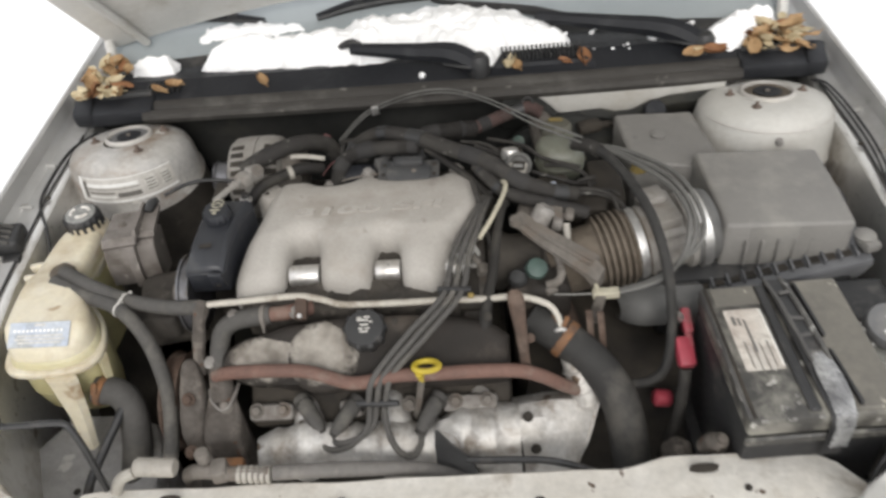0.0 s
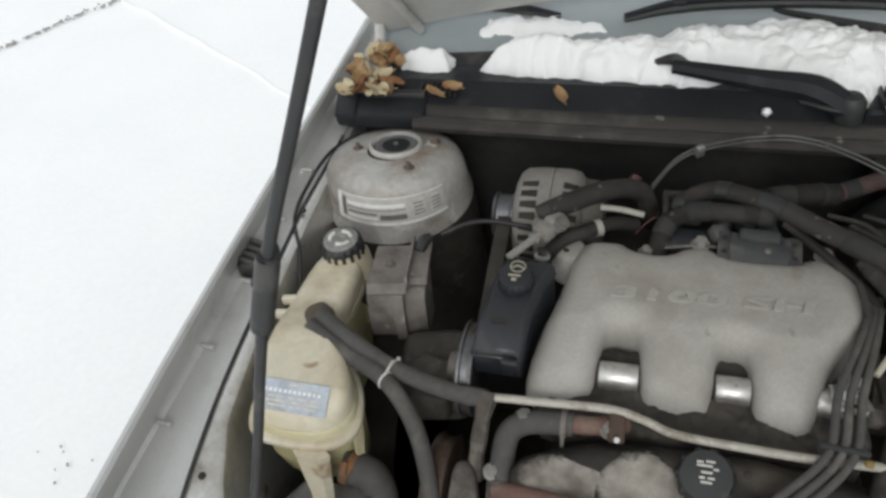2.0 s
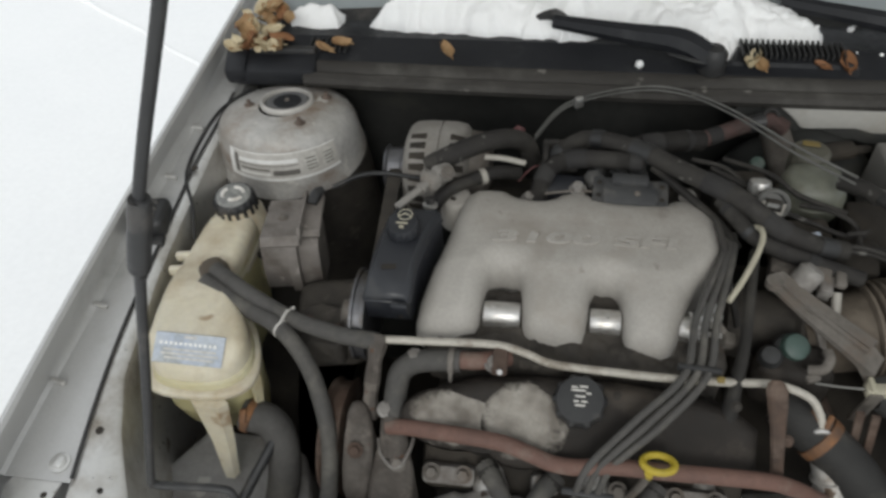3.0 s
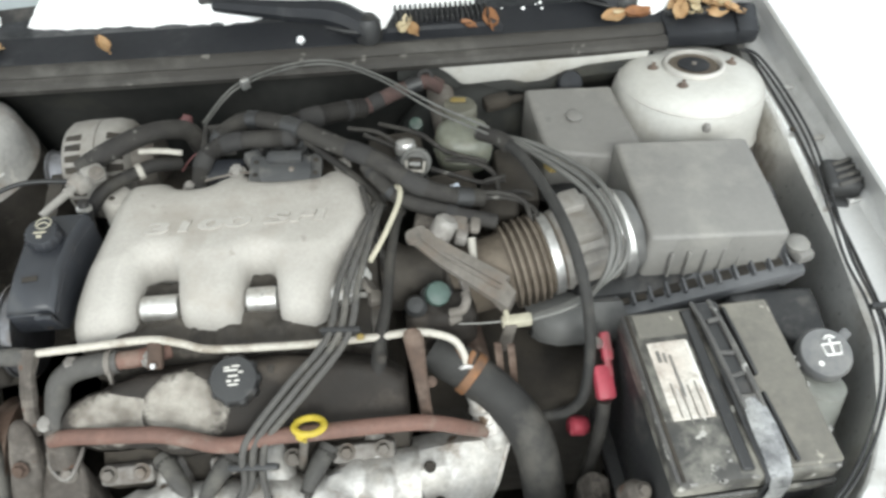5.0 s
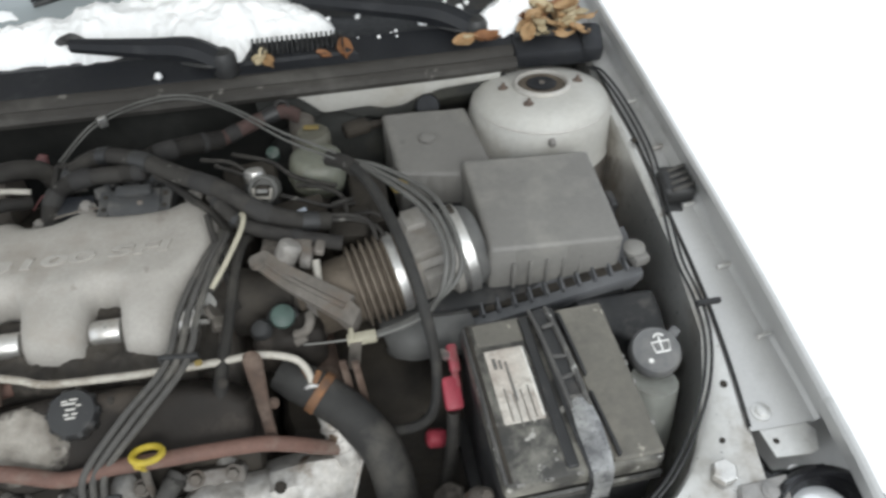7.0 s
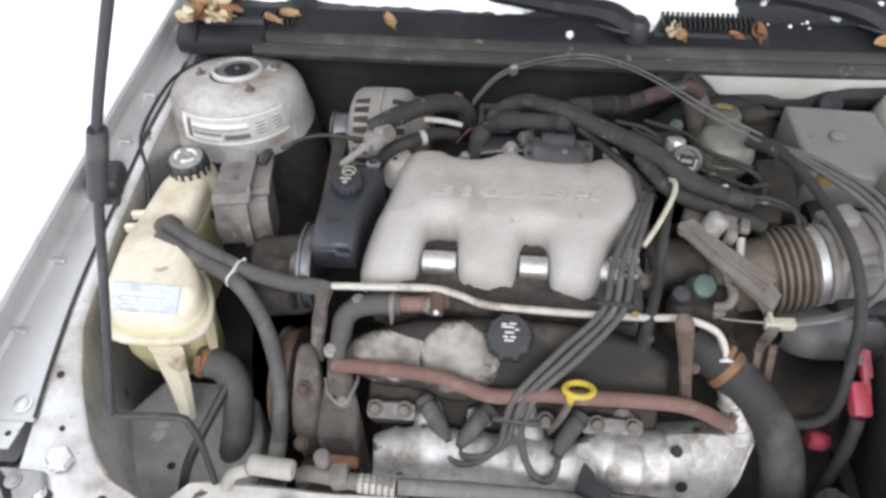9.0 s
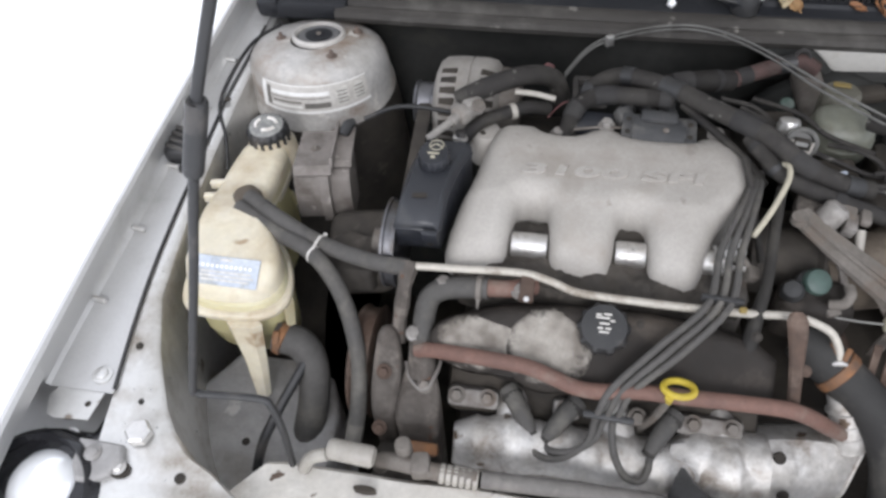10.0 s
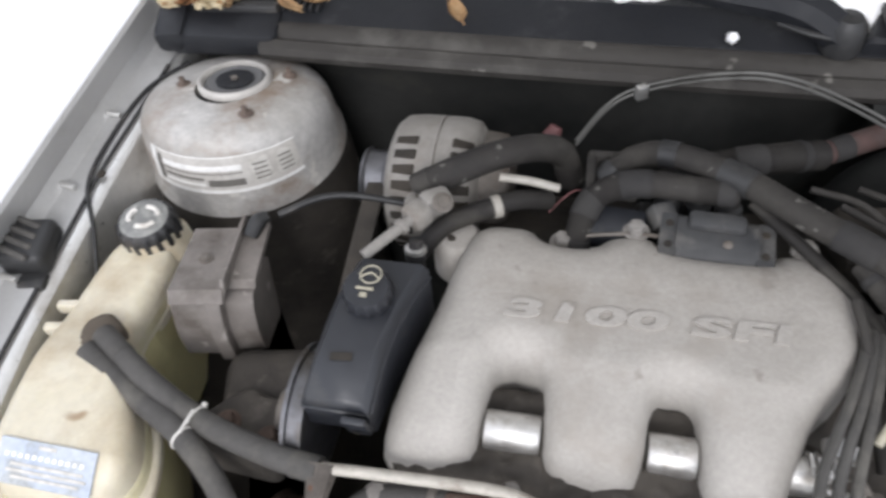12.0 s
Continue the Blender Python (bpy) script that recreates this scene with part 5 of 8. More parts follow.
part("idle_motor", Shape().lathe([(0.014, 0.0), (0.014, 0.03), (0.010, 0.034), (0, 0.034)], pose(0.125, 0.835, 0.905, 0, 35, 30), 18), pale_cast, th)
part("idle_motor", Shape().box((0.128, 0.86, 0.905), (0.05, 0.026, 0.022), (0, 0, -12), 0.004), worn_cast, th)

# valve cover
vc = stand("valve_cover", (-0.09, 0.675, 0.80), "black cast valve cover with peeled paint", "valve cover")
VM = pose(-0.09, 0.678, 0.852, 42, 0, 0)
VO = rounded([(-0.172, -0.048), (0.165, -0.048), (0.17, -0.04), (0.17, 0.045), (-0.172, 0.045)], 2)
part("cover", Shape().relief(VO, lambda x, y: 0.014 - (0.012 if y < -0.034 else 0) + 0.0015 * math.cos(16 * x), 0.012, -0.04, 0.005, VM), valve_mat, vc, angle=60)
for cx, cy, rx, ry in ((-0.062, -0.002, 0.052, 0.046), (-0.131, -0.003, 0.060, 0.033)):
    PO = [(cx + rx * math.cos(a), cy + ry * math.sin(a)) for a in np.linspace(0, 2 * math.pi, 33)[:-1]]
    part("peeled_patch", Shape().relief(PO, lambda x, y: 0.0160 + 0.0015 * math.cos(16 * x) - (0.0006 if cx < -0.1 else 0.0), 0.012, 0.008, 0.004, VM, 0.0006), patch_mat, vc, "rough bare metal where the paint has peeled", angle=60)
OC = pose(-0.097, 0.692, 0.873, 20, 0, 0)
oc = Shape().lathe([(0.0232, 0.0), (0.0250, 0.004), (0.0250, 0.017), (0.0232, 0.021), (0.0, 0.022)], OC, 80, knurl=(10, 0.0022))
ocap = part("oil_cap", oc, black_plastic, vc, "black oil filler cap with white symbols")
for dx, dy, w in ((-0.006, 0.012, 0.006), (0.003, 0.013, 0.008), (-0.002, 0.009, 0.014), (0.008, 0.0065, 0.005), (0.0, 0.003, 0.010), (-0.004, -0.002, 0.005), (0.004, -0.002, 0.006), (0.0, -0.006, 0.010)):
    sb = Shape().box((0, 0, 0), (w, 0.0019, 0.0008))
    sb.v = [tuple(OC @ (Vector(v) + Vector((dx, dy, 0.0224)))) for v in sb.v]
    part("cap_marking", sb, label_pale, ocap)
for x, y in ((0.03, 0.036), (0.145, 0.037)):
    hb = hexbolt(Shape(), (0, 0, 0), 0.0038, 0.004)
    hb.v = [tuple(VM @ (Vector(v) + Vector((x, y, 0.012)))) for v in hb.v]
    part("bolt", hb, grimy_shade_cast, vc)

# exhaust manifold and heat shields
ex = stand("exhaust_manifold", (-0.08, 0.61, 0.70), "silvery stained exhaust manifold with heat shield", "exhaust manifold")
def log(x):
    """Radius of the manifold's pressed log, swollen at the ports."""
    swell = max(0.0, math.cos((x + 0.181) * 2 * math.pi / 0.112)) ** 1.5
    return 0.029 + 0.007 * swell + 0.0018 * max(0, math.cos((x + 0.05) * 2 * math.pi / 0.034)) ** 5


rows = []
for x in np.linspace(-0.245, 0.080, 80):
    r = log(x) * min(1.0, 0.55 + 22 * (x + 0.245)) ** 0.5
    cy, cz = 0.606 + 0.010 * (x + 0.1), 0.752 + 0.004 * math.sin(30 * x)
    rows.append([(x + 0.002 * math.sin(2 * a), cy - r * 1.05 * math.cos(a), cz + r * 1.15 * math.sin(a)) for a in np.linspace(0, 2 * math.pi, 21)[:-1]])
part("log", Shape().loft(rows, closed=True, caps=True), shield_mat, ex, "silvery pressed manifold cover", angle=60)
for x in (-0.181, -0.069, 0.043):
    part("port", Shape().tube([(x, 0.606, 0.752), (x, 0.628, 0.768), (x - 0.003, 0.648, 0.776), (x - 0.004, 0.668, 0.778)], [0.024, 0.021, 0.018, 0.018], 16, 5), shield_mat, ex, angle=60)
part("log_seam", Shape().tube([(x, 0.606 + 0.010 * (x + 0.1) - 1.06 * log(x), 0.752 + 0.004 * math.sin(30 * x)) for x in np.linspace(-0.235, 0.078, 60)], 0.0022, 6, 1), shield_mat, ex)
LEFT = [(0.060, 0.668, 0.752), (0.066, 0.660, 0.764), (0.074, 0.638, 0.782), (0.081, 0.614, 0.784), (0.087, 0.596, 0.768), (0.090, 0.584, 0.738), (0.091, 0.579, 0.69)]
RIGHT = [(0.197, 0.676, 0.752), (0.194, 0.668, 0.764), (0.190, 0.650, 0.768), (0.182, 0.630, 0.762), (0.172, 0.610, 0.745), (0.160, 0.598, 0.718), (0.150, 0.590, 0.68)]
rows = []
for u in np.linspace(0, 1, 16):
    row = []
    for k, (p, q) in enumerate(zip(LEFT, RIGHT)):
        c = Vector(p).lerp(Vector(q), u) + Vector((0, 0, 0.010 * math.sin(math.pi * u) * (1 - k / 6)))
        if k in (3, 4) and u > 0.3:
            c.z -= 0.006 * min(1.0, (u - 0.3) * 4)
        row.append(tuple(c + 0.0012 * noise.noise_vector(c * 60)))
    rows.append(row)
part("outer_shield", Shape().loft(rows), shield_mat, ex, "bright outer shield with bolt hole", angle=30)
part("shield_edge", Shape().tube([tuple(Vector(q) + Vector((-0.0015, 0, 0.0006))) for q in rows[0]], 0.0018, 6, 3), dark_bay, ex)
part("shield_rim", Shape().tube([tuple(Vector(q) + Vector((0.0, 0, 0.0006))) for q in rows[-1]], 0.0022, 6, 3), shield_mat, ex)
part("shield_hole", Shape().lathe([(0.0068, 0), (0.0055, 0.0012), (0, 0.0012)], pose(0.097, 0.618, 0.7850, 20, 0, 0), 16), dark_bay, ex)
part("shield_hole", Shape().lathe([(0.0068, 0), (0.0055, 0.0012), (0, 0.0012)], pose(0.105, 0.590, 0.7560, 55, 0, 0), 16), dark_bay, ex)
rows = []
for u in np.linspace(0, 1, 31):
    x = -0.014 + 0.100 * u
    nip = min(1.0, 3.2 * u + 0.1)
    bead = 0.0035 * (math.exp(-((u - 0.42) / 0.035) ** 2) + math.exp(-((u - 0.70) / 0.035) ** 2))
    row = []
    for y, z in ((0.652, 0.772), (0.640, 0.787), (0.620, 0.796), (0.600, 0.793), (0.584, 0.776), (0.573, 0.748), (0.569, 0.700)):
        row.append((x, 0.612 + (y - 0.612) * (0.45 + 0.55 * nip), z - 0.010 * (1 - nip) - bead + 0.001 * noise.noise(Vector((x * 70, y * 70, 4)))))
    rows.append(row)
part("inner_shield", Shape().loft(rows), shield_mat, ex, "ribbed stained inner shield", angle=40)
for x in (-0.246, -0.212, -0.126, -0.050, 0.008, 0.048):
    part("flange_nut", hexbolt(Shape(), (x, 0.640, 0.795), 0.0068, 0.008, (40, 0, 0)), dusty_cast, ex)
for x, w in ((-0.228, 0.058), (-0.125, 0.03), (0.026, 0.07)):
    part("lug", Shape().box((x, 0.644, 0.786), (w, 0.022, 0.022), (40, 0, 0), 0.006), pale_cast, ex)
# crossover pipe behind the thermostat
xo = stand("exhaust_crossover", (0.165, 0.67, 0.77), "stained exhaust crossover pipe with ribbed bright elbow", "pipe")
part("elbow", Shape().tube([(0.176, 0.652, 0.765), (0.170, 0.664, 0.785), (0.163, 0.678, 0.804), (0.158, 0.690, 0.815)], [0.019, 0.018, 0.016, 0.015], 18, 6), shield_mat, xo, angle=60)
for k in range(3):
    part("rib", ring(Shape(), (0.172 - 0.004 * k, 0.660 + 0.008 * k, 0.779 + 0.011 * k), 0.0175, 0.003, 0.0016, (-0.25, 0.5, 0.8), 20), shield_mat, xo)
part("pipe", Shape().tube([(0.160, 0.688, 0.812), (0.160, 0.74, 0.810), (0.155, 0.80, 0.795), (0.15, 0.88, 0.77)], 0.017, 16, 5), rust, xo)

# plug boots and wires
BOOTS = [((-0.190, 0.652, 0.800), (-0.161, 0.609, 0.786)), ((-0.114, 0.647, 0.800), (-0.145, 0.605, 0.785)), ((-0.011, 0.646, 0.800), (-0.036, 0.604, 0.785))]
for a, b in BOOTS:
    a, b = Vector(a), Vector(b)
    boot = stand("plug_boot", tuple(a), "dusty black spark plug boot", "plug boot", "plug boots")
    part("sleeve", Shape().tube([a, a.lerp(b, 0.35) + Vector((0, 0, 0.003)), a.lerp(b, 0.75) + Vector((0, 0, 0.003)), b], [0.0115, 0.0108, 0.0095, 0.0070], 14, 5), dusty_hose, boot, angle=60)
    part("rim", ring(Shape(), tuple(a.lerp(b, 0.15)), 0.0108, 0.007, 0.0018, b - a, 18), conduit_mat, boot)
    part("nose", ring(Shape(), tuple(b), 0.0055, 0.008, 0.0018, b - a, 16), conduit_mat, boot)
RUNS = [[(-0.096, 0.617, 0.818), (-0.101, 0.602, 0.800), (-0.121, 0.586, 0.790), (-0.143, 0.583, 0.785), (-0.157, 0.592, 0.783), (-0.161, 0.607, 0.785)],
        [(-0.088, 0.617, 0.818), (-0.094, 0.606, 0.800), (-0.110, 0.594, 0.794), (-0.129, 0.590, 0.789), (-0.142, 0.594, 0.785), (-0.145, 0.604, 0.785)],
        [(-0.078, 0.617, 0.818), (-0.074, 0.595, 0.797), (-0.062, 0.578, 0.782), (-0.046, 0.574, 0.778), (-0.037, 0.586, 0.780), (-0.035, 0.603, 0.785)]]
for i in range(3):
    o = 0.0105 * (i - 1)
    p = [(0.066 + o * 0.4, 0.905, 0.915), (0.058 + o * 0.5, 0.870, 0.925), (0.045 + o * 0.7, 0.828, 0.930), (0.026 + o, 0.772, 0.924), (0.013 + o, 0.711, 0.915), (-0.030 + o, 0.665 - 0.3 * o, 0.897), (-0.073 + o, 0.631, 0.866), (-0.084 + o, 0.617, 0.838)]
    hose("plug_wire", p + RUNS[i], 0.0039, dusty_hose, "dusty black spark plug wire", "wire", 8, 8, "spark plug wires")
sep = Shape().box((0.016, 0.716, 0.9165), (0.042, 0.006, 0.010), (0, 0, -4), 0.002)
single("wire_separator", sep, black_plastic, "black plastic wire separator clip", "clip")
single("wire_clip", Shape().box((0.036, 0.708, 0.914), (0.008, 0.006, 0.006), (0, 0, 0), 0.002), dull_yellow, "small yellow clip on the wires", "clip")
single("wire_separator", Shape().box((-0.084, 0.615, 0.832), (0.052, 0.007, 0.010), (20, 0, -3), 0.002), black_plastic, "black plastic wire separator clip", "clip")

# pipes across the valve cover
fl = stand("fuel_line", (-0.1, 0.72, 0.89), "thin beige metal line across the engine", "pipe")
part("tube", Shape().tube([(-0.318, 0.734, 0.897), (-0.26, 0.736, 0.898), (-0.188, 0.736, 0.902), (-0.155, 0.730, 0.900), (-0.124, 0.721, 0.897), (-0.06, 0.714, 0.902), (-0.009, 0.710, 0.906), (0.05, 0.718, 0.896), (0.095, 0.724, 0.890), (0.130, 0.722, 0.876), (0.143, 0.712, 0.862), (0.145, 0.700, 0.852)], 0.0044, 10, 6), line_mat, fl)
part("loop", Shape().tube([(0.145 + 0.009 * math.cos(a), 0.697, 0.846 + 0.009 * math.sin(a)) for a in np.linspace(0.5, 5.6, 12)], 0.0028, 8, 2), alu, fl)
part("bracket", Shape().box((-0.180, 0.722, 0.893), (0.016, 0.030, 0.010), (25, 0, 0), 0.003), rust, fl)
part("bracket_bolt", hexbolt(Shape(), (-0.179, 0.706, 0.896), 0.0034, 0.004, (25, 0, 0), False), bright, fl)
rp = stand("coolant_pipe", (-0.05, 0.64, 0.84), "dull red-brown painted coolant pipe across the engine", "pipe")
part("tube", Shape().tube([(-0.292, 0.662, 0.842), (-0.27, 0.658, 0.852), (-0.225, 0.650, 0.862), (-0.175, 0.645, 0.864), (-0.145, 0.640, 0.857), (-0.120, 0.635, 0.850), (-0.095, 0.632, 0.853), (-0.061, 0.632, 0.862), (-0.015, 0.632, 0.862), (0.045, 0.634, 0.860), (0.087, 0.637, 0.853), (0.115, 0.641, 0.836), (0.145, 0.649, 0.804), (0.168, 0.656, 0.782), (0.183, 0.660, 0.768), (0.190, 0.664, 0.752)], 0.0085, 12, 6), pipe_mat, rp)
rows = []
for u, w in ((0.0, 0.0065), (0.2, 0.0065), (0.45, 0.0075), (0.7, 0.0095), (0.88, 0.0105), (0.96, 0.0085), (1.0, 0.004)):
    x, y, z = 0.098 - 0.009 * u, 0.650 + 0.064 * u, 0.838 + 0.074 * u + 0.006 * math.sin(math.pi * u)
    rows.append([(x - w, y, z + 0.001), (x - w * 0.7, y - 0.002, z + 0.003), (x + w * 0.7, y - 0.002, z + 0.003), (x + w, y, z + 0.001), (x + w * 0.7, y + 0.002, z - 0.002), (x - w * 0.7, y + 0.002, z - 0.002)])
part("stay", Shape().loft(rows, closed=True, caps=True), rust, rp)
part("stay_bolt", hexbolt(Shape(), (0.105, 0.676, 0.866), 0.0042, 0.004, (40, 0, 0)), rust, rp)
hose("bypass_hose", [(-0.222, 0.727, 0.880), (-0.245, 0.727, 0.878), (-0.272, 0.724, 0.874), (-0.286, 0.714, 0.868), (-0.289, 0.698, 0.858), (-0.288, 0.68, 0.848), (-0.286, 0.662, 0.836)], 0.0125, dusty_hose, "black bypass hose bent at the engine's corner")
single("hose_end", Shape().tube([(-0.235, 0.727, 0.880), (-0.205, 0.728, 0.881), (-0.186, 0.731, 0.882), (-0.172, 0.738, 0.878)], 0.0098, 12, 4), pipe_mat, "red-brown pipe end at the hose", "pipe")
single("hose_clamp", ring(Shape(), (-0.232, 0.727, 0.879), 0.0128, 0.007, 0.0018, (1, 0, 0)).box((-0.232, 0.713, 0.870), (0.004, 0.006, 0.014), (-20, 0, 0), 0.001), dusty_cast, "grey clamp on the bypass hose", "clamp")
ds = stand("dipstick", (-0.02, 0.63, 0.76), "oil dipstick with bright yellow ring handle", "dipstick")
part("tube", Shape().tube([(-0.045, 0.642, 0.76), (-0.035, 0.630, 0.82), (-0.028, 0.628, 0.862)], 0.0045, 10, 5), dusty_cast, ds)
part("handle", Shape().tube([(-0.021 + 0.0150 * math.cos(a), 0.632 + 0.0112 * math.sin(a), 0.877 - 0.004 * math.sin(a)) for a in np.linspace(0, 2 * math.pi, 25)], 0.0036, 8, 1), yellow_plastic, ds, "yellow plastic ring")
part("stem", Shape().tube([(-0.030, 0.622, 0.876), (-0.029, 0.625, 0.868), (-0.028, 0.628, 0.858)], 0.0045, 8, 3), yellow_plastic, ds)

# bracket tower and pump in the front corner
tb = stand("engine_bracket", (-0.31, 0.65, 0.74), "grimy cast engine mount bracket with bolts", "bracket")
part("column", Shape().relief(fillet([(-0.338, 0.606), (-0.312, 0.604), (-0.308, 0.640), (-0.312, 0.672), (-0.322, 0.688), (-0.338, 0.682), (-0.342, 0.64)], 0.008), lambda x, y: 0.792 + 0.95 * max(0.0, y - 0.607) + 0.006 * noise.noise(Vector((x * 60, y * 60, 0))) - 0.5 * max(0.0, y - 0.668), 0.009, 0.62, 0.003), worn_cast, tb, angle=60)
part("casting", Shape().relief(fillet([(-0.311, 0.602), (-0.264, 0.600), (-0.262, 0.630), (-0.272, 0.655), (-0.305, 0.656), (-0.312, 0.63)], 0.007), lambda x, y: 0.790 + 0.62 * max(0.0, y - 0.603) + 0.004 * noise.noise(Vector((x * 60, y * 60, 2))), 0.006, 0.62, 0.003), worn_cast, tb, angle=60)
part("rear_arm", Shape().tube([(-0.318, 0.68, 0.83), (-0.316, 0.692, 0.856), (-0.3145, 0.702, 0.870), (-0.313, 0.715, 0.885), (-0.312, 0.728, 0.893), (-0.312, 0.737, 0.896)], [0.010, 0.0075, 0.0088, 0.0078, 0.0105, 0.012], 8, 4), worn_cast, tb)
part("water_neck", Shape().tube([(-0.289, 0.676, 0.846), (-0.288, 0.664, 0.832), (-0.286, 0.650, 0.812)], [0.0135, 0.0145, 0.0165], 16, 4), worn_cast, tb)
part("neck_flange", Shape().tube([(-0.306, 0.660, 0.818), (-0.300, 0.644, 0.816), (-0.287, 0.631, 0.814), (-0.277, 0.632, 0.816), (-0.269, 0.650, 0.822), (-0.267, 0.664, 0.824)], 0.0022, 8, 5), pale_cast, tb, "pale machined flange edge")
part("neck_bolt", hexbolt(Shape(), (-0.297, 0.676, 0.853), 0.0065, 0.006, (12, 0, 0)), pale_cast, tb)
part("flange_bolt", hexbolt(Shape(), (-0.281, 0.637, 0.812), 0.0065, 0.008, (35, 0, 0)), dusty_cast, tb)
for x, y, z in ((-0.329, 0.600, 0.770), (-0.326, 0.640, 0.826)):
    part("bolt", hexbolt(Shape(), (x, y, z), 0.006, 0.007, (45, 0, 0)), rust, tb)
part("lower_casting", Shape().box((-0.30, 0.58, 0.69), (0.07, 0.06, 0.10), (10, 0, 0), 0.012), grimy_shade_cast, tb)
part("sensor_stub", Shape().box((-0.262, 0.690, 0.858), (0.008, 0.010, 0.010), (0, 0, 0), 0.002), module_grey, tb)
single("rusty_lug", Shape().box((-0.280, 0.585, 0.763), (0.040, 0.014, 0.016), (20, 0, 0), 0.004), orange_rust, "rusty bracket lug beside the line", "bracket")
single("front_pulley", Shape().lathe([(0.0, -0.012), (0.065, -0.012), (0.068, -0.008), (0.064, -0.004), (0.064, 0.010), (0.068, 0.012), (0.05, 0.014), (0.0, 0.010)], pose(-0.362, 0.69, 0.76, 0, 90, 0), 40), rust, "dark rusty accessory pulley", "pulley")
bt_ = stand("belt_tensioner", (-0.385, 0.80, 0.80), "grimy cast belt tensioner with bolts", "belt tensioner")
part("casting", Shape().box((-0.385, 0.80, 0.83), (0.085, 0.10, 0.06), (10, 0, 10), 0.02, 3), grimy_shade_cast, bt_)
part("flange", Shape().relief(fillet([(-0.425, 0.745), (-0.36, 0.74), (-0.352, 0.79), (-0.40, 0.80), (-0.428, 0.775)], 0.01), lambda x, y: 0.868 + 0.1 * (y - 0.77), 0.004, 0.83), grimy_shade_cast, bt_)
for x, y in ((-0.405, 0.768), (-0.368, 0.76)):
    part("bolt", hexbolt(Shape(), (x, y, 0.868), 0.0075, 0.008), rust, bt_)
single("drive_belt", Shape().loft([[(x - 0.009, y, z), (x + 0.009, y, z + 0.001), (x + 0.009, y + 0.002, z - 0.004), (x - 0.009, y + 0.002, z - 0.004)] for x, y, z in ((-0.338, 0.83, 0.865), (-0.339, 0.88, 0.878), (-0.340, 0.93, 0.886), (-0.342, 0.98, 0.890), (-0.344, 1.02, 0.888))], closed=True, caps=True), grimy_shade_cast, "black ribbed drive belt", "belt")

def conduit(name, pts, r, material, label, category, n=14):
    """A wiring conduit with bands of tape wound round it."""
    ob = stand(name, tuple(pts[0]), label, category)
    line = smooth_line(pts, 10)
    fine = smooth_line(pts, 34)
    part("tube", Shape().tube(fine, [r * (1.0 if k % 2 else 0.93) for k in range(len(fine))], n, 1), material, ob, angle=60)
    i = 4
    while i < len(line) - 4:
        k = random.randint(3, 7)
        seg = line[i:min(i + k, len(line) - 1)]
        if len(seg) > 2:
            part("tape", Shape().tube(seg, r * 1.06, n, 1), random.choice((tape_mat, black_plastic, tape_mat)), ob, angle=60)
        i += k + random.randint(5, 12)
    return ob


random.seed(12)
# behind the plenum: ignition module, harnesses
ig = stand("ignition_module", (-0.045, 0.965, 0.88), "dusty dark grey ignition module with bolted ends", "ignition module")
IM = pose(-0.046, 0.955, 0.912, 6, 0, -3)
PROFILE = fillet([(-0.024, -0.03), (-0.026, -0.004), (-0.020, 0.014), (-0.006, 0.020), (0.020, 0.020), (0.022, -0.03)], 0.008)
part("case", placed(Shape().prism(PROFILE, -0.031, 0.031, ALONG), IM), module_grey, ig, angle=50)
part("lid", placed(Shape().box((-0.001, 0.012, 0.022), (0.044, 0.016, 0.010), (0, 0, 0), 0.004), IM), module_grey, ig)
part("rim", placed(Shape().box((0, -0.0255, -0.004), (0.060, 0.004, 0.003), (0, 0, 0), 0.001, 1), IM), black_plastic, ig)
for dx in (-0.0365, 0.0365):
    ear = part("end_plate", placed(Shape().prism(fillet([(-0.007, -0.020), (0.007, -0.020), (0.007, 0.020), (-0.007, 0.020)], 0.003), 0.010, 0.0165, pose(dx, 0.0, 0.0)), IM), module_grey, ig)
    for dy in (-0.010, 0.010):
        part("rivet", placed(Shape().lathe([(0.0034, 0.0), (0.003, 0.0012), (0, 0.0012)], pose(dx, dy, 0.0163), 12), IM), dark_bay, ear)
part("screw", placed(hexbolt(Shape(), (0.008, -0.006, 0.0195), 0.0025, 0.0025), IM), dusty_cast, ig)
for x, y, r in ((-0.083, 0.992, 0.0115), (-0.058, 0.994, 0.0115), (-0.033, 0.992, 0.0115), (-0.070, 1.018, 0.0115), (-0.044, 1.018, 0.0115)):
    coil = stand("ignition_coil", (x, y, 0.86), "black ignition coil tower behind the plenum", "coil", "ignition coils")
    part("tower", Shape().lathe([(r * 1.3, 0.0), (r * 1.25, 0.03), (r, 0.034), (r * 0.95, 0.055), (r * 0.6, 0.058), (0, 0.058)], pose(x, y, 0.862, -8, 0, 0), 20), black_plastic, coil)
    part("terminal", Shape().lathe([(r * 0.62, 0.0), (r * 0.62, 0.010), (r * 0.4, 0.013), (0, 0.013)], pose(x, y + 0.008, 0.918, -8, 0, 0), 14), module_grey, coil)
single("coil_base", Shape().relief(fillet([(-0.105, 0.975), (-0.012, 0.975), (-0.010, 1.04), (-0.105, 1.04)], 0.006), lambda x, y: 0.872, 0.004, 0.84), black_plastic, "black base plate under the coils", "coil base")
single("relay_box", Shape().box((-0.122, 0.972, 0.905), (0.046, 0.030, 0.030), (6, 0, -4), 0.004), reservoir_black, "smooth blue-black relay box behind the plenum", "relay")
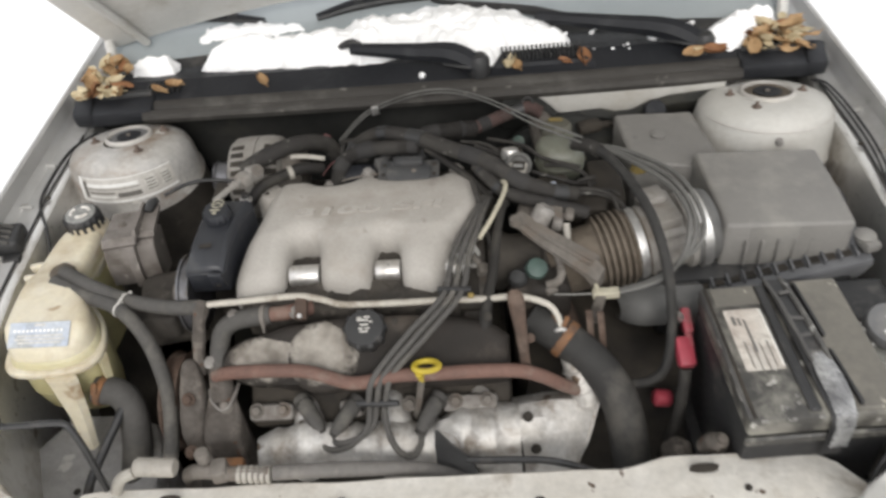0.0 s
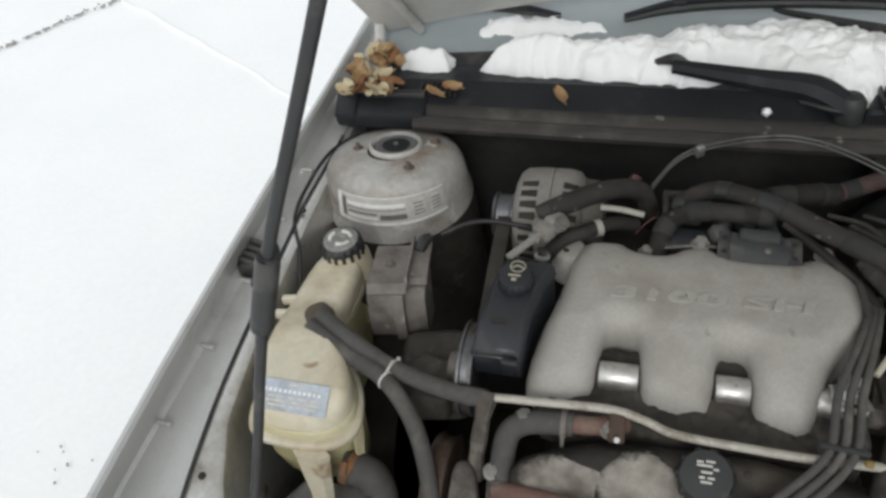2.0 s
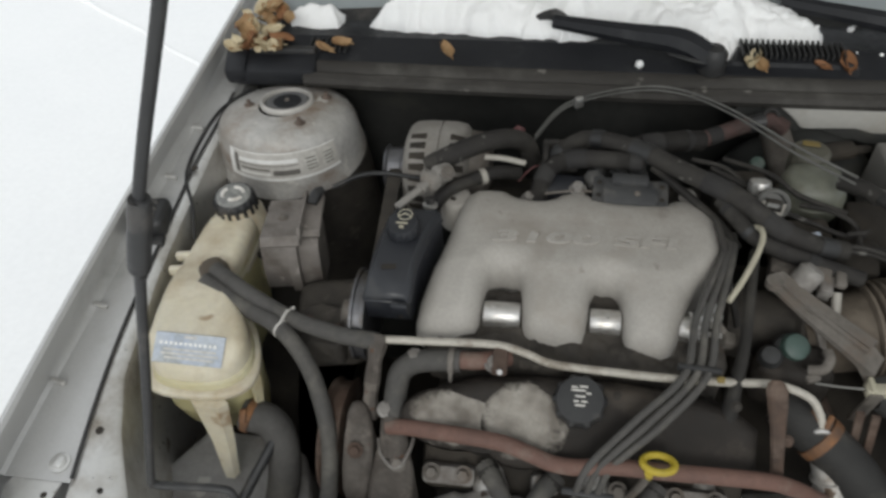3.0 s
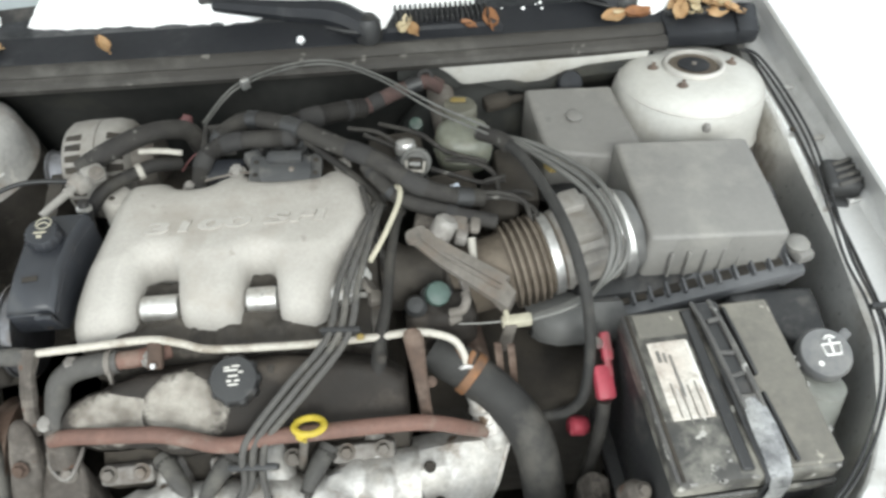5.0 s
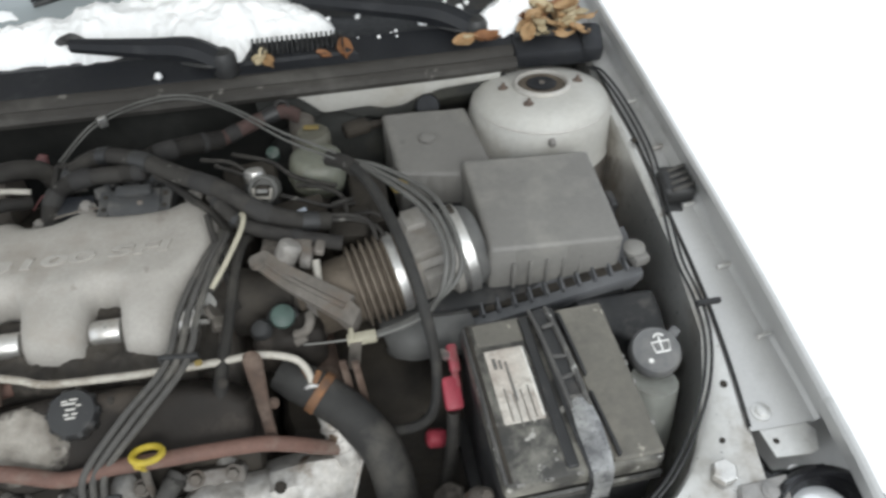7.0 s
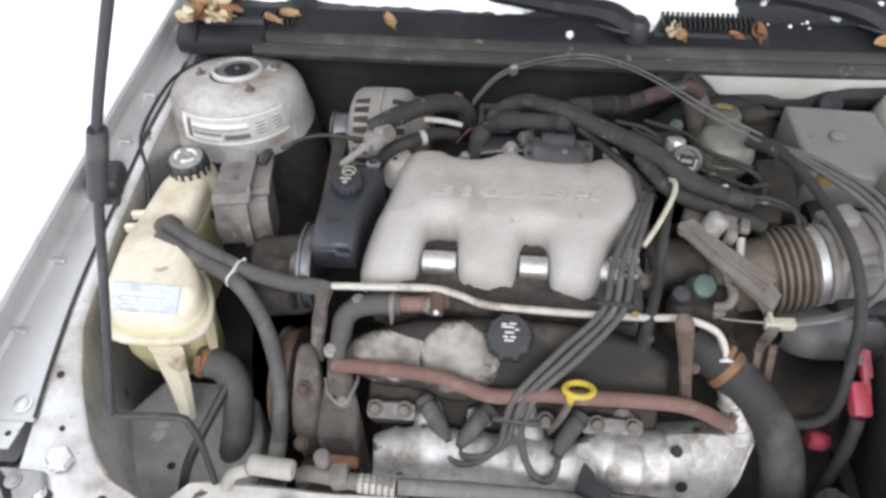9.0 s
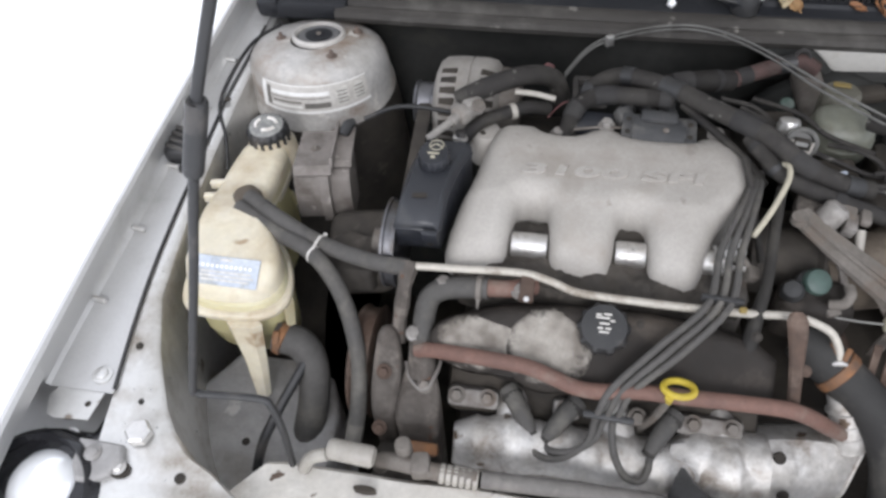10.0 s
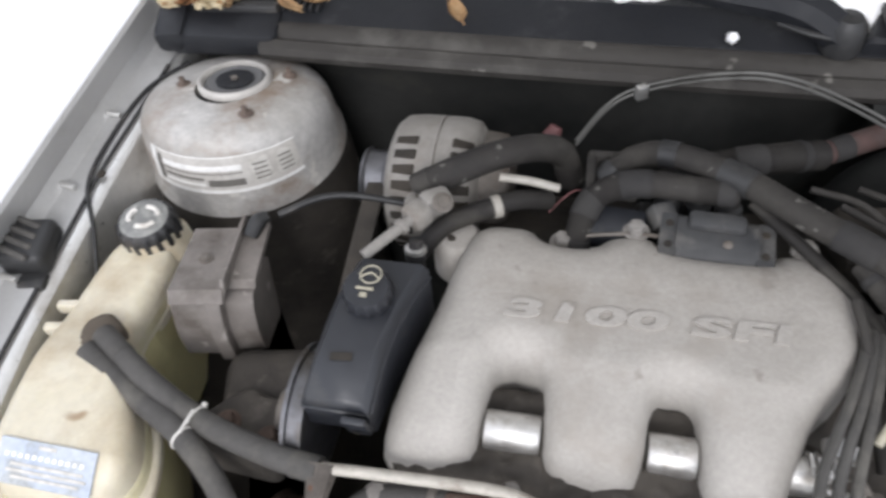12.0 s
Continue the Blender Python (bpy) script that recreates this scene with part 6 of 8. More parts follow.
single("sensor_plug", Shape().box((-0.087, 0.978, 0.922), (0.020, 0.020, 0.016), (20, 10, 30), 0.003), module_grey, "small black sensor plug", "connector")
fb = stand("frame_bracket", (-0.13, 1.015, 0.90), "grey square frame bracket behind the engine", "bracket")
for c, z_ in (((-0.148, 1.013, 0.928), (0.008, 0.046, 0.012)), ((-0.112, 1.015, 0.928), (0.008, 0.046, 0.012)), ((-0.130, 1.034, 0.928), (0.044, 0.008, 0.012)), ((-0.130, 0.995, 0.924), (0.044, 0.008, 0.010))):
    part("side", Shape().box(c, z_, (0, 0, 2), 0.003), conduit_mat, fb)
part("stem", Shape().box((-0.142, 1.02, 0.895), (0.012, 0.02, 0.06), (0, 0, 0), 0.003), conduit_mat, fb)
hose("bare_wire", [(-0.150, 0.955, 0.914), (-0.130, 0.957, 0.917), (-0.106, 0.958, 0.920), (-0.082, 0.956, 0.922)], 0.0018, dusty_cast, "thin grey wire stay behind the plenum", "wire", 6)
hose("red_wire", [(-0.180, 0.985, 0.905), (-0.170, 0.992, 0.915), (-0.160, 0.999, 0.920), (-0.152, 1.004, 0.915)], 0.0008, faded_red, "thin red wire beside the conduit", "wire", 6)
conduit("wiring_conduit", [(-0.140, 1.005, 0.915), (-0.125, 1.020, 0.932), (-0.092, 1.030, 0.942), (-0.039, 1.002, 0.952), (0.017, 0.957, 0.957), (0.069, 0.920, 0.957), (0.106, 0.895, 0.942), (0.150, 0.887, 0.925), (0.187, 0.891, 0.913)], 0.0114, conduit_mat, "thick dusty wiring conduit arching over the engine", "conduit", 14)
conduit("wiring_conduit", [(-0.155, 0.952, 0.890), (-0.153, 0.962, 0.912), (-0.143, 0.985, 0.928), (-0.113, 0.997, 0.937), (-0.06, 0.994, 0.940), (-0.03, 0.99, 0.943)], 0.0114, conduit_mat, "thick dusty wiring conduit behind the plenum", "conduit", 14)
conduit("wiring_conduit", [(0.052, 0.930, 0.945), (0.068, 0.905, 0.940), (0.091, 0.884, 0.930), (0.141, 0.867, 0.920), (0.199, 0.856, 0.908)], 0.0095, conduit_mat, "dusty wiring conduit branch", "conduit")
conduit("wiring_harness", [(-0.09, 1.040, 0.89), (-0.055, 1.045, 0.912), (-0.021, 1.048, 0.922), (0.018, 1.066, 0.915), (0.051, 1.085, 0.903)], 0.0135, rubber, "thick taped wiring harness along the firewall", "harness", 16)
conduit("wiring_harness", [(0.048, 1.084, 0.903), (0.075, 1.098, 0.905), (0.105, 1.112, 0.908), (0.138, 1.118, 0.914), (0.160, 1.115, 0.905)], 0.0108, worn_jacket, "worn reddish-brown harness jacket near the firewall", "harness", 14)
single("harness_loop", Shape().tube([(0.138 + 0.009 * math.cos(a), 1.117 + 0.004 * math.sin(a), 0.921 + 0.010 * math.sin(a)) for a in np.linspace(0, 2 * math.pi, 17)], 0.0026, 8, 1), tape_mat, "dark plastic loop clip on the harness", "clip")
hose("thin_hose", [(-0.02, 0.985, 0.94), (0.01, 0.955, 0.935), (0.05, 0.915, 0.925), (0.07, 0.88, 0.92)], 0.005, rubber, "thin black vacuum hose", "hose", 8)
for dz in (0.0, 0.006):
    hose("brake_line", [(-0.165, 1.08, 0.895 + dz), (-0.140, 1.125, 0.902 + dz), (-0.110, 1.138, 0.916 + dz), (-0.047, 1.134, 0.940 + dz), (0.013, 1.128, 0.946 + dz), (0.074, 1.082, 0.952 + dz), (0.142, 1.009 + dz, 0.952 + dz), (0.205, 0.966 + dz, 0.945 + dz)], 0.0016, cable_dim, "thin grey line arching before the firewall", "cable", 6, 6, "twin lines")
single("line_clip", Shape().box((-0.109, 1.136, 0.918), (0.012, 0.008, 0.016), (0, 0, 30), 0.002), bright, "small bright clip on the twin lines", "clip")
hose("cream_wire", [(0.082, 0.900, 0.935), (0.089, 0.884, 0.947), (0.086, 0.862, 0.946), (0.068, 0.825, 0.936), (0.050, 0.797, 0.926)], 0.0032, cream_wire, "cream-coloured plastic sleeve over a wire", "wire", 8)
hose("purge_hose", [(0.090, 0.88, 0.915), (0.083, 0.858, 0.926), (0.074, 0.813, 0.923), (0.065, 0.755, 0.908), (0.054, 0.712, 0.888), (0.047, 0.678, 0.856)], [0.006, 0.006, 0.006, 0.006, 0.0075, 0.010], rubber, "slate-grey purge hose ending in a boot", "hose")
hose("loose_wire", [(0.045, 0.90, 0.94), (0.052, 0.87, 0.93), (0.062, 0.83, 0.90), (0.07, 0.80, 0.88)], 0.004, conduit_mat, "dusty thin wires beside the plenum", "wire", 8)

# ---- right-hand side: intake, battery, reservoirs ----
eg = stand("egr_valve", (0.105, 0.93, 0.88), "silver EGR valve with grey connector", "valve")
part("base", Shape().lathe([(0.024, 0.0), (0.025, 0.010), (0.019, 0.016), (0.018, 0.040), (0.016, 0.046), (0.0, 0.047)], pose(0.104, 0.945, 0.886, -8, 0, 0), 26), black_plastic, eg)
part("cap", Shape().lathe([(0.0125, -0.006), (0.0135, 0.002), (0.0115, 0.008), (0.004, 0.010), (0.0, 0.010)], pose(0.101, 0.966, 0.934, -20, 0, 0), 26), alu, eg, "dull silver cap")
CN = pose(0.111, 0.936, 0.936, 52, 0, -10)
plug = part("connector", Shape().lathe([(0.0165, -0.03), (0.0165, -0.006), (0.0185, -0.004), (0.0185, 0.002), (0.016, 0.004), (0.0135, 0.003), (0.0125, -0.006), (0.0, -0.006)], CN, 28), cable_dim, eg, "grey round connector")
part("pin_block", placed(Shape().box((0, 0, -0.001), (0.016, 0.012, 0.010), (0, 0, 0), 0.002), CN), dark_bay, plug)
part("connector_lock", placed(Shape().tube([(-0.011, 0.003, 0.005), (-0.010, -0.009, 0.005), (0.010, -0.009, 0.005), (0.011, 0.003, 0.005)], 0.0024, 8, 1), CN), white_plastic, plug, "off-white locking clip")
part("terminal", placed(Shape().box((0, -0.001, 0.004), (0.014, 0.005, 0.004), (0, 0, 0), 0.001, 1), CN), cap_dust, plug)
bt = stand("brake_reservoir", (0.18, 1.01, 0.84), "pale translucent brake fluid bottle", "reservoir")
rows = []
for z, hx, hy in ((0.862, 0.022, 0.016), (0.868, 0.032, 0.026), (0.885, 0.037, 0.032), (0.900, 0.037, 0.033), (0.912, 0.034, 0.030), (0.919, 0.026, 0.022), (0.921, 0.012, 0.010)):
    rows.append([(0.177 + math.copysign(abs(math.cos(a)) ** 0.7, math.cos(a)) * hx, 1.008 + 0.1 * (z - 0.9) + math.copysign(abs(math.sin(a)) ** 0.7, math.sin(a)) * hy, z) for a in np.linspace(0, 2 * math.pi, 29)[:-1]])
part("bottle", Shape().loft(rows, closed=True, caps=True), bottle_mat, bt, angle=70)
part("seam", Shape().tube([(0.177 + 0.0378 * math.cos(a), 1.006 + 0.0335 * math.sin(a), 0.892) for a in np.linspace(math.pi, 2 * math.pi, 13)], 0.0014, 6, 2), bottle_mat, bt)
neck = part("neck", Shape().lathe([(0.022, 0.0), (0.0225, 0.02), (0.0225, 0.030), (0.020, 0.034), (0.0, 0.036)], pose(0.177, 1.050, 0.890, -6, 0, 0), 48, knurl=(18, 0.0012)), cap_olive, bt, "dusty olive filler cap")
part("cap_label", Shape().box((0.176, 1.058, 0.9275), (0.020, 0.009, 0.002), (-6, 0, -8), 0.0006, 1), dull_yellow, neck, "yellow warning label")
part("master_cylinder", Shape().tube([(0.17, 0.99, 0.86), (0.165, 1.06, 0.865), (0.16, 1.15, 0.87)], 0.02, 14, 4), dusty_cast, bt)
single("brake_booster", Shape().lathe([(0.0, 0.0), (0.06, 0.004), (0.10, 0.015), (0.115, 0.03), (0.115, 0.05), (0.105, 0.06)], pose(0.20, 1.10, 0.765, -90, 0, 0), 40), firewall_mat, "black round brake booster on the firewall", "brake booster", angle=50)
single("green_cap", Shape().lathe([(0.009, 0), (0.009, 0.012), (0.006, 0.014), (0, 0.014)], pose(0.119, 1.058, 0.886, 25, 0, 0), 16), green_plastic, "small green plastic cap", "cap")
hb = Shape().box((0.238, 1.115, 0.872), (0.040, 0.024, 0.018), (0, 0, 15), 0.006)
hb.tube([(0.250, 1.12, 0.868), (0.266, 1.124, 0.868), (0.280, 1.132, 0.862)], 0.006, 10, 4)
single("hose_junction", hb, dark_bay, "black hose junction at the firewall", "hose")
single("grommet", Shape().lathe([(0.016, 0), (0.019, 0.006), (0.016, 0.014), (0.0, 0.018)], pose(0.347, 1.140, 0.876, 50, 0, 0), 22), cowl_black, "black rubber grommet on the panel", "grommet")

# throttle bracket and thermostat
brk = Shape()
brk.loft([[(0.092, 0.828, 0.926), (0.106, 0.836, 0.926), (0.106, 0.836, 0.921), (0.092, 0.828, 0.921)], [(0.126, 0.796, 0.914), (0.137, 0.811, 0.916), (0.137, 0.811, 0.909), (0.126, 0.796, 0.909)],
          [(0.182, 0.762, 0.888), (0.200, 0.780, 0.892), (0.200, 0.780, 0.882), (0.182, 0.762, 0.880)], [(0.198, 0.752, 0.880), (0.210, 0.771, 0.884), (0.210, 0.771, 0.862), (0.198, 0.752, 0.858)]], closed=True, caps=True)
brk.loft([[(0.098, 0.833, 0.930), (0.101, 0.8345, 0.930), (0.101, 0.8345, 0.924), (0.098, 0.833, 0.924)], [(0.131, 0.803, 0.919), (0.134, 0.806, 0.919), (0.134, 0.806, 0.912), (0.131, 0.803, 0.912)], [(0.190, 0.770, 0.894), (0.193, 0.773, 0.894), (0.193, 0.773, 0.885), (0.190, 0.770, 0.885)]], closed=True, caps=True)
brk.lathe([(0.009, 0), (0.009, 0.008), (0, 0.009)], pose(0.100, 0.828, 0.921), 16)
brk.loft([[(0.096, 0.836, 0.929), (0.110, 0.842, 0.929), (0.110, 0.842, 0.924), (0.096, 0.836, 0.924)], [(0.134, 0.808, 0.9175), (0.142, 0.818, 0.9175), (0.142, 0.818, 0.912), (0.134, 0.808, 0.912)], [(0.194, 0.776, 0.893), (0.205, 0.786, 0.893), (0.205, 0.786, 0.884), (0.194, 0.776, 0.884)]], closed=True, caps=True)
single("cable_bracket", brk, dusty_cast, "grey stamped throttle cable bracket", "bracket")
ts = stand("thermostat_housing", (0.12, 0.77, 0.82), "black thermostat housing with green cap", "thermostat housing")
part("housing", Shape().relief(fillet([(0.082, 0.752), (0.100, 0.742), (0.150, 0.740), (0.166, 0.752), (0.164, 0.786), (0.128, 0.794), (0.090, 0.786)], 0.010), lambda x, y: 0.880 + 0.012 * noise.noise(Vector((x * 45, y * 45, 0))) - 0.3 * max(0.0, x - 0.135), 0.010, 0.825, 0.003), valve_mat, ts, angle=60)
part("sensor", Shape().lathe([(0.012, 0.0), (0.013, 0.010), (0.009, 0.016), (0.0, 0.017)], pose(0.098, 0.765, 0.876, 20, -10, 0), 18), black_plastic, ts)
part("collar", Shape().lathe([(0.020, 0.0), (0.020, 0.010), (0.017, 0.013)], pose(0.120, 0.778, 0.872, 30, 10, 0), 26), black_plastic, ts)
part("green_cap", Shape().lathe([(0.0142, 0), (0.0145, 0.012), (0.0130, 0.0165), (0.0085, 0.0185), (0.0, 0.019)], pose(0.120, 0.7785, 0.880, 30, 10, 0), 28), green_plastic, ts, "grey-green round cap")
part("nozzle", Shape().tube([(0.134, 0.752, 0.880), (0.146, 0.750, 0.886), (0.152, 0.757, 0.892), (0.152, 0.768, 0.892)], 0.0055, 12, 5), dusty_cast, ts, "grey cast nozzle")
part("nozzle_lug", Shape().box((0.138, 0.748, 0.874), (0.016, 0.012, 0.010), (15, 0, 20), 0.003), dusty_cast, ts)
cc = stand("cable_connector", (0.20, 0.74, 0.85), "cream cable end connector on its bracket", "connector")
part("body", Shape().box((0.207, 0.742, 0.868), (0.034, 0.012, 0.012), (0, 0, 3), 0.002), cream_wire, cc)
part("pin", Shape().box((0.196, 0.744, 0.868), (0.006, 0.018, 0.018), (0, 0, 3), 0.002), cream_wire, cc)
part("stay", Shape().box((0.196, 0.735, 0.846), (0.014, 0.004, 0.05), (0, 8, 0), 0.001), dusty_cast, cc)
hose("throttle_cable", [(0.115, 0.745, 0.872), (0.16, 0.742, 0.870), (0.195, 0.742, 0.869)], 0.0013, cable_grey, "thin bare steel throttle cable", "cable", 6)

# upper radiator hose
rh = stand("radiator_hose", (0.17, 0.69, 0.70), "thick black upper radiator hose with rusty clamp", "hose")
part("tube", Shape().tube([(0.110, 0.728, 0.846), (0.128, 0.716, 0.840), (0.151, 0.703, 0.830), (0.186, 0.676, 0.810), (0.213, 0.645, 0.780), (0.224, 0.61, 0.735), (0.228, 0.575, 0.67), (0.225, 0.56, 0.60)], [0.020, 0.023, 0.024, 0.0245, 0.0245, 0.0245, 0.0245, 0.0245], 20, 8), hose_black, rh, angle=60)
clamp = part("spring_clamp", ring(Shape(), (0.152, 0.703, 0.829), 0.0245, 0.0115, 0.0016, (0.75, -0.55, -0.35)), orange_rust, rh, "rusty orange spring clamp")
part("clamp_ear", Shape().box((0.140, 0.712, 0.856), (0.014, 0.010, 0.010), (20, 0, -30), 0.002), orange_rust, clamp)
part("clamp_ear", Shape().box((0.152, 0.706, 0.857), (0.006, 0.016, 0.008), (20, 0, -30), 0.002), orange_rust, clamp)
for x, y in ((0.178, 0.715), (0.192, 0.712)):
    single("metal_strip", Shape().loft([[(x, y, 0.865), (x + 0.008, y, 0.865), (x + 0.008, y + 0.003, 0.865), (x, y + 0.003, 0.865)], [(x + 0.008, y - 0.02, 0.78), (x + 0.016, y - 0.02, 0.78), (x + 0.016, y - 0.017, 0.78), (x + 0.008, y - 0.017, 0.78)]], closed=True, caps=True), rust, "thin rusty upright metal strip", "strip")

# air filter box
ab = stand("air_filter_box", (0.43, 0.88, 0.78), "dusty dark-grey plastic air filter box with lid", "air filter box")
LID = fillet([(0.366, 0.972), (0.536, 0.962), (0.534, 0.802), (0.370, 0.810)], 0.007)
part("lid", Shape().relief(LID, lambda x, y: 0.912 - 0.04 * max(0, 0.87 - y), 0.005, 0.835, 0.003), dusty_plastic, ab, "flat dusty lid", angle=55)
part("rear_lid", Shape().relief(fillet([(0.276, 1.114), (0.398, 1.108), (0.412, 0.975), (0.365, 0.965), (0.283, 0.982)], 0.006), lambda x, y: 0.893, 0.004, 0.80, 0.004), dusty_plastic, ab, "lower rear lid", angle=55)
part("lid_latch", Shape().lathe([(0.010, 0), (0.011, 0.004), (0.006, 0.005), (0.0, 0.005)], pose(0.333, 1.045, 0.893), 20), dusty_plastic, ab)
part("lid_button", Shape().lathe([(0.004, 0), (0.004, 0.006), (0, 0.006)], pose(0.545, 0.995, 0.865), 12), dusty_plastic, ab)
fl_ = Shape()
rows = []
for u in np.linspace(0, 1, 20):
    x, y, z = 0.325 + 0.235 * u, 0.772 + 0.018 * u, 0.818 + 0.042 * u
    rows.append([(x, y + 0.07, z + 0.004), (x, y + 0.012, z + 0.002), (x, y - 0.006, z - 0.001), (x, y - 0.008, z - 0.008), (x, y + 0.01, z - 0.05), (x, y + 0.02, z - 0.12)])
part("lower_case", fl_.loft(rows), flange_plastic, ab)
rows = []
for u in np.linspace(0, 1, 14):
    x, w = 0.226 + 0.112 * u, 0.35 + 0.65 * min(1.0, 4 * u) ** 0.5
    rows.append([(x, 0.822 - 0.02 * u, 0.812 + 0.012 * u), (x + 0.004, 0.790 - 0.012 * u, 0.808 + 0.018 * w + 0.010 * u), (x + 0.008, 0.784 - 0.020 * w, 0.805 + 0.013 * w + 0.008 * u), (x + 0.010, 0.784 - 0.030 * w, 0.802 + 0.006 * u), (x + 0.011, 0.784 - 0.032 * w, 0.790), (x + 0.010, 0.784 - 0.024 * w, 0.780), (x + 0.008, 0.790, 0.772)])
part("inlet_duct", Shape().loft(rows), duct_grey, ab, "dusty grey plastic inlet under the duct", angle=50)
part("rear_case", Shape().box((0.42, 0.92, 0.77), (0.26, 0.27, 0.14), (0, 0, 0), 0.02), black_plastic, ab)
for k in range(11):
    u = (k + 0.6) / 11.5
    x, y, z = 0.325 + 0.235 * u, 0.776 + 0.018 * u, 0.821 + 0.042 * u
    part("rib", Shape().box((x, y + 0.006, z + 0.004), (0.0035, 0.020, 0.008), (0, 0, 0), 0.001, 1), flange_plastic, ab)
    part("slot", Shape().box((x + 0.010, y + 0.009, z + 0.002), (0.013, 0.012, 0.004), (0, -10, 4), 0.001, 1), dark_bay, ab)
for k in range(7):
    x = 0.40 + 0.021 * k
    part("lid_rib", Shape().box((x, 0.8035 + 0.0025 * k * 0.2, 0.865), (0.004, 0.005, 0.04), (-4, 0, 0), 0.001, 1), dusty_plastic, ab)
part("corner_clip", Shape().box((0.557, 0.800, 0.872), (0.022, 0.024, 0.016), (0, 0, 15), 0.005), dusty_plastic, ab)
part("corner_clip", Shape().lathe([(0.012, 0), (0.014, 0.008), (0.008, 0.012), (0, 0.012)], pose(0.553, 0.808, 0.874), 16), dusty_plastic, ab)
part("side_clip", Shape().box((0.552, 0.90, 0.86), (0.012, 0.03, 0.04), (0, 10, 0), 0.004), black_plastic, ab)

# intake duct: bellows, clamps and air flow meter, from throttle body to lid
D0, D1 = Vector((0.160, 0.820, 0.850)), Vector((0.398, 0.862, 0.882))
DQ = (D1 - D0).to_track_quat("Z", "Y").to_matrix().to_4x4()
DM = Matrix.Translation(D0) @ DQ
du = stand("intake_duct", (0.27, 0.85, 0.80), "ribbed brown rubber intake duct with steel clamps", "air duct")
prof = [(0.041, -0.02), (0.043, 0.0), (0.044, 0.047)]
for k in range(5):
    u = 0.049 + 0.0090 * k
    prof += [(0.045, u), (0.053, u + 0.002), (0.053, u + 0.0052), (0.045, u + 0.0072)]
prof += [(0.048, 0.095), (0.048, 0.112)]
part("bellows", Shape().lathe(prof, DM, 44), bellows_mat, du, angle=30)
part("front_clamp", ring(Shape(), tuple(DM @ Vector((0, 0, -0.008))), 0.0430, 0.009, 0.002, DM.to_3x3() @ Vector((0, 0, 1)), 40), pale_cast, du, "steel worm clamp")
part("middle_clamp", ring(Shape(), tuple(DM @ Vector((0, 0, 0.103))), 0.0485, 0.012, 0.002, DM.to_3x3() @ Vector((0, 0, 1)), 40), bright, du, "bright steel clamp")
mfm = stand("air_flow_meter", (0.31, 0.85, 0.80), "grey cast air flow meter with connector", "sensor")
part("body", Shape().lathe([(0.048, 0.112), (0.050, 0.118), (0.046, 0.122), (0.046, 0.162), (0.053, 0.166), (0.053, 0.174)], DM, 40), housing_cast, mfm)
for c, sz in (((0.0, 0.046, 0.142), (0.062, 0.018, 0.038)), ((0.02, 0.056, 0.140), (0.03, 0.016, 0.026)), ((-0.045, 0.012, 0.145), (0.016, 0.04, 0.034)), ((0.047, 0.01, 0.141), (0.016, 0.05, 0.034))):
    q = Shape().box(c, sz, (0, 0, 0), 0.004)
    q.v = [tuple(DM @ Vector(v)) for v in q.v]
    part("sensor_block", q, housing_cast, mfm)
oc2 = Shape().lathe([(0.051, 0.174), (0.0525, 0.18), (0.0515, 0.200), (0.047, 0.209), (0.040, 0.212), (0.0, 0.212)], DM, 44)
part("outlet", oc2, duct_grey, ab, angle=50)
lc = Shape()
ring(lc, tuple(DM @ Vector((0, 0, 0.187))), 0.0545, 0.014, 0.0022, DM.to_3x3() @ Vector((0, 0, 1)), 44)
large = part("large_clamp", lc, bright, du, "wide bright steel clamp")
q = Shape().box((0.018, 0.0545, 0.187), (0.018, 0.006, 0.007), (0, 0, -18), 0.002)
q.v = [tuple(DM @ Vector(v)) for v in q.v]
part("clamp_slot", q, dark_bay, large)

# cables over the duct
hose("main_cable", [(0.195, 0.985, 0.935), (0.212, 0.965, 0.943), (0.236, 0.922, 0.948), (0.257, 0.848, 0.952), (0.270, 0.782, 0.945), (0.280, 0.738, 0.908), (0.288, 0.714, 0.840), (0.281, 0.685, 0.792), (0.262, 0.676, 0.770), (0.23, 0.675, 0.765)], 0.0066, hose_black, "black cable looping over the intake duct", "cable")
for k, o in enumerate((0.0, 0.007, 0.016)):
    hose("thin_cable", [(0.214, 0.970, 0.940), (0.255 + o * 0.4, 0.917 + o, 0.950), (0.296 + o, 0.849 + o, 0.958), (0.312 + o, 0.795, 0.952), (0.308 + o, 0.764, 0.928), (0.290, 0.751 + o * 0.3, 0.892), (0.262, 0.746 + o * 0.3, 0.876), (0.225, 0.742 + o * 0.2, 0.869)], 0.0034, cable_dim, "thin grey control cable over the duct", "cable", 8, 8, "control cables")
single("wire_joint", Shape().box((0.278, 0.925, 0.925), (0.02, 0.016, 0.014), (0, 20, 30), 0.004), dull_yellow, "dull yellow connector clip", "connector")
single("cable_sleeve", Shape().tube([(0.195, 0.985, 0.932), (0.215, 0.962, 0.942), (0.225, 0.945, 0.944)], 0.0098, 12, 4), conduit_mat, "grey rubber cable sleeve", "sleeve")
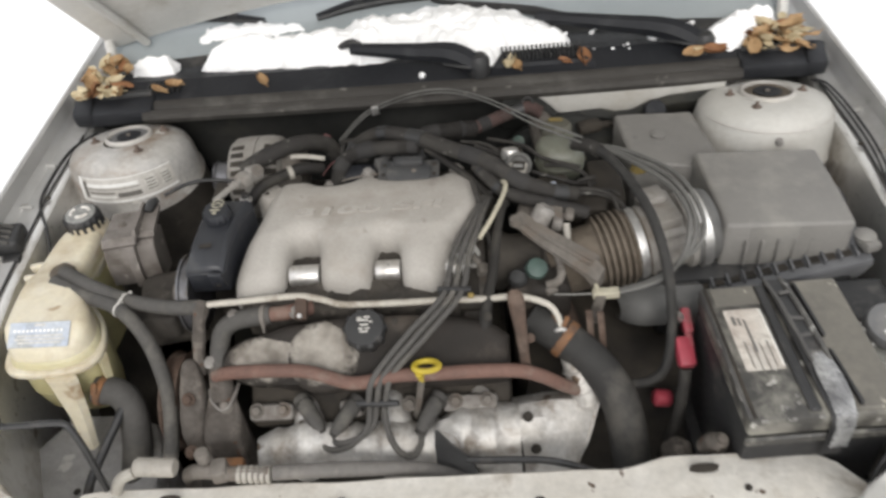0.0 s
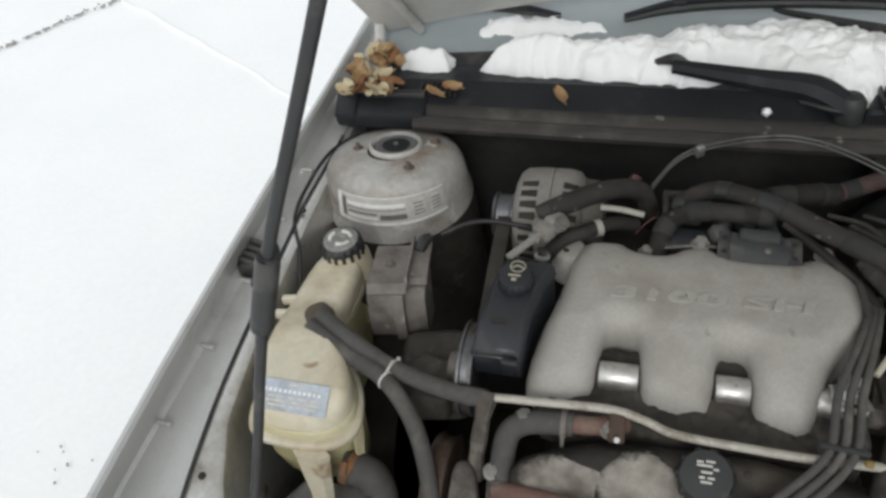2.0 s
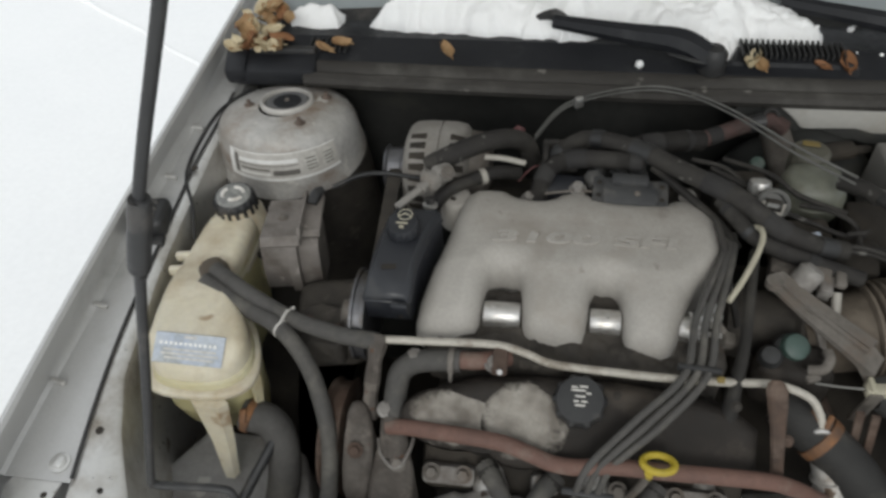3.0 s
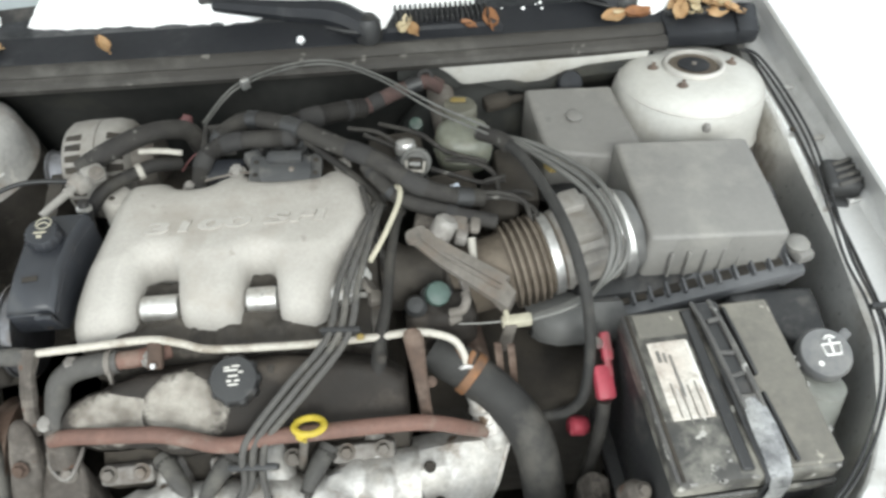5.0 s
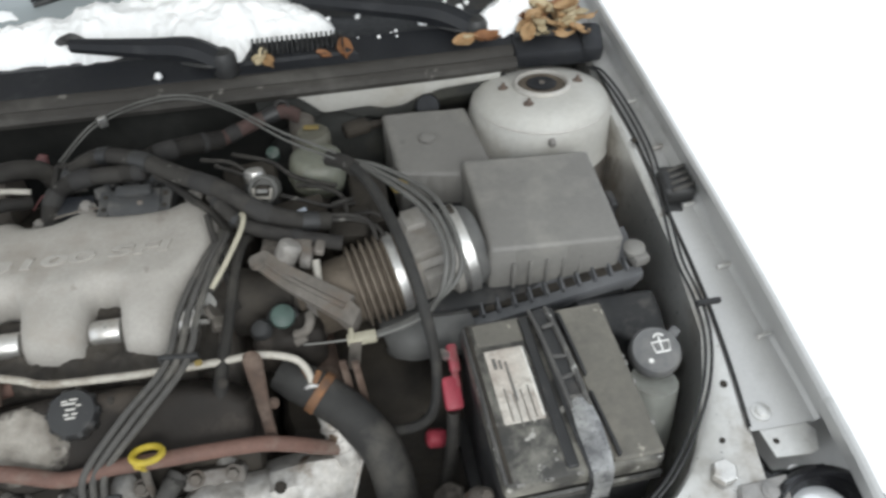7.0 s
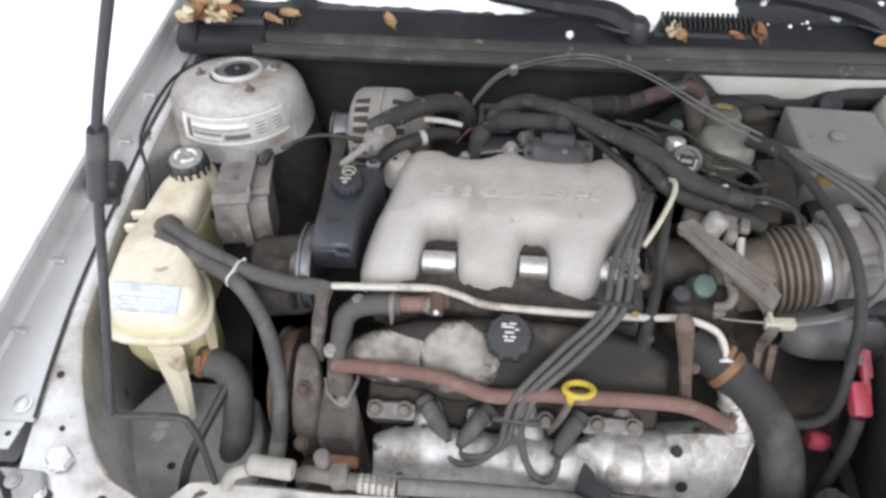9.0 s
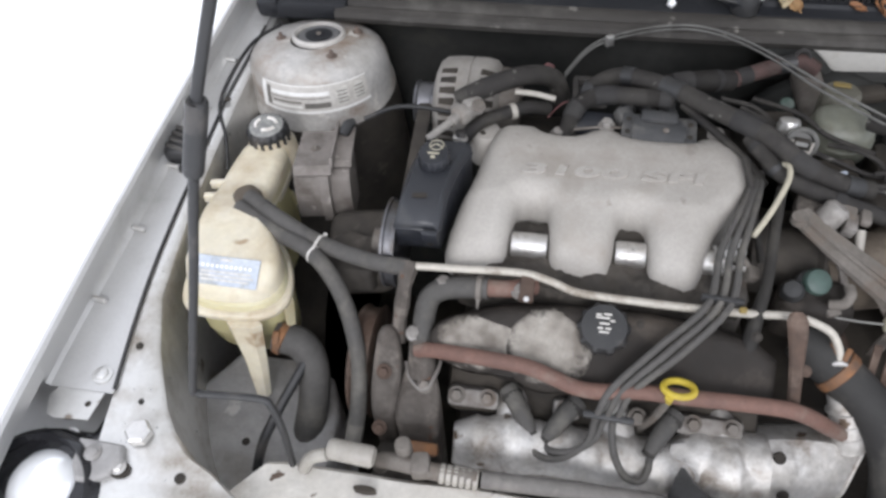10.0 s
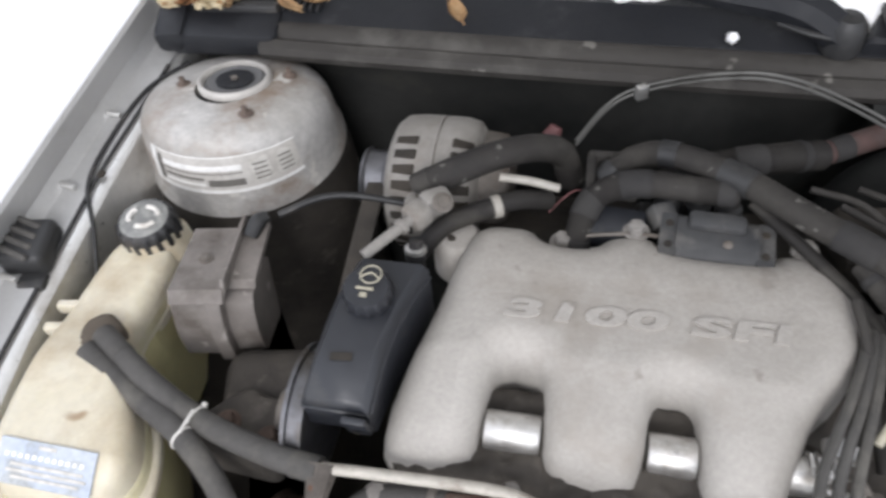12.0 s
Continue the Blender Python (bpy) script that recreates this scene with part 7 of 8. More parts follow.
for p in ([(0.184, 0.893, 0.920), (0.21, 0.888, 0.922), (0.234, 0.877, 0.917), (0.241, 0.855, 0.905)], [(0.193, 0.914, 0.918), (0.208, 0.912, 0.924), (0.217, 0.922, 0.916)], [(0.150, 0.96, 0.915), (0.18, 0.945, 0.922), (0.205, 0.93, 0.915), (0.21, 0.90, 0.90)], [(0.185, 0.888, 0.918), (0.22, 0.885, 0.915), (0.245, 0.87, 0.91), (0.25, 0.85, 0.90)], [(0.19, 0.895, 0.91), (0.235, 0.905, 0.905), (0.25, 0.90, 0.90)], [(0.07, 1.03, 0.92), (0.12, 1.0, 0.925), (0.15, 0.97, 0.92), (0.2, 0.95, 0.915)], [(0.05, 1.0, 0.93), (0.09, 0.98, 0.92), (0.10, 0.965, 0.90)], [(0.03, 1.02, 0.925), (0.07, 1.01, 0.922), (0.10, 0.985, 0.91)], [(0.13, 0.94, 0.92), (0.16, 0.93, 0.915), (0.19, 0.92, 0.91), (0.22, 0.93, 0.90)]):
    hose("loose_wire", p, 0.003, conduit_mat, "thin loose wire behind the throttle body", "wire", 8, 8, "loose wires")
for c, sz, rot in (((0.150, 0.925, 0.885), (0.07, 0.05, 0.04), 10), ((0.21, 0.91, 0.87), (0.05, 0.05, 0.05), -10), ((0.09, 1.00, 0.88), (0.07, 0.06, 0.05), 5), ((0.24, 0.96, 0.86), (0.05, 0.09, 0.05), 0)):
    single("connector_housing", Shape().box(c, sz, (8, 0, rot), 0.008), dark_bay, "black connector housing under the wiring", "connector", "connector housings")
single("blue_clip", Shape().box((0.155, 0.905, 0.922), (0.012, 0.006, 0.006), (0, 0, 20), 0.002), label_blue, "small blue clip on the conduit", "clip")

# battery
ba = stand("battery", (0.405, 0.64, 0.70), "dirty black car battery with paper label", "battery")
q = Shape().box((0.405, 0.633, 0.775), (0.160, 0.195, 0.150), (0, 0, 2), 0.005)
part("case", q, black_plastic, ba)
topm = pose(0.405, 0.633, 0.866, 0, 0, 2)
q = Shape().box((0, 0, 0), (0.166, 0.200, 0.030), (0, 0, 0), 0.006)
q.v = [tuple(topm @ Vector(v)) for v in q.v]
part("cover", q, battery_top, ba, "grimy cover")
for nm, c, sz, mt in (("label", (-0.044, 0.012, 0.0155), (0.044, 0.092, 0.0012), battery_label), ("raised_strip", (0.055, 0.0, 0.016), (0.054, 0.192, 0.006), tan_plastic), ("print_bar", (-0.058, 0.040, 0.0165), (0.004, 0.014, 0.0008), label_grey), ("print_bar", (-0.052, 0.038, 0.0165), (0.003, 0.012, 0.0008), label_grey), ("print_bar", (-0.046, 0.016, 0.0165), (0.003, 0.05, 0.0008), label_grey), ("side_rim", (-0.081, 0.0, 0.012), (0.004, 0.19, 0.010), worn_plastic), ("side_groove", (-0.0765, 0.0, 0.0150), (0.004, 0.192, 0.0012), dark_bay), ("grime_patch", (-0.040, 0.080, 0.0152), (0.062, 0.030, 0.0012), tan_plastic), *[("print_bar", (-0.056 + 0.0042 * k, -0.012 - 0.004 * (k % 3), 0.0165), (0.0016, 0.040 - 0.006 * (k % 2), 0.0006), label_base if k % 2 else label_grey) for k in range(7)], ("label_edge", (-0.0235, 0.012, 0.0165), (0.003, 0.086, 0.0008), white_paper), ("front_ledge", (0, -0.101, -0.020), (0.168, 0.006, 0.014), battery_top)):
    q = Shape().box(c, sz, (0, 0, 0), min(0.0025, sz[2] * 0.4), 1)
    q.v = [tuple(topm @ Vector(v)) for v in q.v]
    part(nm, q, mt, ba)
random.seed(21)
for k in range(22):
    side = random.choice((0, 0, 1, 1, 2, 3))
    if side == 0:
        c, ang, ln = (-0.0825, random.uniform(-0.095, 0.06), 0.0135), 90, random.uniform(0.003, 0.011)
    elif side == 1:
        c, ang, ln = (random.uniform(-0.08, 0.08), -0.0985, 0.0125), 0, random.uniform(0.003, 0.012)
    elif side == 2:
        c, ang, ln = (0.0815, random.uniform(-0.09, 0.09), 0.0185), 90, random.uniform(0.003, 0.010)
    else:
        c, ang, ln = (random.uniform(-0.075, -0.01), random.choice((0.075, -0.075)) + random.uniform(-0.012, 0.012), 0.0152), random.uniform(0, 180), random.uniform(0.003, 0.008)
    q = Shape().prism([(ln / 2 * math.cos(j * math.pi / 4) * random.uniform(0.7, 1.0), random.uniform(0.0008, 0.0026) * math.sin(j * math.pi / 4)) for j in range(8)], -0.001, 0.0012, pose(*c, 0, 0, ang))
    part("worn_fleck", placed(q, topm), wear_mat, ba)
st = Shape()
rows = []
for y, h in ((0.108, -0.02), (0.103, 0.012), (0.098, 0.018), (0.05, 0.020), (0.0, 0.021), (-0.05, 0.020), (-0.098, 0.018), (-0.105, 0.010), (-0.107, -0.05)):
    w = 0.014 if y > -0.09 else 0.011
    rows.append([tuple(topm @ Vector((0.012 - w, y, h))), tuple(topm @ Vector((0.012 - w + 0.003, y, h + 0.003))), tuple(topm @ Vector((0.012 + w - 0.003, y, h + 0.003))), tuple(topm @ Vector((0.012 + w, y, h)))])
strap = stand("battery_strap", (0.41, 0.64, 0.80), "worn grey hold-down strap over the battery", "strap")
part("band", st.loft(rows), black_plastic, strap)
part("channel", placed(Shape().box((-0.012, 0.0, 0.0165), (0.012, 0.186, 0.005), (0, 0, 0), 0.0015, 1), topm), black_plastic, strap, "dark grimy groove beside the strap")
for x, w in ((0.003, 0.005), (0.0225, 0.006)):
    part("rail", placed(Shape().tube([(x - 0.006, 0.100, 0.020), (x - 0.003, 0.06, 0.0245), (x, 0.0, 0.0255), (x + 0.001, -0.035, 0.0255)], [w * 0.5, w * 0.55, w * 0.55, w * 0.45], 10, 4), topm), worn_plastic, strap)
for y, tilt in ((0.072, 8), (0.030, -6), (0.004, 10), (-0.022, -4)):
    part("rung", placed(Shape().box((0.0125, y, 0.0245), (0.018, 0.005, 0.004), (0, 0, tilt), 0.001, 1), topm), worn_plastic, strap)
# black strips that draw the shadow gap beside the raised strip
part("edge_lip", placed(Shape().box((0.030, 0.045, 0.0215), (0.004, 0.085, 0.007), (0, 0, 3), 0.001, 1), topm), black_plastic, strap)
part("edge_lip", placed(Shape().box((0.033, -0.055, 0.0215), (0.004, 0.075, 0.007), (0, 0, 4), 0.001, 1), topm), black_plastic, strap)
rows = []
for y, w, h in ((-0.022, 0.006, 0.024), (-0.034, 0.0115, 0.0262), (-0.060, 0.0135, 0.0268), (-0.086, 0.0125, 0.0255), (-0.1045, 0.011, 0.019), (-0.1095, 0.010, 0.004), (-0.1105, 0.0095, -0.03)):
    rows.append([tuple(topm @ Vector((0.0145 + w * u, y, h + 0.0022 * (1 - u * u) + 0.0007 * noise.noise(Vector((u * 3, y * 90, 2.0)))))) for u in (-1, -0.8, -0.4, 0, 0.4, 0.8, 1)])
part("worn_end", Shape().loft(rows), strap_end, strap, "worn bright end of the strap")
single("battery_tray", Shape().box((0.41, 0.635, 0.69), (0.20, 0.24, 0.02), (0, 0, 2), 0.004), black_plastic, "black plastic tray under the battery", "tray")
rbt = stand("terminal_cover", (0.305, 0.70, 0.76), "red plastic battery terminal cover and cable", "terminal")
part("neck", Shape().box((0.3085, 0.703, 0.820), (0.009, 0.03, 0.010), (24, 0, 2), 0.003), red_plastic, rbt)
part("upper", Shape().box((0.309, 0.722, 0.829), (0.013, 0.034, 0.014), (24, 0, 2), 0.004), red_plastic, rbt)
part("lower", Shape().box((0.302, 0.688, 0.808), (0.022, 0.040, 0.020), (24, 0, 2), 0.005), red_plastic, rbt)
part("cable", Shape().tube([(0.300, 0.670, 0.798), (0.297, 0.655, 0.770), (0.290, 0.640, 0.73), (0.275, 0.62, 0.67), (0.26, 0.61, 0.62)], 0.008, 12, 5), conduit_mat, rbt)
part("bolt", Shape().lathe([(0.006, 0), (0.006, 0.01), (0, 0.01)], pose(0.302, 0.724, 0.832, 0, -40, 0), 12), alu, rbt)
single("red_plug", Shape().lathe([(0.010, 0), (0.012, 0.004), (0.012, 0.02), (0.008, 0.024), (0, 0.024)], pose(0.291, 0.676, 0.728, 0, -80, 0), 18), red_plastic, "round red plastic plug below the terminal", "plug")
tc = Shape().tube([(0.300, 0.570, 0.775), (0.310, 0.566, 0.790), (0.318, 0.556, 0.794)], [0.010, 0.013, 0.009], 10, 4)
single("terminal_clamp", hexbolt(tc, (0.315, 0.562, 0.801), 0.0065, 0.008, (20, 10, 0)), worn_cast, "corroded metal battery cable clamp", "clamp")
single("starter_lug", hexbolt(Shape().relief(fillet([(0.266, 0.585), (0.300, 0.580), (0.304, 0.612), (0.282, 0.622), (0.264, 0.610)], 0.007), lambda x, y: 0.722 + 0.3 * (y - 0.6) + 0.006 * noise.noise(Vector((x * 70, y * 70, 0))), 0.004, 0.69, 0.004), (0.285, 0.597, 0.722), 0.007, 0.009, (20, 0, 0)), worn_cast, "rusty bracket with bolt", "bracket")

# washer bottle
wb = stand("washer_bottle", (0.53, 0.68, 0.70), "grey-green washer bottle with dusty black cap", "washer bottle")
part("neck", Shape().tube([(0.527, 0.645, 0.84), (0.522, 0.63, 0.78), (0.52, 0.625, 0.70)], [0.027, 0.031, 0.036], 18, 4), washer_white, wb)
WC = pose(0.531, 0.667, 0.862, 14, -4, 0)
wcap = part("cap", Shape().lathe([(0.026, -0.012), (0.0292, -0.006), (0.0292, 0.004), (0.0265, 0.009), (0.0, 0.011)], WC, 36), cap_grey, wb, "dark cap with white washer symbol")
q = Shape().box((0.027, 0.018, 0.0), (0.016, 0.012, 0.010), (0, 0, 35), 0.003)
q.v = [tuple(WC @ Vector(v)) for v in q.v]
part("tab", q, cap_grey, wcap)
for pts in ([(-0.008, -0.006), (-0.010, 0.006), (0.010, 0.006), (0.008, -0.006), (-0.008, -0.006)], [(0, -0.004), (0.0, 0.012)], [(-0.006, 0.012), (-0.002, 0.015), (0.002, 0.015), (0.006, 0.012)]):
    part("cap_symbol", Shape().tube([tuple(WC @ Vector((x + 0.006, y + 0.002, 0.0112))) for x, y in pts], 0.0013, 6, 1), print_white, wcap)
part("cap_symbol", Shape().lathe([(0.003, 0), (0, 0.0006)], WC @ pose(-0.010, -0.012, 0.0108), 12), print_white, wcap)
single("bay_divider", Shape().relief(fillet([(0.47, 0.785), (0.58, 0.785), (0.575, 0.70), (0.56, 0.69), (0.50, 0.735)], 0.01), lambda x, y: 0.826 - 0.12 * max(0.0, 0.75 - y), 0.006, 0.68), module_grey, "dark plastic duct beside the battery", "duct")

# cables along the fender
for o, z_ in ((0.0, 0.0), (0.0075, 0.001)):
    hose("fender_cable", [(0.592 + o, 1.145, 0.912), (0.604 + o, 1.12, 0.915), (0.617 + o, 1.05, 0.907 + z_), (0.619 + o, 0.957, 0.901 + z_), (0.606 + o, 0.866, 0.896 + z_), (0.592 + o, 0.776, 0.890), (0.592 + o, 0.717, 0.886), (0.585 + o, 0.666, 0.881), (0.563 + o, 0.613, 0.876), (0.528 + o, 0.562, 0.870), (0.493 + o, 0.524, 0.860), (0.462 + o, 0.502, 0.845), (0.45 + o, 0.49, 0.81)], 0.0019, black_plastic, "thin black cable along the fender rail", "cable", 8, 8, "fender cables")
single("cable_clip", Shape().box((0.602, 0.703, 0.893), (0.03, 0.006, 0.008), (0, 0, 0), 0.002), black_plastic, "black cable clip on the rail", "clip")
hose("fender_cable", [(-0.585, 1.15, 0.905), (-0.612, 1.10, 0.907), (-0.622, 1.03, 0.902), (-0.618, 0.97, 0.898), (-0.60, 0.93, 0.88), (-0.595, 0.90, 0.85)], 0.0023, black_plastic, "thin black cable beside the strut tower", "cable", 8, 8, "fender cables")

# labels on the strut tower
def wrap(x0, x1, z0, z1, mat, name, out=0.0012):
    """A sticker on the strut tower's cone, between two angles and two heights."""
    x0, x1 = 237 + 1.13 * (x0 - 237), 237 + 1.13 * (x1 - 237)
    rows = []
    prof = [(0.70, 0.124), (0.80, 0.117), (0.842, 0.111), (0.846, 0.108), (0.870, 0.106), (0.890, 0.1035), (0.905, 0.099), (0.915, 0.091)]
    for a in np.linspace(x0, x1, 14):
        rows.append([(-0.517 + (0.955 * lerp(prof, z) + out) * math.cos(radians(a)), 1.1 + (0.955 * lerp(prof, z) + out) * math.sin(radians(a)), z) for z in np.linspace(z0, z1, 4)])
    return part(name, lean(Shape().loft(rows)), mat, sticker)


sticker = stand("emission_label", (-0.51, 0.98, 0.82), "worn white printed label on the strut tower", "label")
wrap(237, 317.5, 0.868, 0.9030, label_base, "sheet", 0.0006)
wrap(236, 318, 0.866, 0.8700, print_white, "border")
wrap(236, 318, 0.902, 0.9035, print_white, "border")
wrap(236, 240, 0.866, 0.9035, print_white, "border")
wrap(245, 288, 0.890, 0.895, print_white, "print_bar")
wrap(241, 244, 0.873, 0.898, label_grey, "print_block")
wrap(246, 268, 0.880, 0.8825, label_grey, "print_bar")
wrap(245, 268, 0.874, 0.877, print_white, "print_bar")
wrap(270, 288, 0.874, 0.881, label_grey, "bar_code", 0.0016)
wrap(245, 288, 0.8865, 0.8875, label_grey, "print_bar")
for a0 in (292, 305):
    wrap(a0, a0 + 10, 0.874, 0.898, label_pale, "print_block")
    for k in range(4):
        wrap(a0 + 1.5, a0 + 8.5, 0.877 + 0.005 * k, 0.8785 + 0.005 * k, label_grey, "print_bar", 0.0018)

# refrigerant line at the front
ac = stand("refrigerant_line", (-0.1, 0.55, 0.79), "dusty refrigerant hose with crimped metal end", "hose")
part("hose", Shape().tube([(-0.205, 0.540, 0.810), (-0.15, 0.542, 0.808), (-0.09, 0.546, 0.800), (-0.04, 0.552, 0.785), (0.0, 0.558, 0.762), (0.03, 0.562, 0.735)], 0.0092, 14, 6), grey_hose, ac)
for k in range(6):
    part("crimp_ring", ring(Shape(), (-0.245 + 0.0068 * k, 0.540, 0.810 - 0.0006 * k), 0.0090, 0.0062, 0.0016, (1, 0, -0.06), 20), white_plastic, ac)
part("pipe", Shape().tube([(-0.21, 0.540, 0.809), (-0.25, 0.540, 0.812), (-0.285, 0.543, 0.815), (-0.31, 0.55, 0.80), (-0.32, 0.56, 0.76)], 0.009, 12, 5), dusty_cast, ac)
part("fitting", Shape().box((-0.268, 0.543, 0.815), (0.02, 0.024, 0.024), (0, 0, 10), 0.005), dusty_cast, ac)
part("valve_cap", Shape().lathe([(0.009, 0), (0.009, 0.02), (0.007, 0.023), (0, 0.023)], pose(-0.287, 0.555, 0.815), 16), dusty_cast, ac)
part("line_muffler", Shape().lathe([(0.0, -0.024), (0.009, -0.024), (0.011, -0.021), (0.011, 0.021), (0.009, 0.024), (0, 0.024)], pose(-0.336, 0.537, 0.838, 0, 90, -4), 24), white_plastic, ac, "white cylindrical cover")
part("small_pipe", Shape().tube([(-0.36, 0.533, 0.836), (-0.378, 0.53, 0.828), (-0.388, 0.525, 0.81)], 0.007, 10, 4), white_plastic, ac)
# shroud corner
fs = Shape().loft([[(-0.014, 0.566, 0.842), (-0.010, 0.564, 0.842), (-0.010, 0.567, 0.840), (-0.014, 0.568, 0.840)],
                   [(-0.016, 0.563, 0.815), (0.004, 0.562, 0.815), (0.004, 0.566, 0.814), (-0.016, 0.567, 0.814)],
                   [(-0.016, 0.560, 0.785), (0.026, 0.560, 0.785), (0.026, 0.565, 0.784), (-0.016, 0.565, 0.784)],
                   [(-0.016, 0.557, 0.72), (0.040, 0.557, 0.72), (0.040, 0.562, 0.72), (-0.016, 0.562, 0.72)]], closed=True, caps=True)
fs.tube([(0.020, 0.560, 0.786), (0.06, 0.556, 0.790), (0.11, 0.553, 0.790), (0.15, 0.550, 0.778), (0.18, 0.548, 0.76)], 0.0045, 8, 5)
single("fan_shroud", fs, black_plastic, "pointed black shroud corner before the manifold", "shroud")

# ---- snow, leaves and wipers on the cowl ----
def glass(x, y):
    """Height of the windscreen over a place."""
    return 0.935 + 0.506 * max(0.0, y - 1.270 - 0.07 * (1 - (x / 0.7) ** 2))


def heap(name, outline, height, seed, label, base=0.938, step=0.0028):
    """A pile of wet snow inside an outline: broken lumps of three sizes grown together, with a ragged edge."""
    ol = []
    pts = rounded(outline, 2)
    for i, (x, y) in enumerate(pts):
        nx, ny = pts[(i + 1) % len(pts)]
        for u in (0.0, 0.34, 0.67):
            px, py = x + u * (nx - x), y + u * (ny - y)
            kx, ky = noise.noise(Vector((px * 55, py * 55, seed))), noise.noise(Vector((px * 55, py * 55, seed + 9)))
            fx, fy = noise.noise(Vector((px * 160, py * 160, seed))), noise.noise(Vector((px * 160, py * 160, seed + 9)))
            ol.append((px + 0.010 * kx + 0.003 * fx, py + 0.010 * ky + 0.003 * fy))
    a = np.array(ol)
    b = np.roll(a, -1, axis=0)
    e = b - a

    def reach(x, y):
        """Distance to the outline."""
        w = np.array((x, y)) - a
        t = np.clip((w * e).sum(1) / np.maximum((e * e).sum(1), 1e-12), 0, 1)
        return float(np.sqrt(((w - t[:, None] * e) ** 2).sum(1)).min())

    def lump(x, y, scale):
        """Round clods, one in each cell."""
        d = noise.voronoi(Vector((x * scale, y * scale, seed)))[0]
        return math.sqrt(max(0.0, 1.0 - (d[0] * 1.15) ** 2)) * min(1.0, 0.4 + 2.0 * (d[1] - d[0]))

    def top(x, y):
        d = reach(x, y)
        env = 1.0 - math.exp(-d / 0.026)
        rough = 0.64 + 0.16 * lump(x, y, 17) + 0.07 * lump(x, y, 44) + 0.34 * noise.noise(Vector((x * 12, y * 12, seed)))
        low = base(x, y) if callable(base) else base
        return low + height * env * max(0.15, rough) + 0.003 * env * lump(x, y, 95) + 0.0012 * noise.noise(Vector((x * 150, y * 150, seed)))
    low = min(base(x, y) for x, y in ol) if callable(base) else base
    pile = Shape().relief(ol, top, 0.002, low - 0.012, step)
    pile.v = [tuple(Vector(v) + 0.0034 * noise.noise_vector(Vector(v) * 55) + 0.0010 * noise.noise_vector(Vector(v) * 150)) for v in pile.v]
    return single(name, pile, snow_heap_mat, label, "snow", angle=180)


heap("snow_lump", [(-0.43, 1.275), (-0.36, 1.266), (-0.30, 1.268), (-0.26, 1.258), (-0.21, 1.260), (-0.16, 1.250), (-0.10, 1.252), (-0.06, 1.272), (0.02, 1.222), (0.06, 1.208), (0.10, 1.214), (0.12, 1.250), (0.20, 1.255), (0.235, 1.265), (0.20, 1.33), (0.10, 1.40), (-0.05, 1.40), (-0.20, 1.345), (-0.30, 1.345), (-0.38, 1.335), (-0.42, 1.295)], 0.070, 3.0, "lumpy wet snow heaped along the wipers")
heap("snow_lump", [(-0.565, 1.282), (-0.52, 1.270), (-0.468, 1.276), (-0.465, 1.300), (-0.50, 1.325), (-0.555, 1.312)], 0.050, 7.0, "small lump of wet snow on the cowl")
heap("snow_lump", [(0.42, 1.215), (0.47, 1.195), (0.53, 1.225), (0.585, 1.280), (0.56, 1.315), (0.47, 1.285), (0.43, 1.255)], 0.07, 11.0, "rounded lump of snow at the windscreen's corner")
heap("snow_lump", [(0.0, 1.43), (0.2, 1.42), (0.42, 1.37), (0.42, 1.41), (0.2, 1.47), (0.0, 1.47)], 0.022, 15.0, "thin snow lying on the windscreen's foot", glass)
heap("snow_lump", [(-0.44, 1.345), (-0.38, 1.352), (-0.30, 1.362), (-0.24, 1.365), (-0.25, 1.382), (-0.33, 1.392), (-0.41, 1.385), (-0.445, 1.365)], 0.026, 19.0, "ragged snow clinging beside the wiper blade", glass)
random.seed(4)
for i in range(30):
    x = random.choice((random.uniform(0.2, 0.45), random.uniform(-0.2, 0.46), random.uniform(-0.5, 0.4)))
    y = random.uniform(1.225, 1.315)
    r = random.choice((0.002, 0.003, 0.004, 0.004, 0.005, 0.007))
    s = Shape().lathe([(0.0, -r * 0.6), (r * 0.8, -r * 0.5), (r, 0.0), (r * 0.75, r * 0.5), (0.0, r * 0.75)], pose(x, y, 0.945 + r * 0.3, random.uniform(-20, 20), random.uniform(-20, 20), random.uniform(0, 90)), 7)
    s.v = [tuple(Vector(v) + 0.7 * r * noise.noise_vector(Vector(v) * 90)) for v in s.v]
    single("snow_crumb", s, snow_heap_mat, "small crumb of snow on the cowl", "snow", "snow crumbs", angle=180)
single("snow_crumb", Shape().lathe([(0, -0.003), (0.007, -0.002), (0.005, 0.004), (0, 0.009)], pose(-0.030, 1.192, 0.944, 25, 20, 0), 5), snow_heap_mat, "small crumb of snow on the cowl", "snow", "snow crumbs", angle=180)


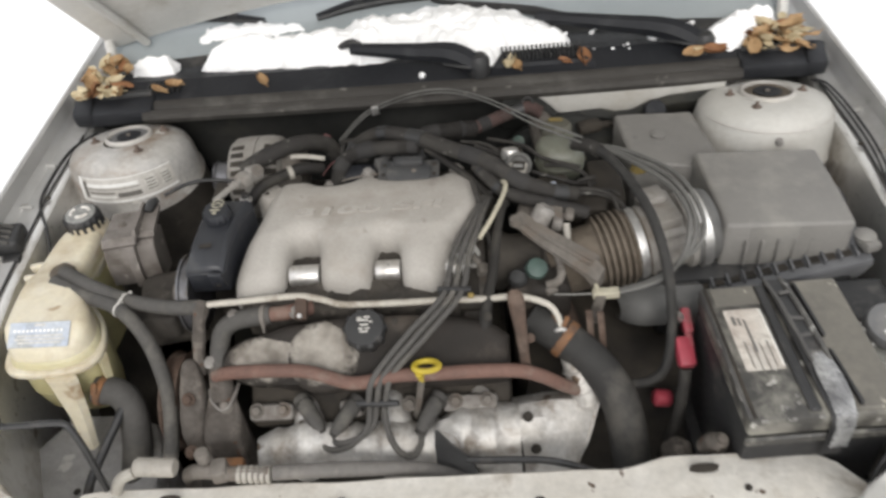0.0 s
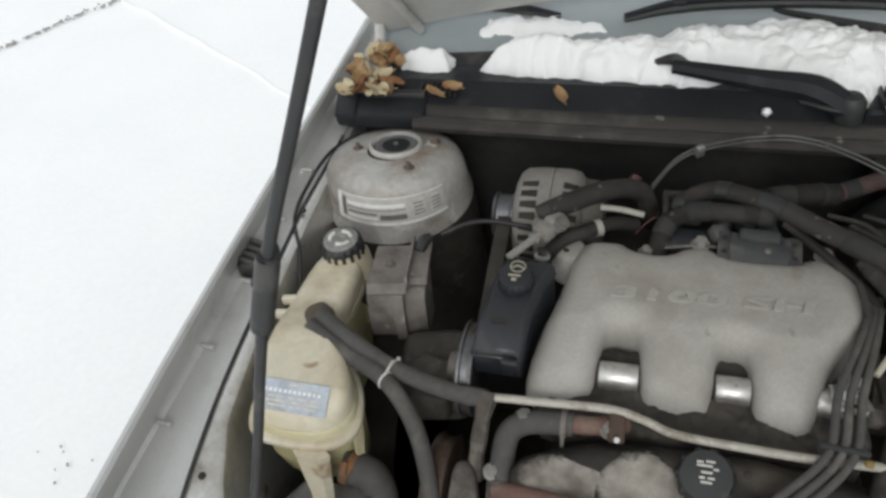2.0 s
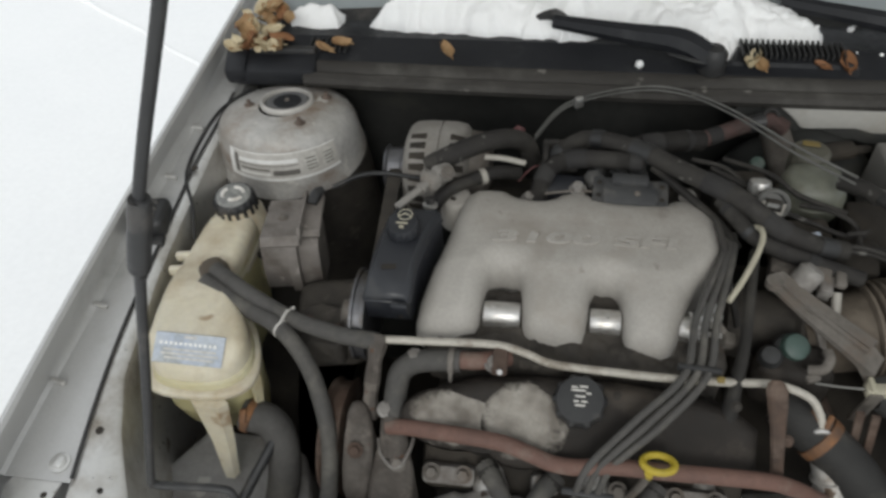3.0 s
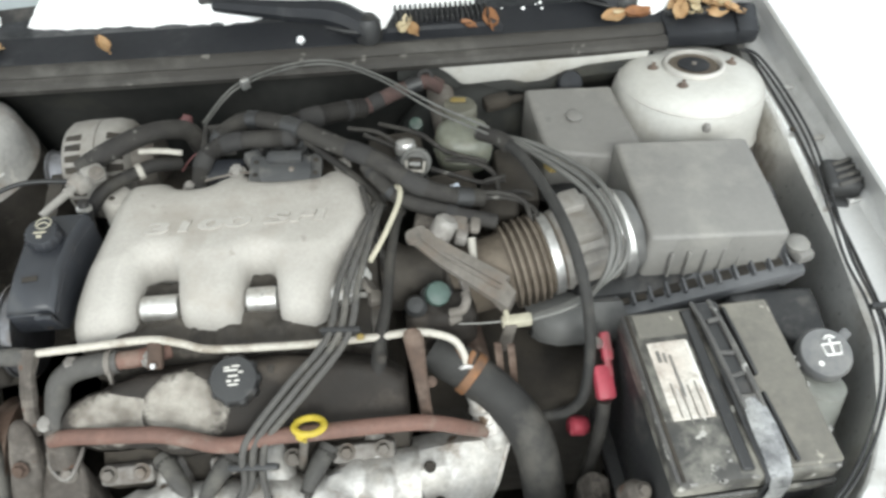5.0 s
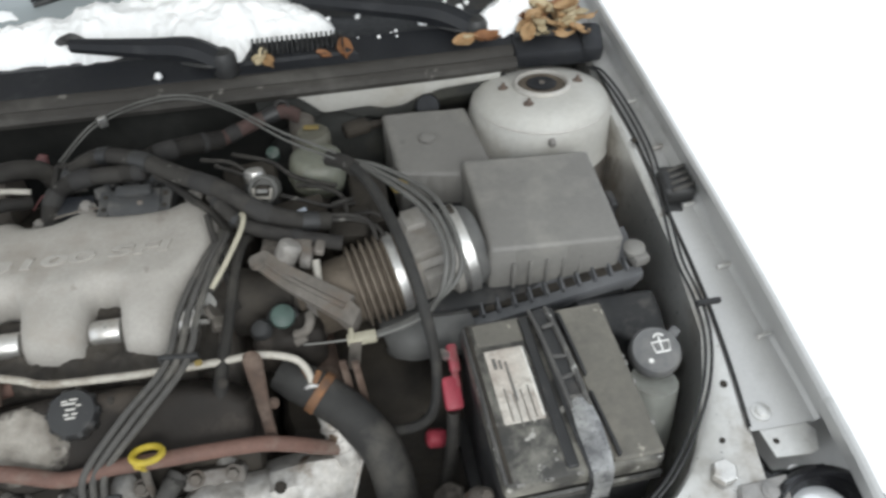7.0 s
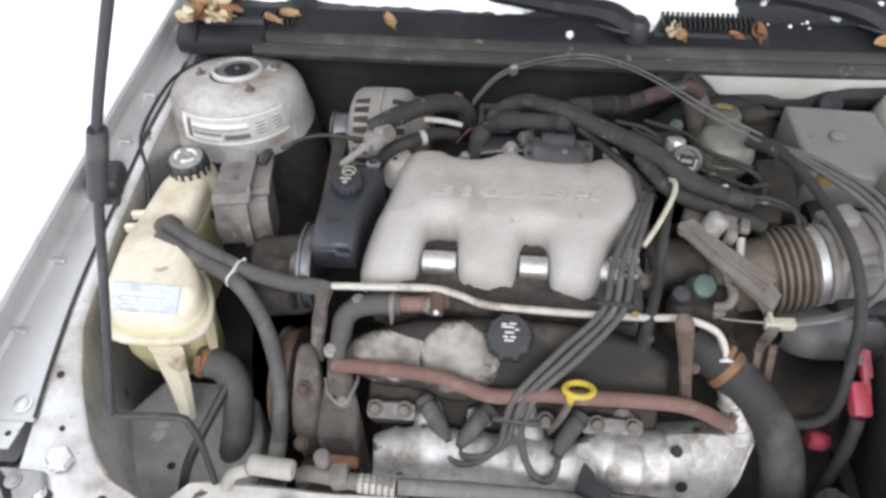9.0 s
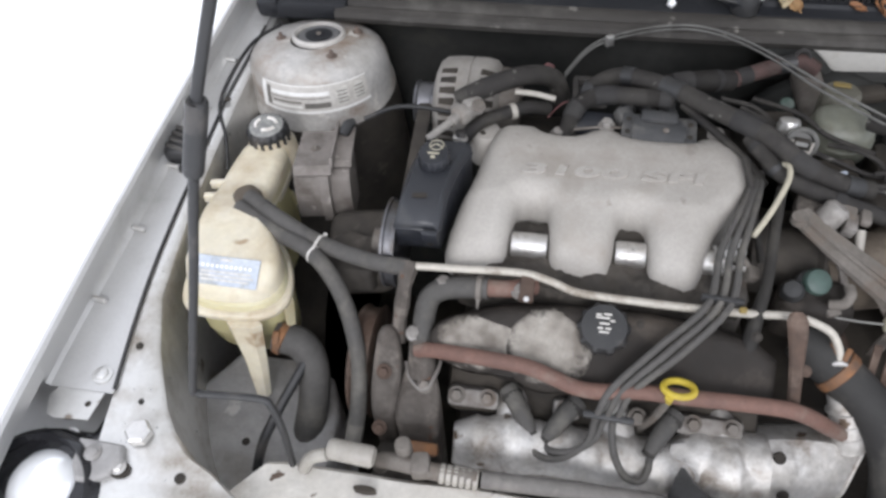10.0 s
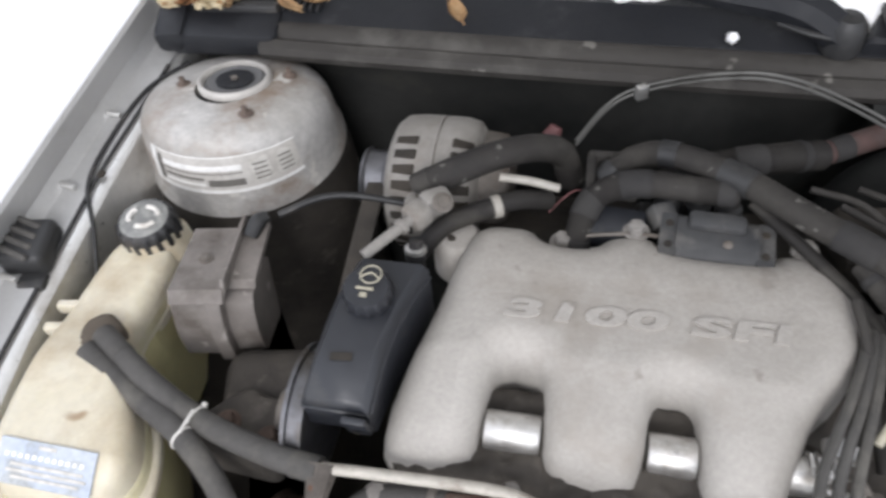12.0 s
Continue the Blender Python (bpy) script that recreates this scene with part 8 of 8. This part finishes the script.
def leaf(x, y, z, length, turn, tilt, curl, material, label):
    """One dry curled leaf with its rib and stalk."""
    s = Shape()
    rows = []
    for u in np.linspace(0, 1, 8):
        w = 0.36 * length * math.sin(math.pi * min(1, 0.06 + 0.90 * u)) ** 0.7 * (1 - 0.2 * u) * (1 + 0.16 * math.sin(23 * u))
        row = []
        for v in np.linspace(-1, 1, 7):
            row.append((v * w * (1 + 0.12 * math.sin(19 * u)), (u - 0.5) * length, curl * length * (v * v * 0.55 + (u - 0.5) ** 2) + 0.04 * length * math.sin(7 * u + 3 * v)))
        rows.append(row)
    under = [[(a, b, c - 0.0007) for a, b, c in r] for r in rows]
    s.loft(rows)
    s.loft(under)
    s.tube([(0, -0.62 * length, 0.1 * length), (0, -0.5 * length, curl * 0.3 * length), (0, 0.4 * length, curl * 0.2 * length)], 0.0009, 5, 3)
    m = pose(x, y, z, tilt, random.uniform(-30, 30), turn)
    s.v = [tuple(m @ Vector(v)) for v in s.v]
    return single("leaf", s, material, label, "leaf", "fallen leaves", angle=60)


LM = ((leaf_a, "curled tan dry leaf on the cowl"), (leaf_b, "dark brown dry leaf on the cowl"), (leaf_c, "pale yellowish dry leaf on the cowl"))
for x, y, l, t, k in ((-0.298, 1.192, 0.028, 40, 0), (-0.452, 1.205, 0.028, 95, 0), (-0.475, 1.190, 0.028, 80, 0), (0.118, 1.190, 0.032, 150, 2), (0.128, 1.185, 0.026, 20, 0), (0.236, 1.196, 0.036, 5, 1), (0.412, 1.186, 0.034, 95, 0), (0.425, 1.192, 0.028, 110, 2), (0.445, 1.184, 0.036, 85, 1), (0.205, 1.19, 0.022, 60, 1)):
    leaf(x, y, 0.952, l, t, random.uniform(-15, 20), random.uniform(0.2, 0.6), LM[k][0], LM[k][1])
random.seed(9)
for side in (-1, 1):
    for i in range(50):
        y = random.uniform(1.185, 1.285) if side < 0 else random.uniform(1.183, 1.268)
        x = -random.uniform(0.535, 0.612) if side < 0 else random.uniform(0.505, 0.60)
        k = random.choice((0, 2, 0, 2, 1, 0))
        leaf(x, y, 0.950 + 0.014 * random.random() + 0.08 * max(0, y - 1.2), random.uniform(0.018, 0.038), random.uniform(0, 360), random.uniform(-24, 24), random.uniform(-0.2, 0.45), LM[k][0], LM[k][1])


def wiper(name, pivot, tip, rise, reach):
    w = stand(name, pivot, "black windscreen wiper arm with snowy blade", "wiper", "wipers")
    a, b = Vector(pivot), Vector(tip)
    mid = (a + b) / 2 + Vector((0, 0, rise))
    part("arm", Shape().tube([a, a.lerp(mid, 0.4) + Vector((0, 0, 0.012)), mid, b], [0.018, 0.019, 0.015, 0.010], 8, 6), cowl_black, w)
    part("pivot", Shape().lathe([(0.018, -0.015), (0.018, 0.012), (0.012, 0.02), (0, 0.022)], Matrix.Translation(a), 18), black_plastic, w)
    d = (b - a).normalized()
    part("blade", Shape().tube([b - d * reach + Vector((0, 0.012, -0.004)), b + Vector((0, 0.008, 0.006)), b + d * reach + Vector((0, 0.012, -0.010))], [0.004, 0.009, 0.004], 6, 6), black_plastic, w)
    part("link", Shape().tube([a + Vector((0.01, -0.01, 0.0)), a + d * 0.03 + Vector((0, -0.02, 0.005)), a + d * 0.06 + Vector((0, -0.012, 0.002))], 0.003, 8, 4), black_plastic, w)


wiper("wiper", (0.065, 1.190, 0.955), (-0.15, 1.256, 0.968), 0.010, 0.03)
wiper("wiper", (0.435, 1.215, 0.950), (0.17, 1.325, 0.968), 0.012, 0.20)


def blade(pts, r):
    """A wiper blade lying on the glass: rubber, spine and end clips."""
    b = stand("wiper", tuple(pts[1]), "black wiper blade lying on the windscreen, streaked with snow", "wiper", "wiper blades")
    up = Vector((0, -0.004, 0.010))
    part("rubber", Shape().tube(pts, [r * 0.4, r, r, r, r * 0.4], 8, 8), black_plastic, b)
    part("spine", Shape().tube([Vector(p) + up for p in pts], [r * 0.3, r * 0.6, r * 0.7, r * 0.6, r * 0.3], 6, 8), cowl_black, b)
    for p in (pts[1], pts[-2]):
        part("clip", Shape().box(tuple(Vector(p) + up), (0.02, 0.012, 0.010), (25, 0, 5), 0.003), black_plastic, b)


blade([(-0.225, 1.385, 0.966), (-0.148, 1.408, 0.976), (-0.05, 1.418, 0.980), (0.08, 1.420, 0.980), (0.20, 1.410, 0.974)], 0.010)
blade([(-0.59, 1.405, 0.968), (-0.52, 1.402, 0.972), (-0.44, 1.40, 0.974), (-0.38, 1.395, 0.972), (-0.32, 1.385, 0.966)], 0.008)
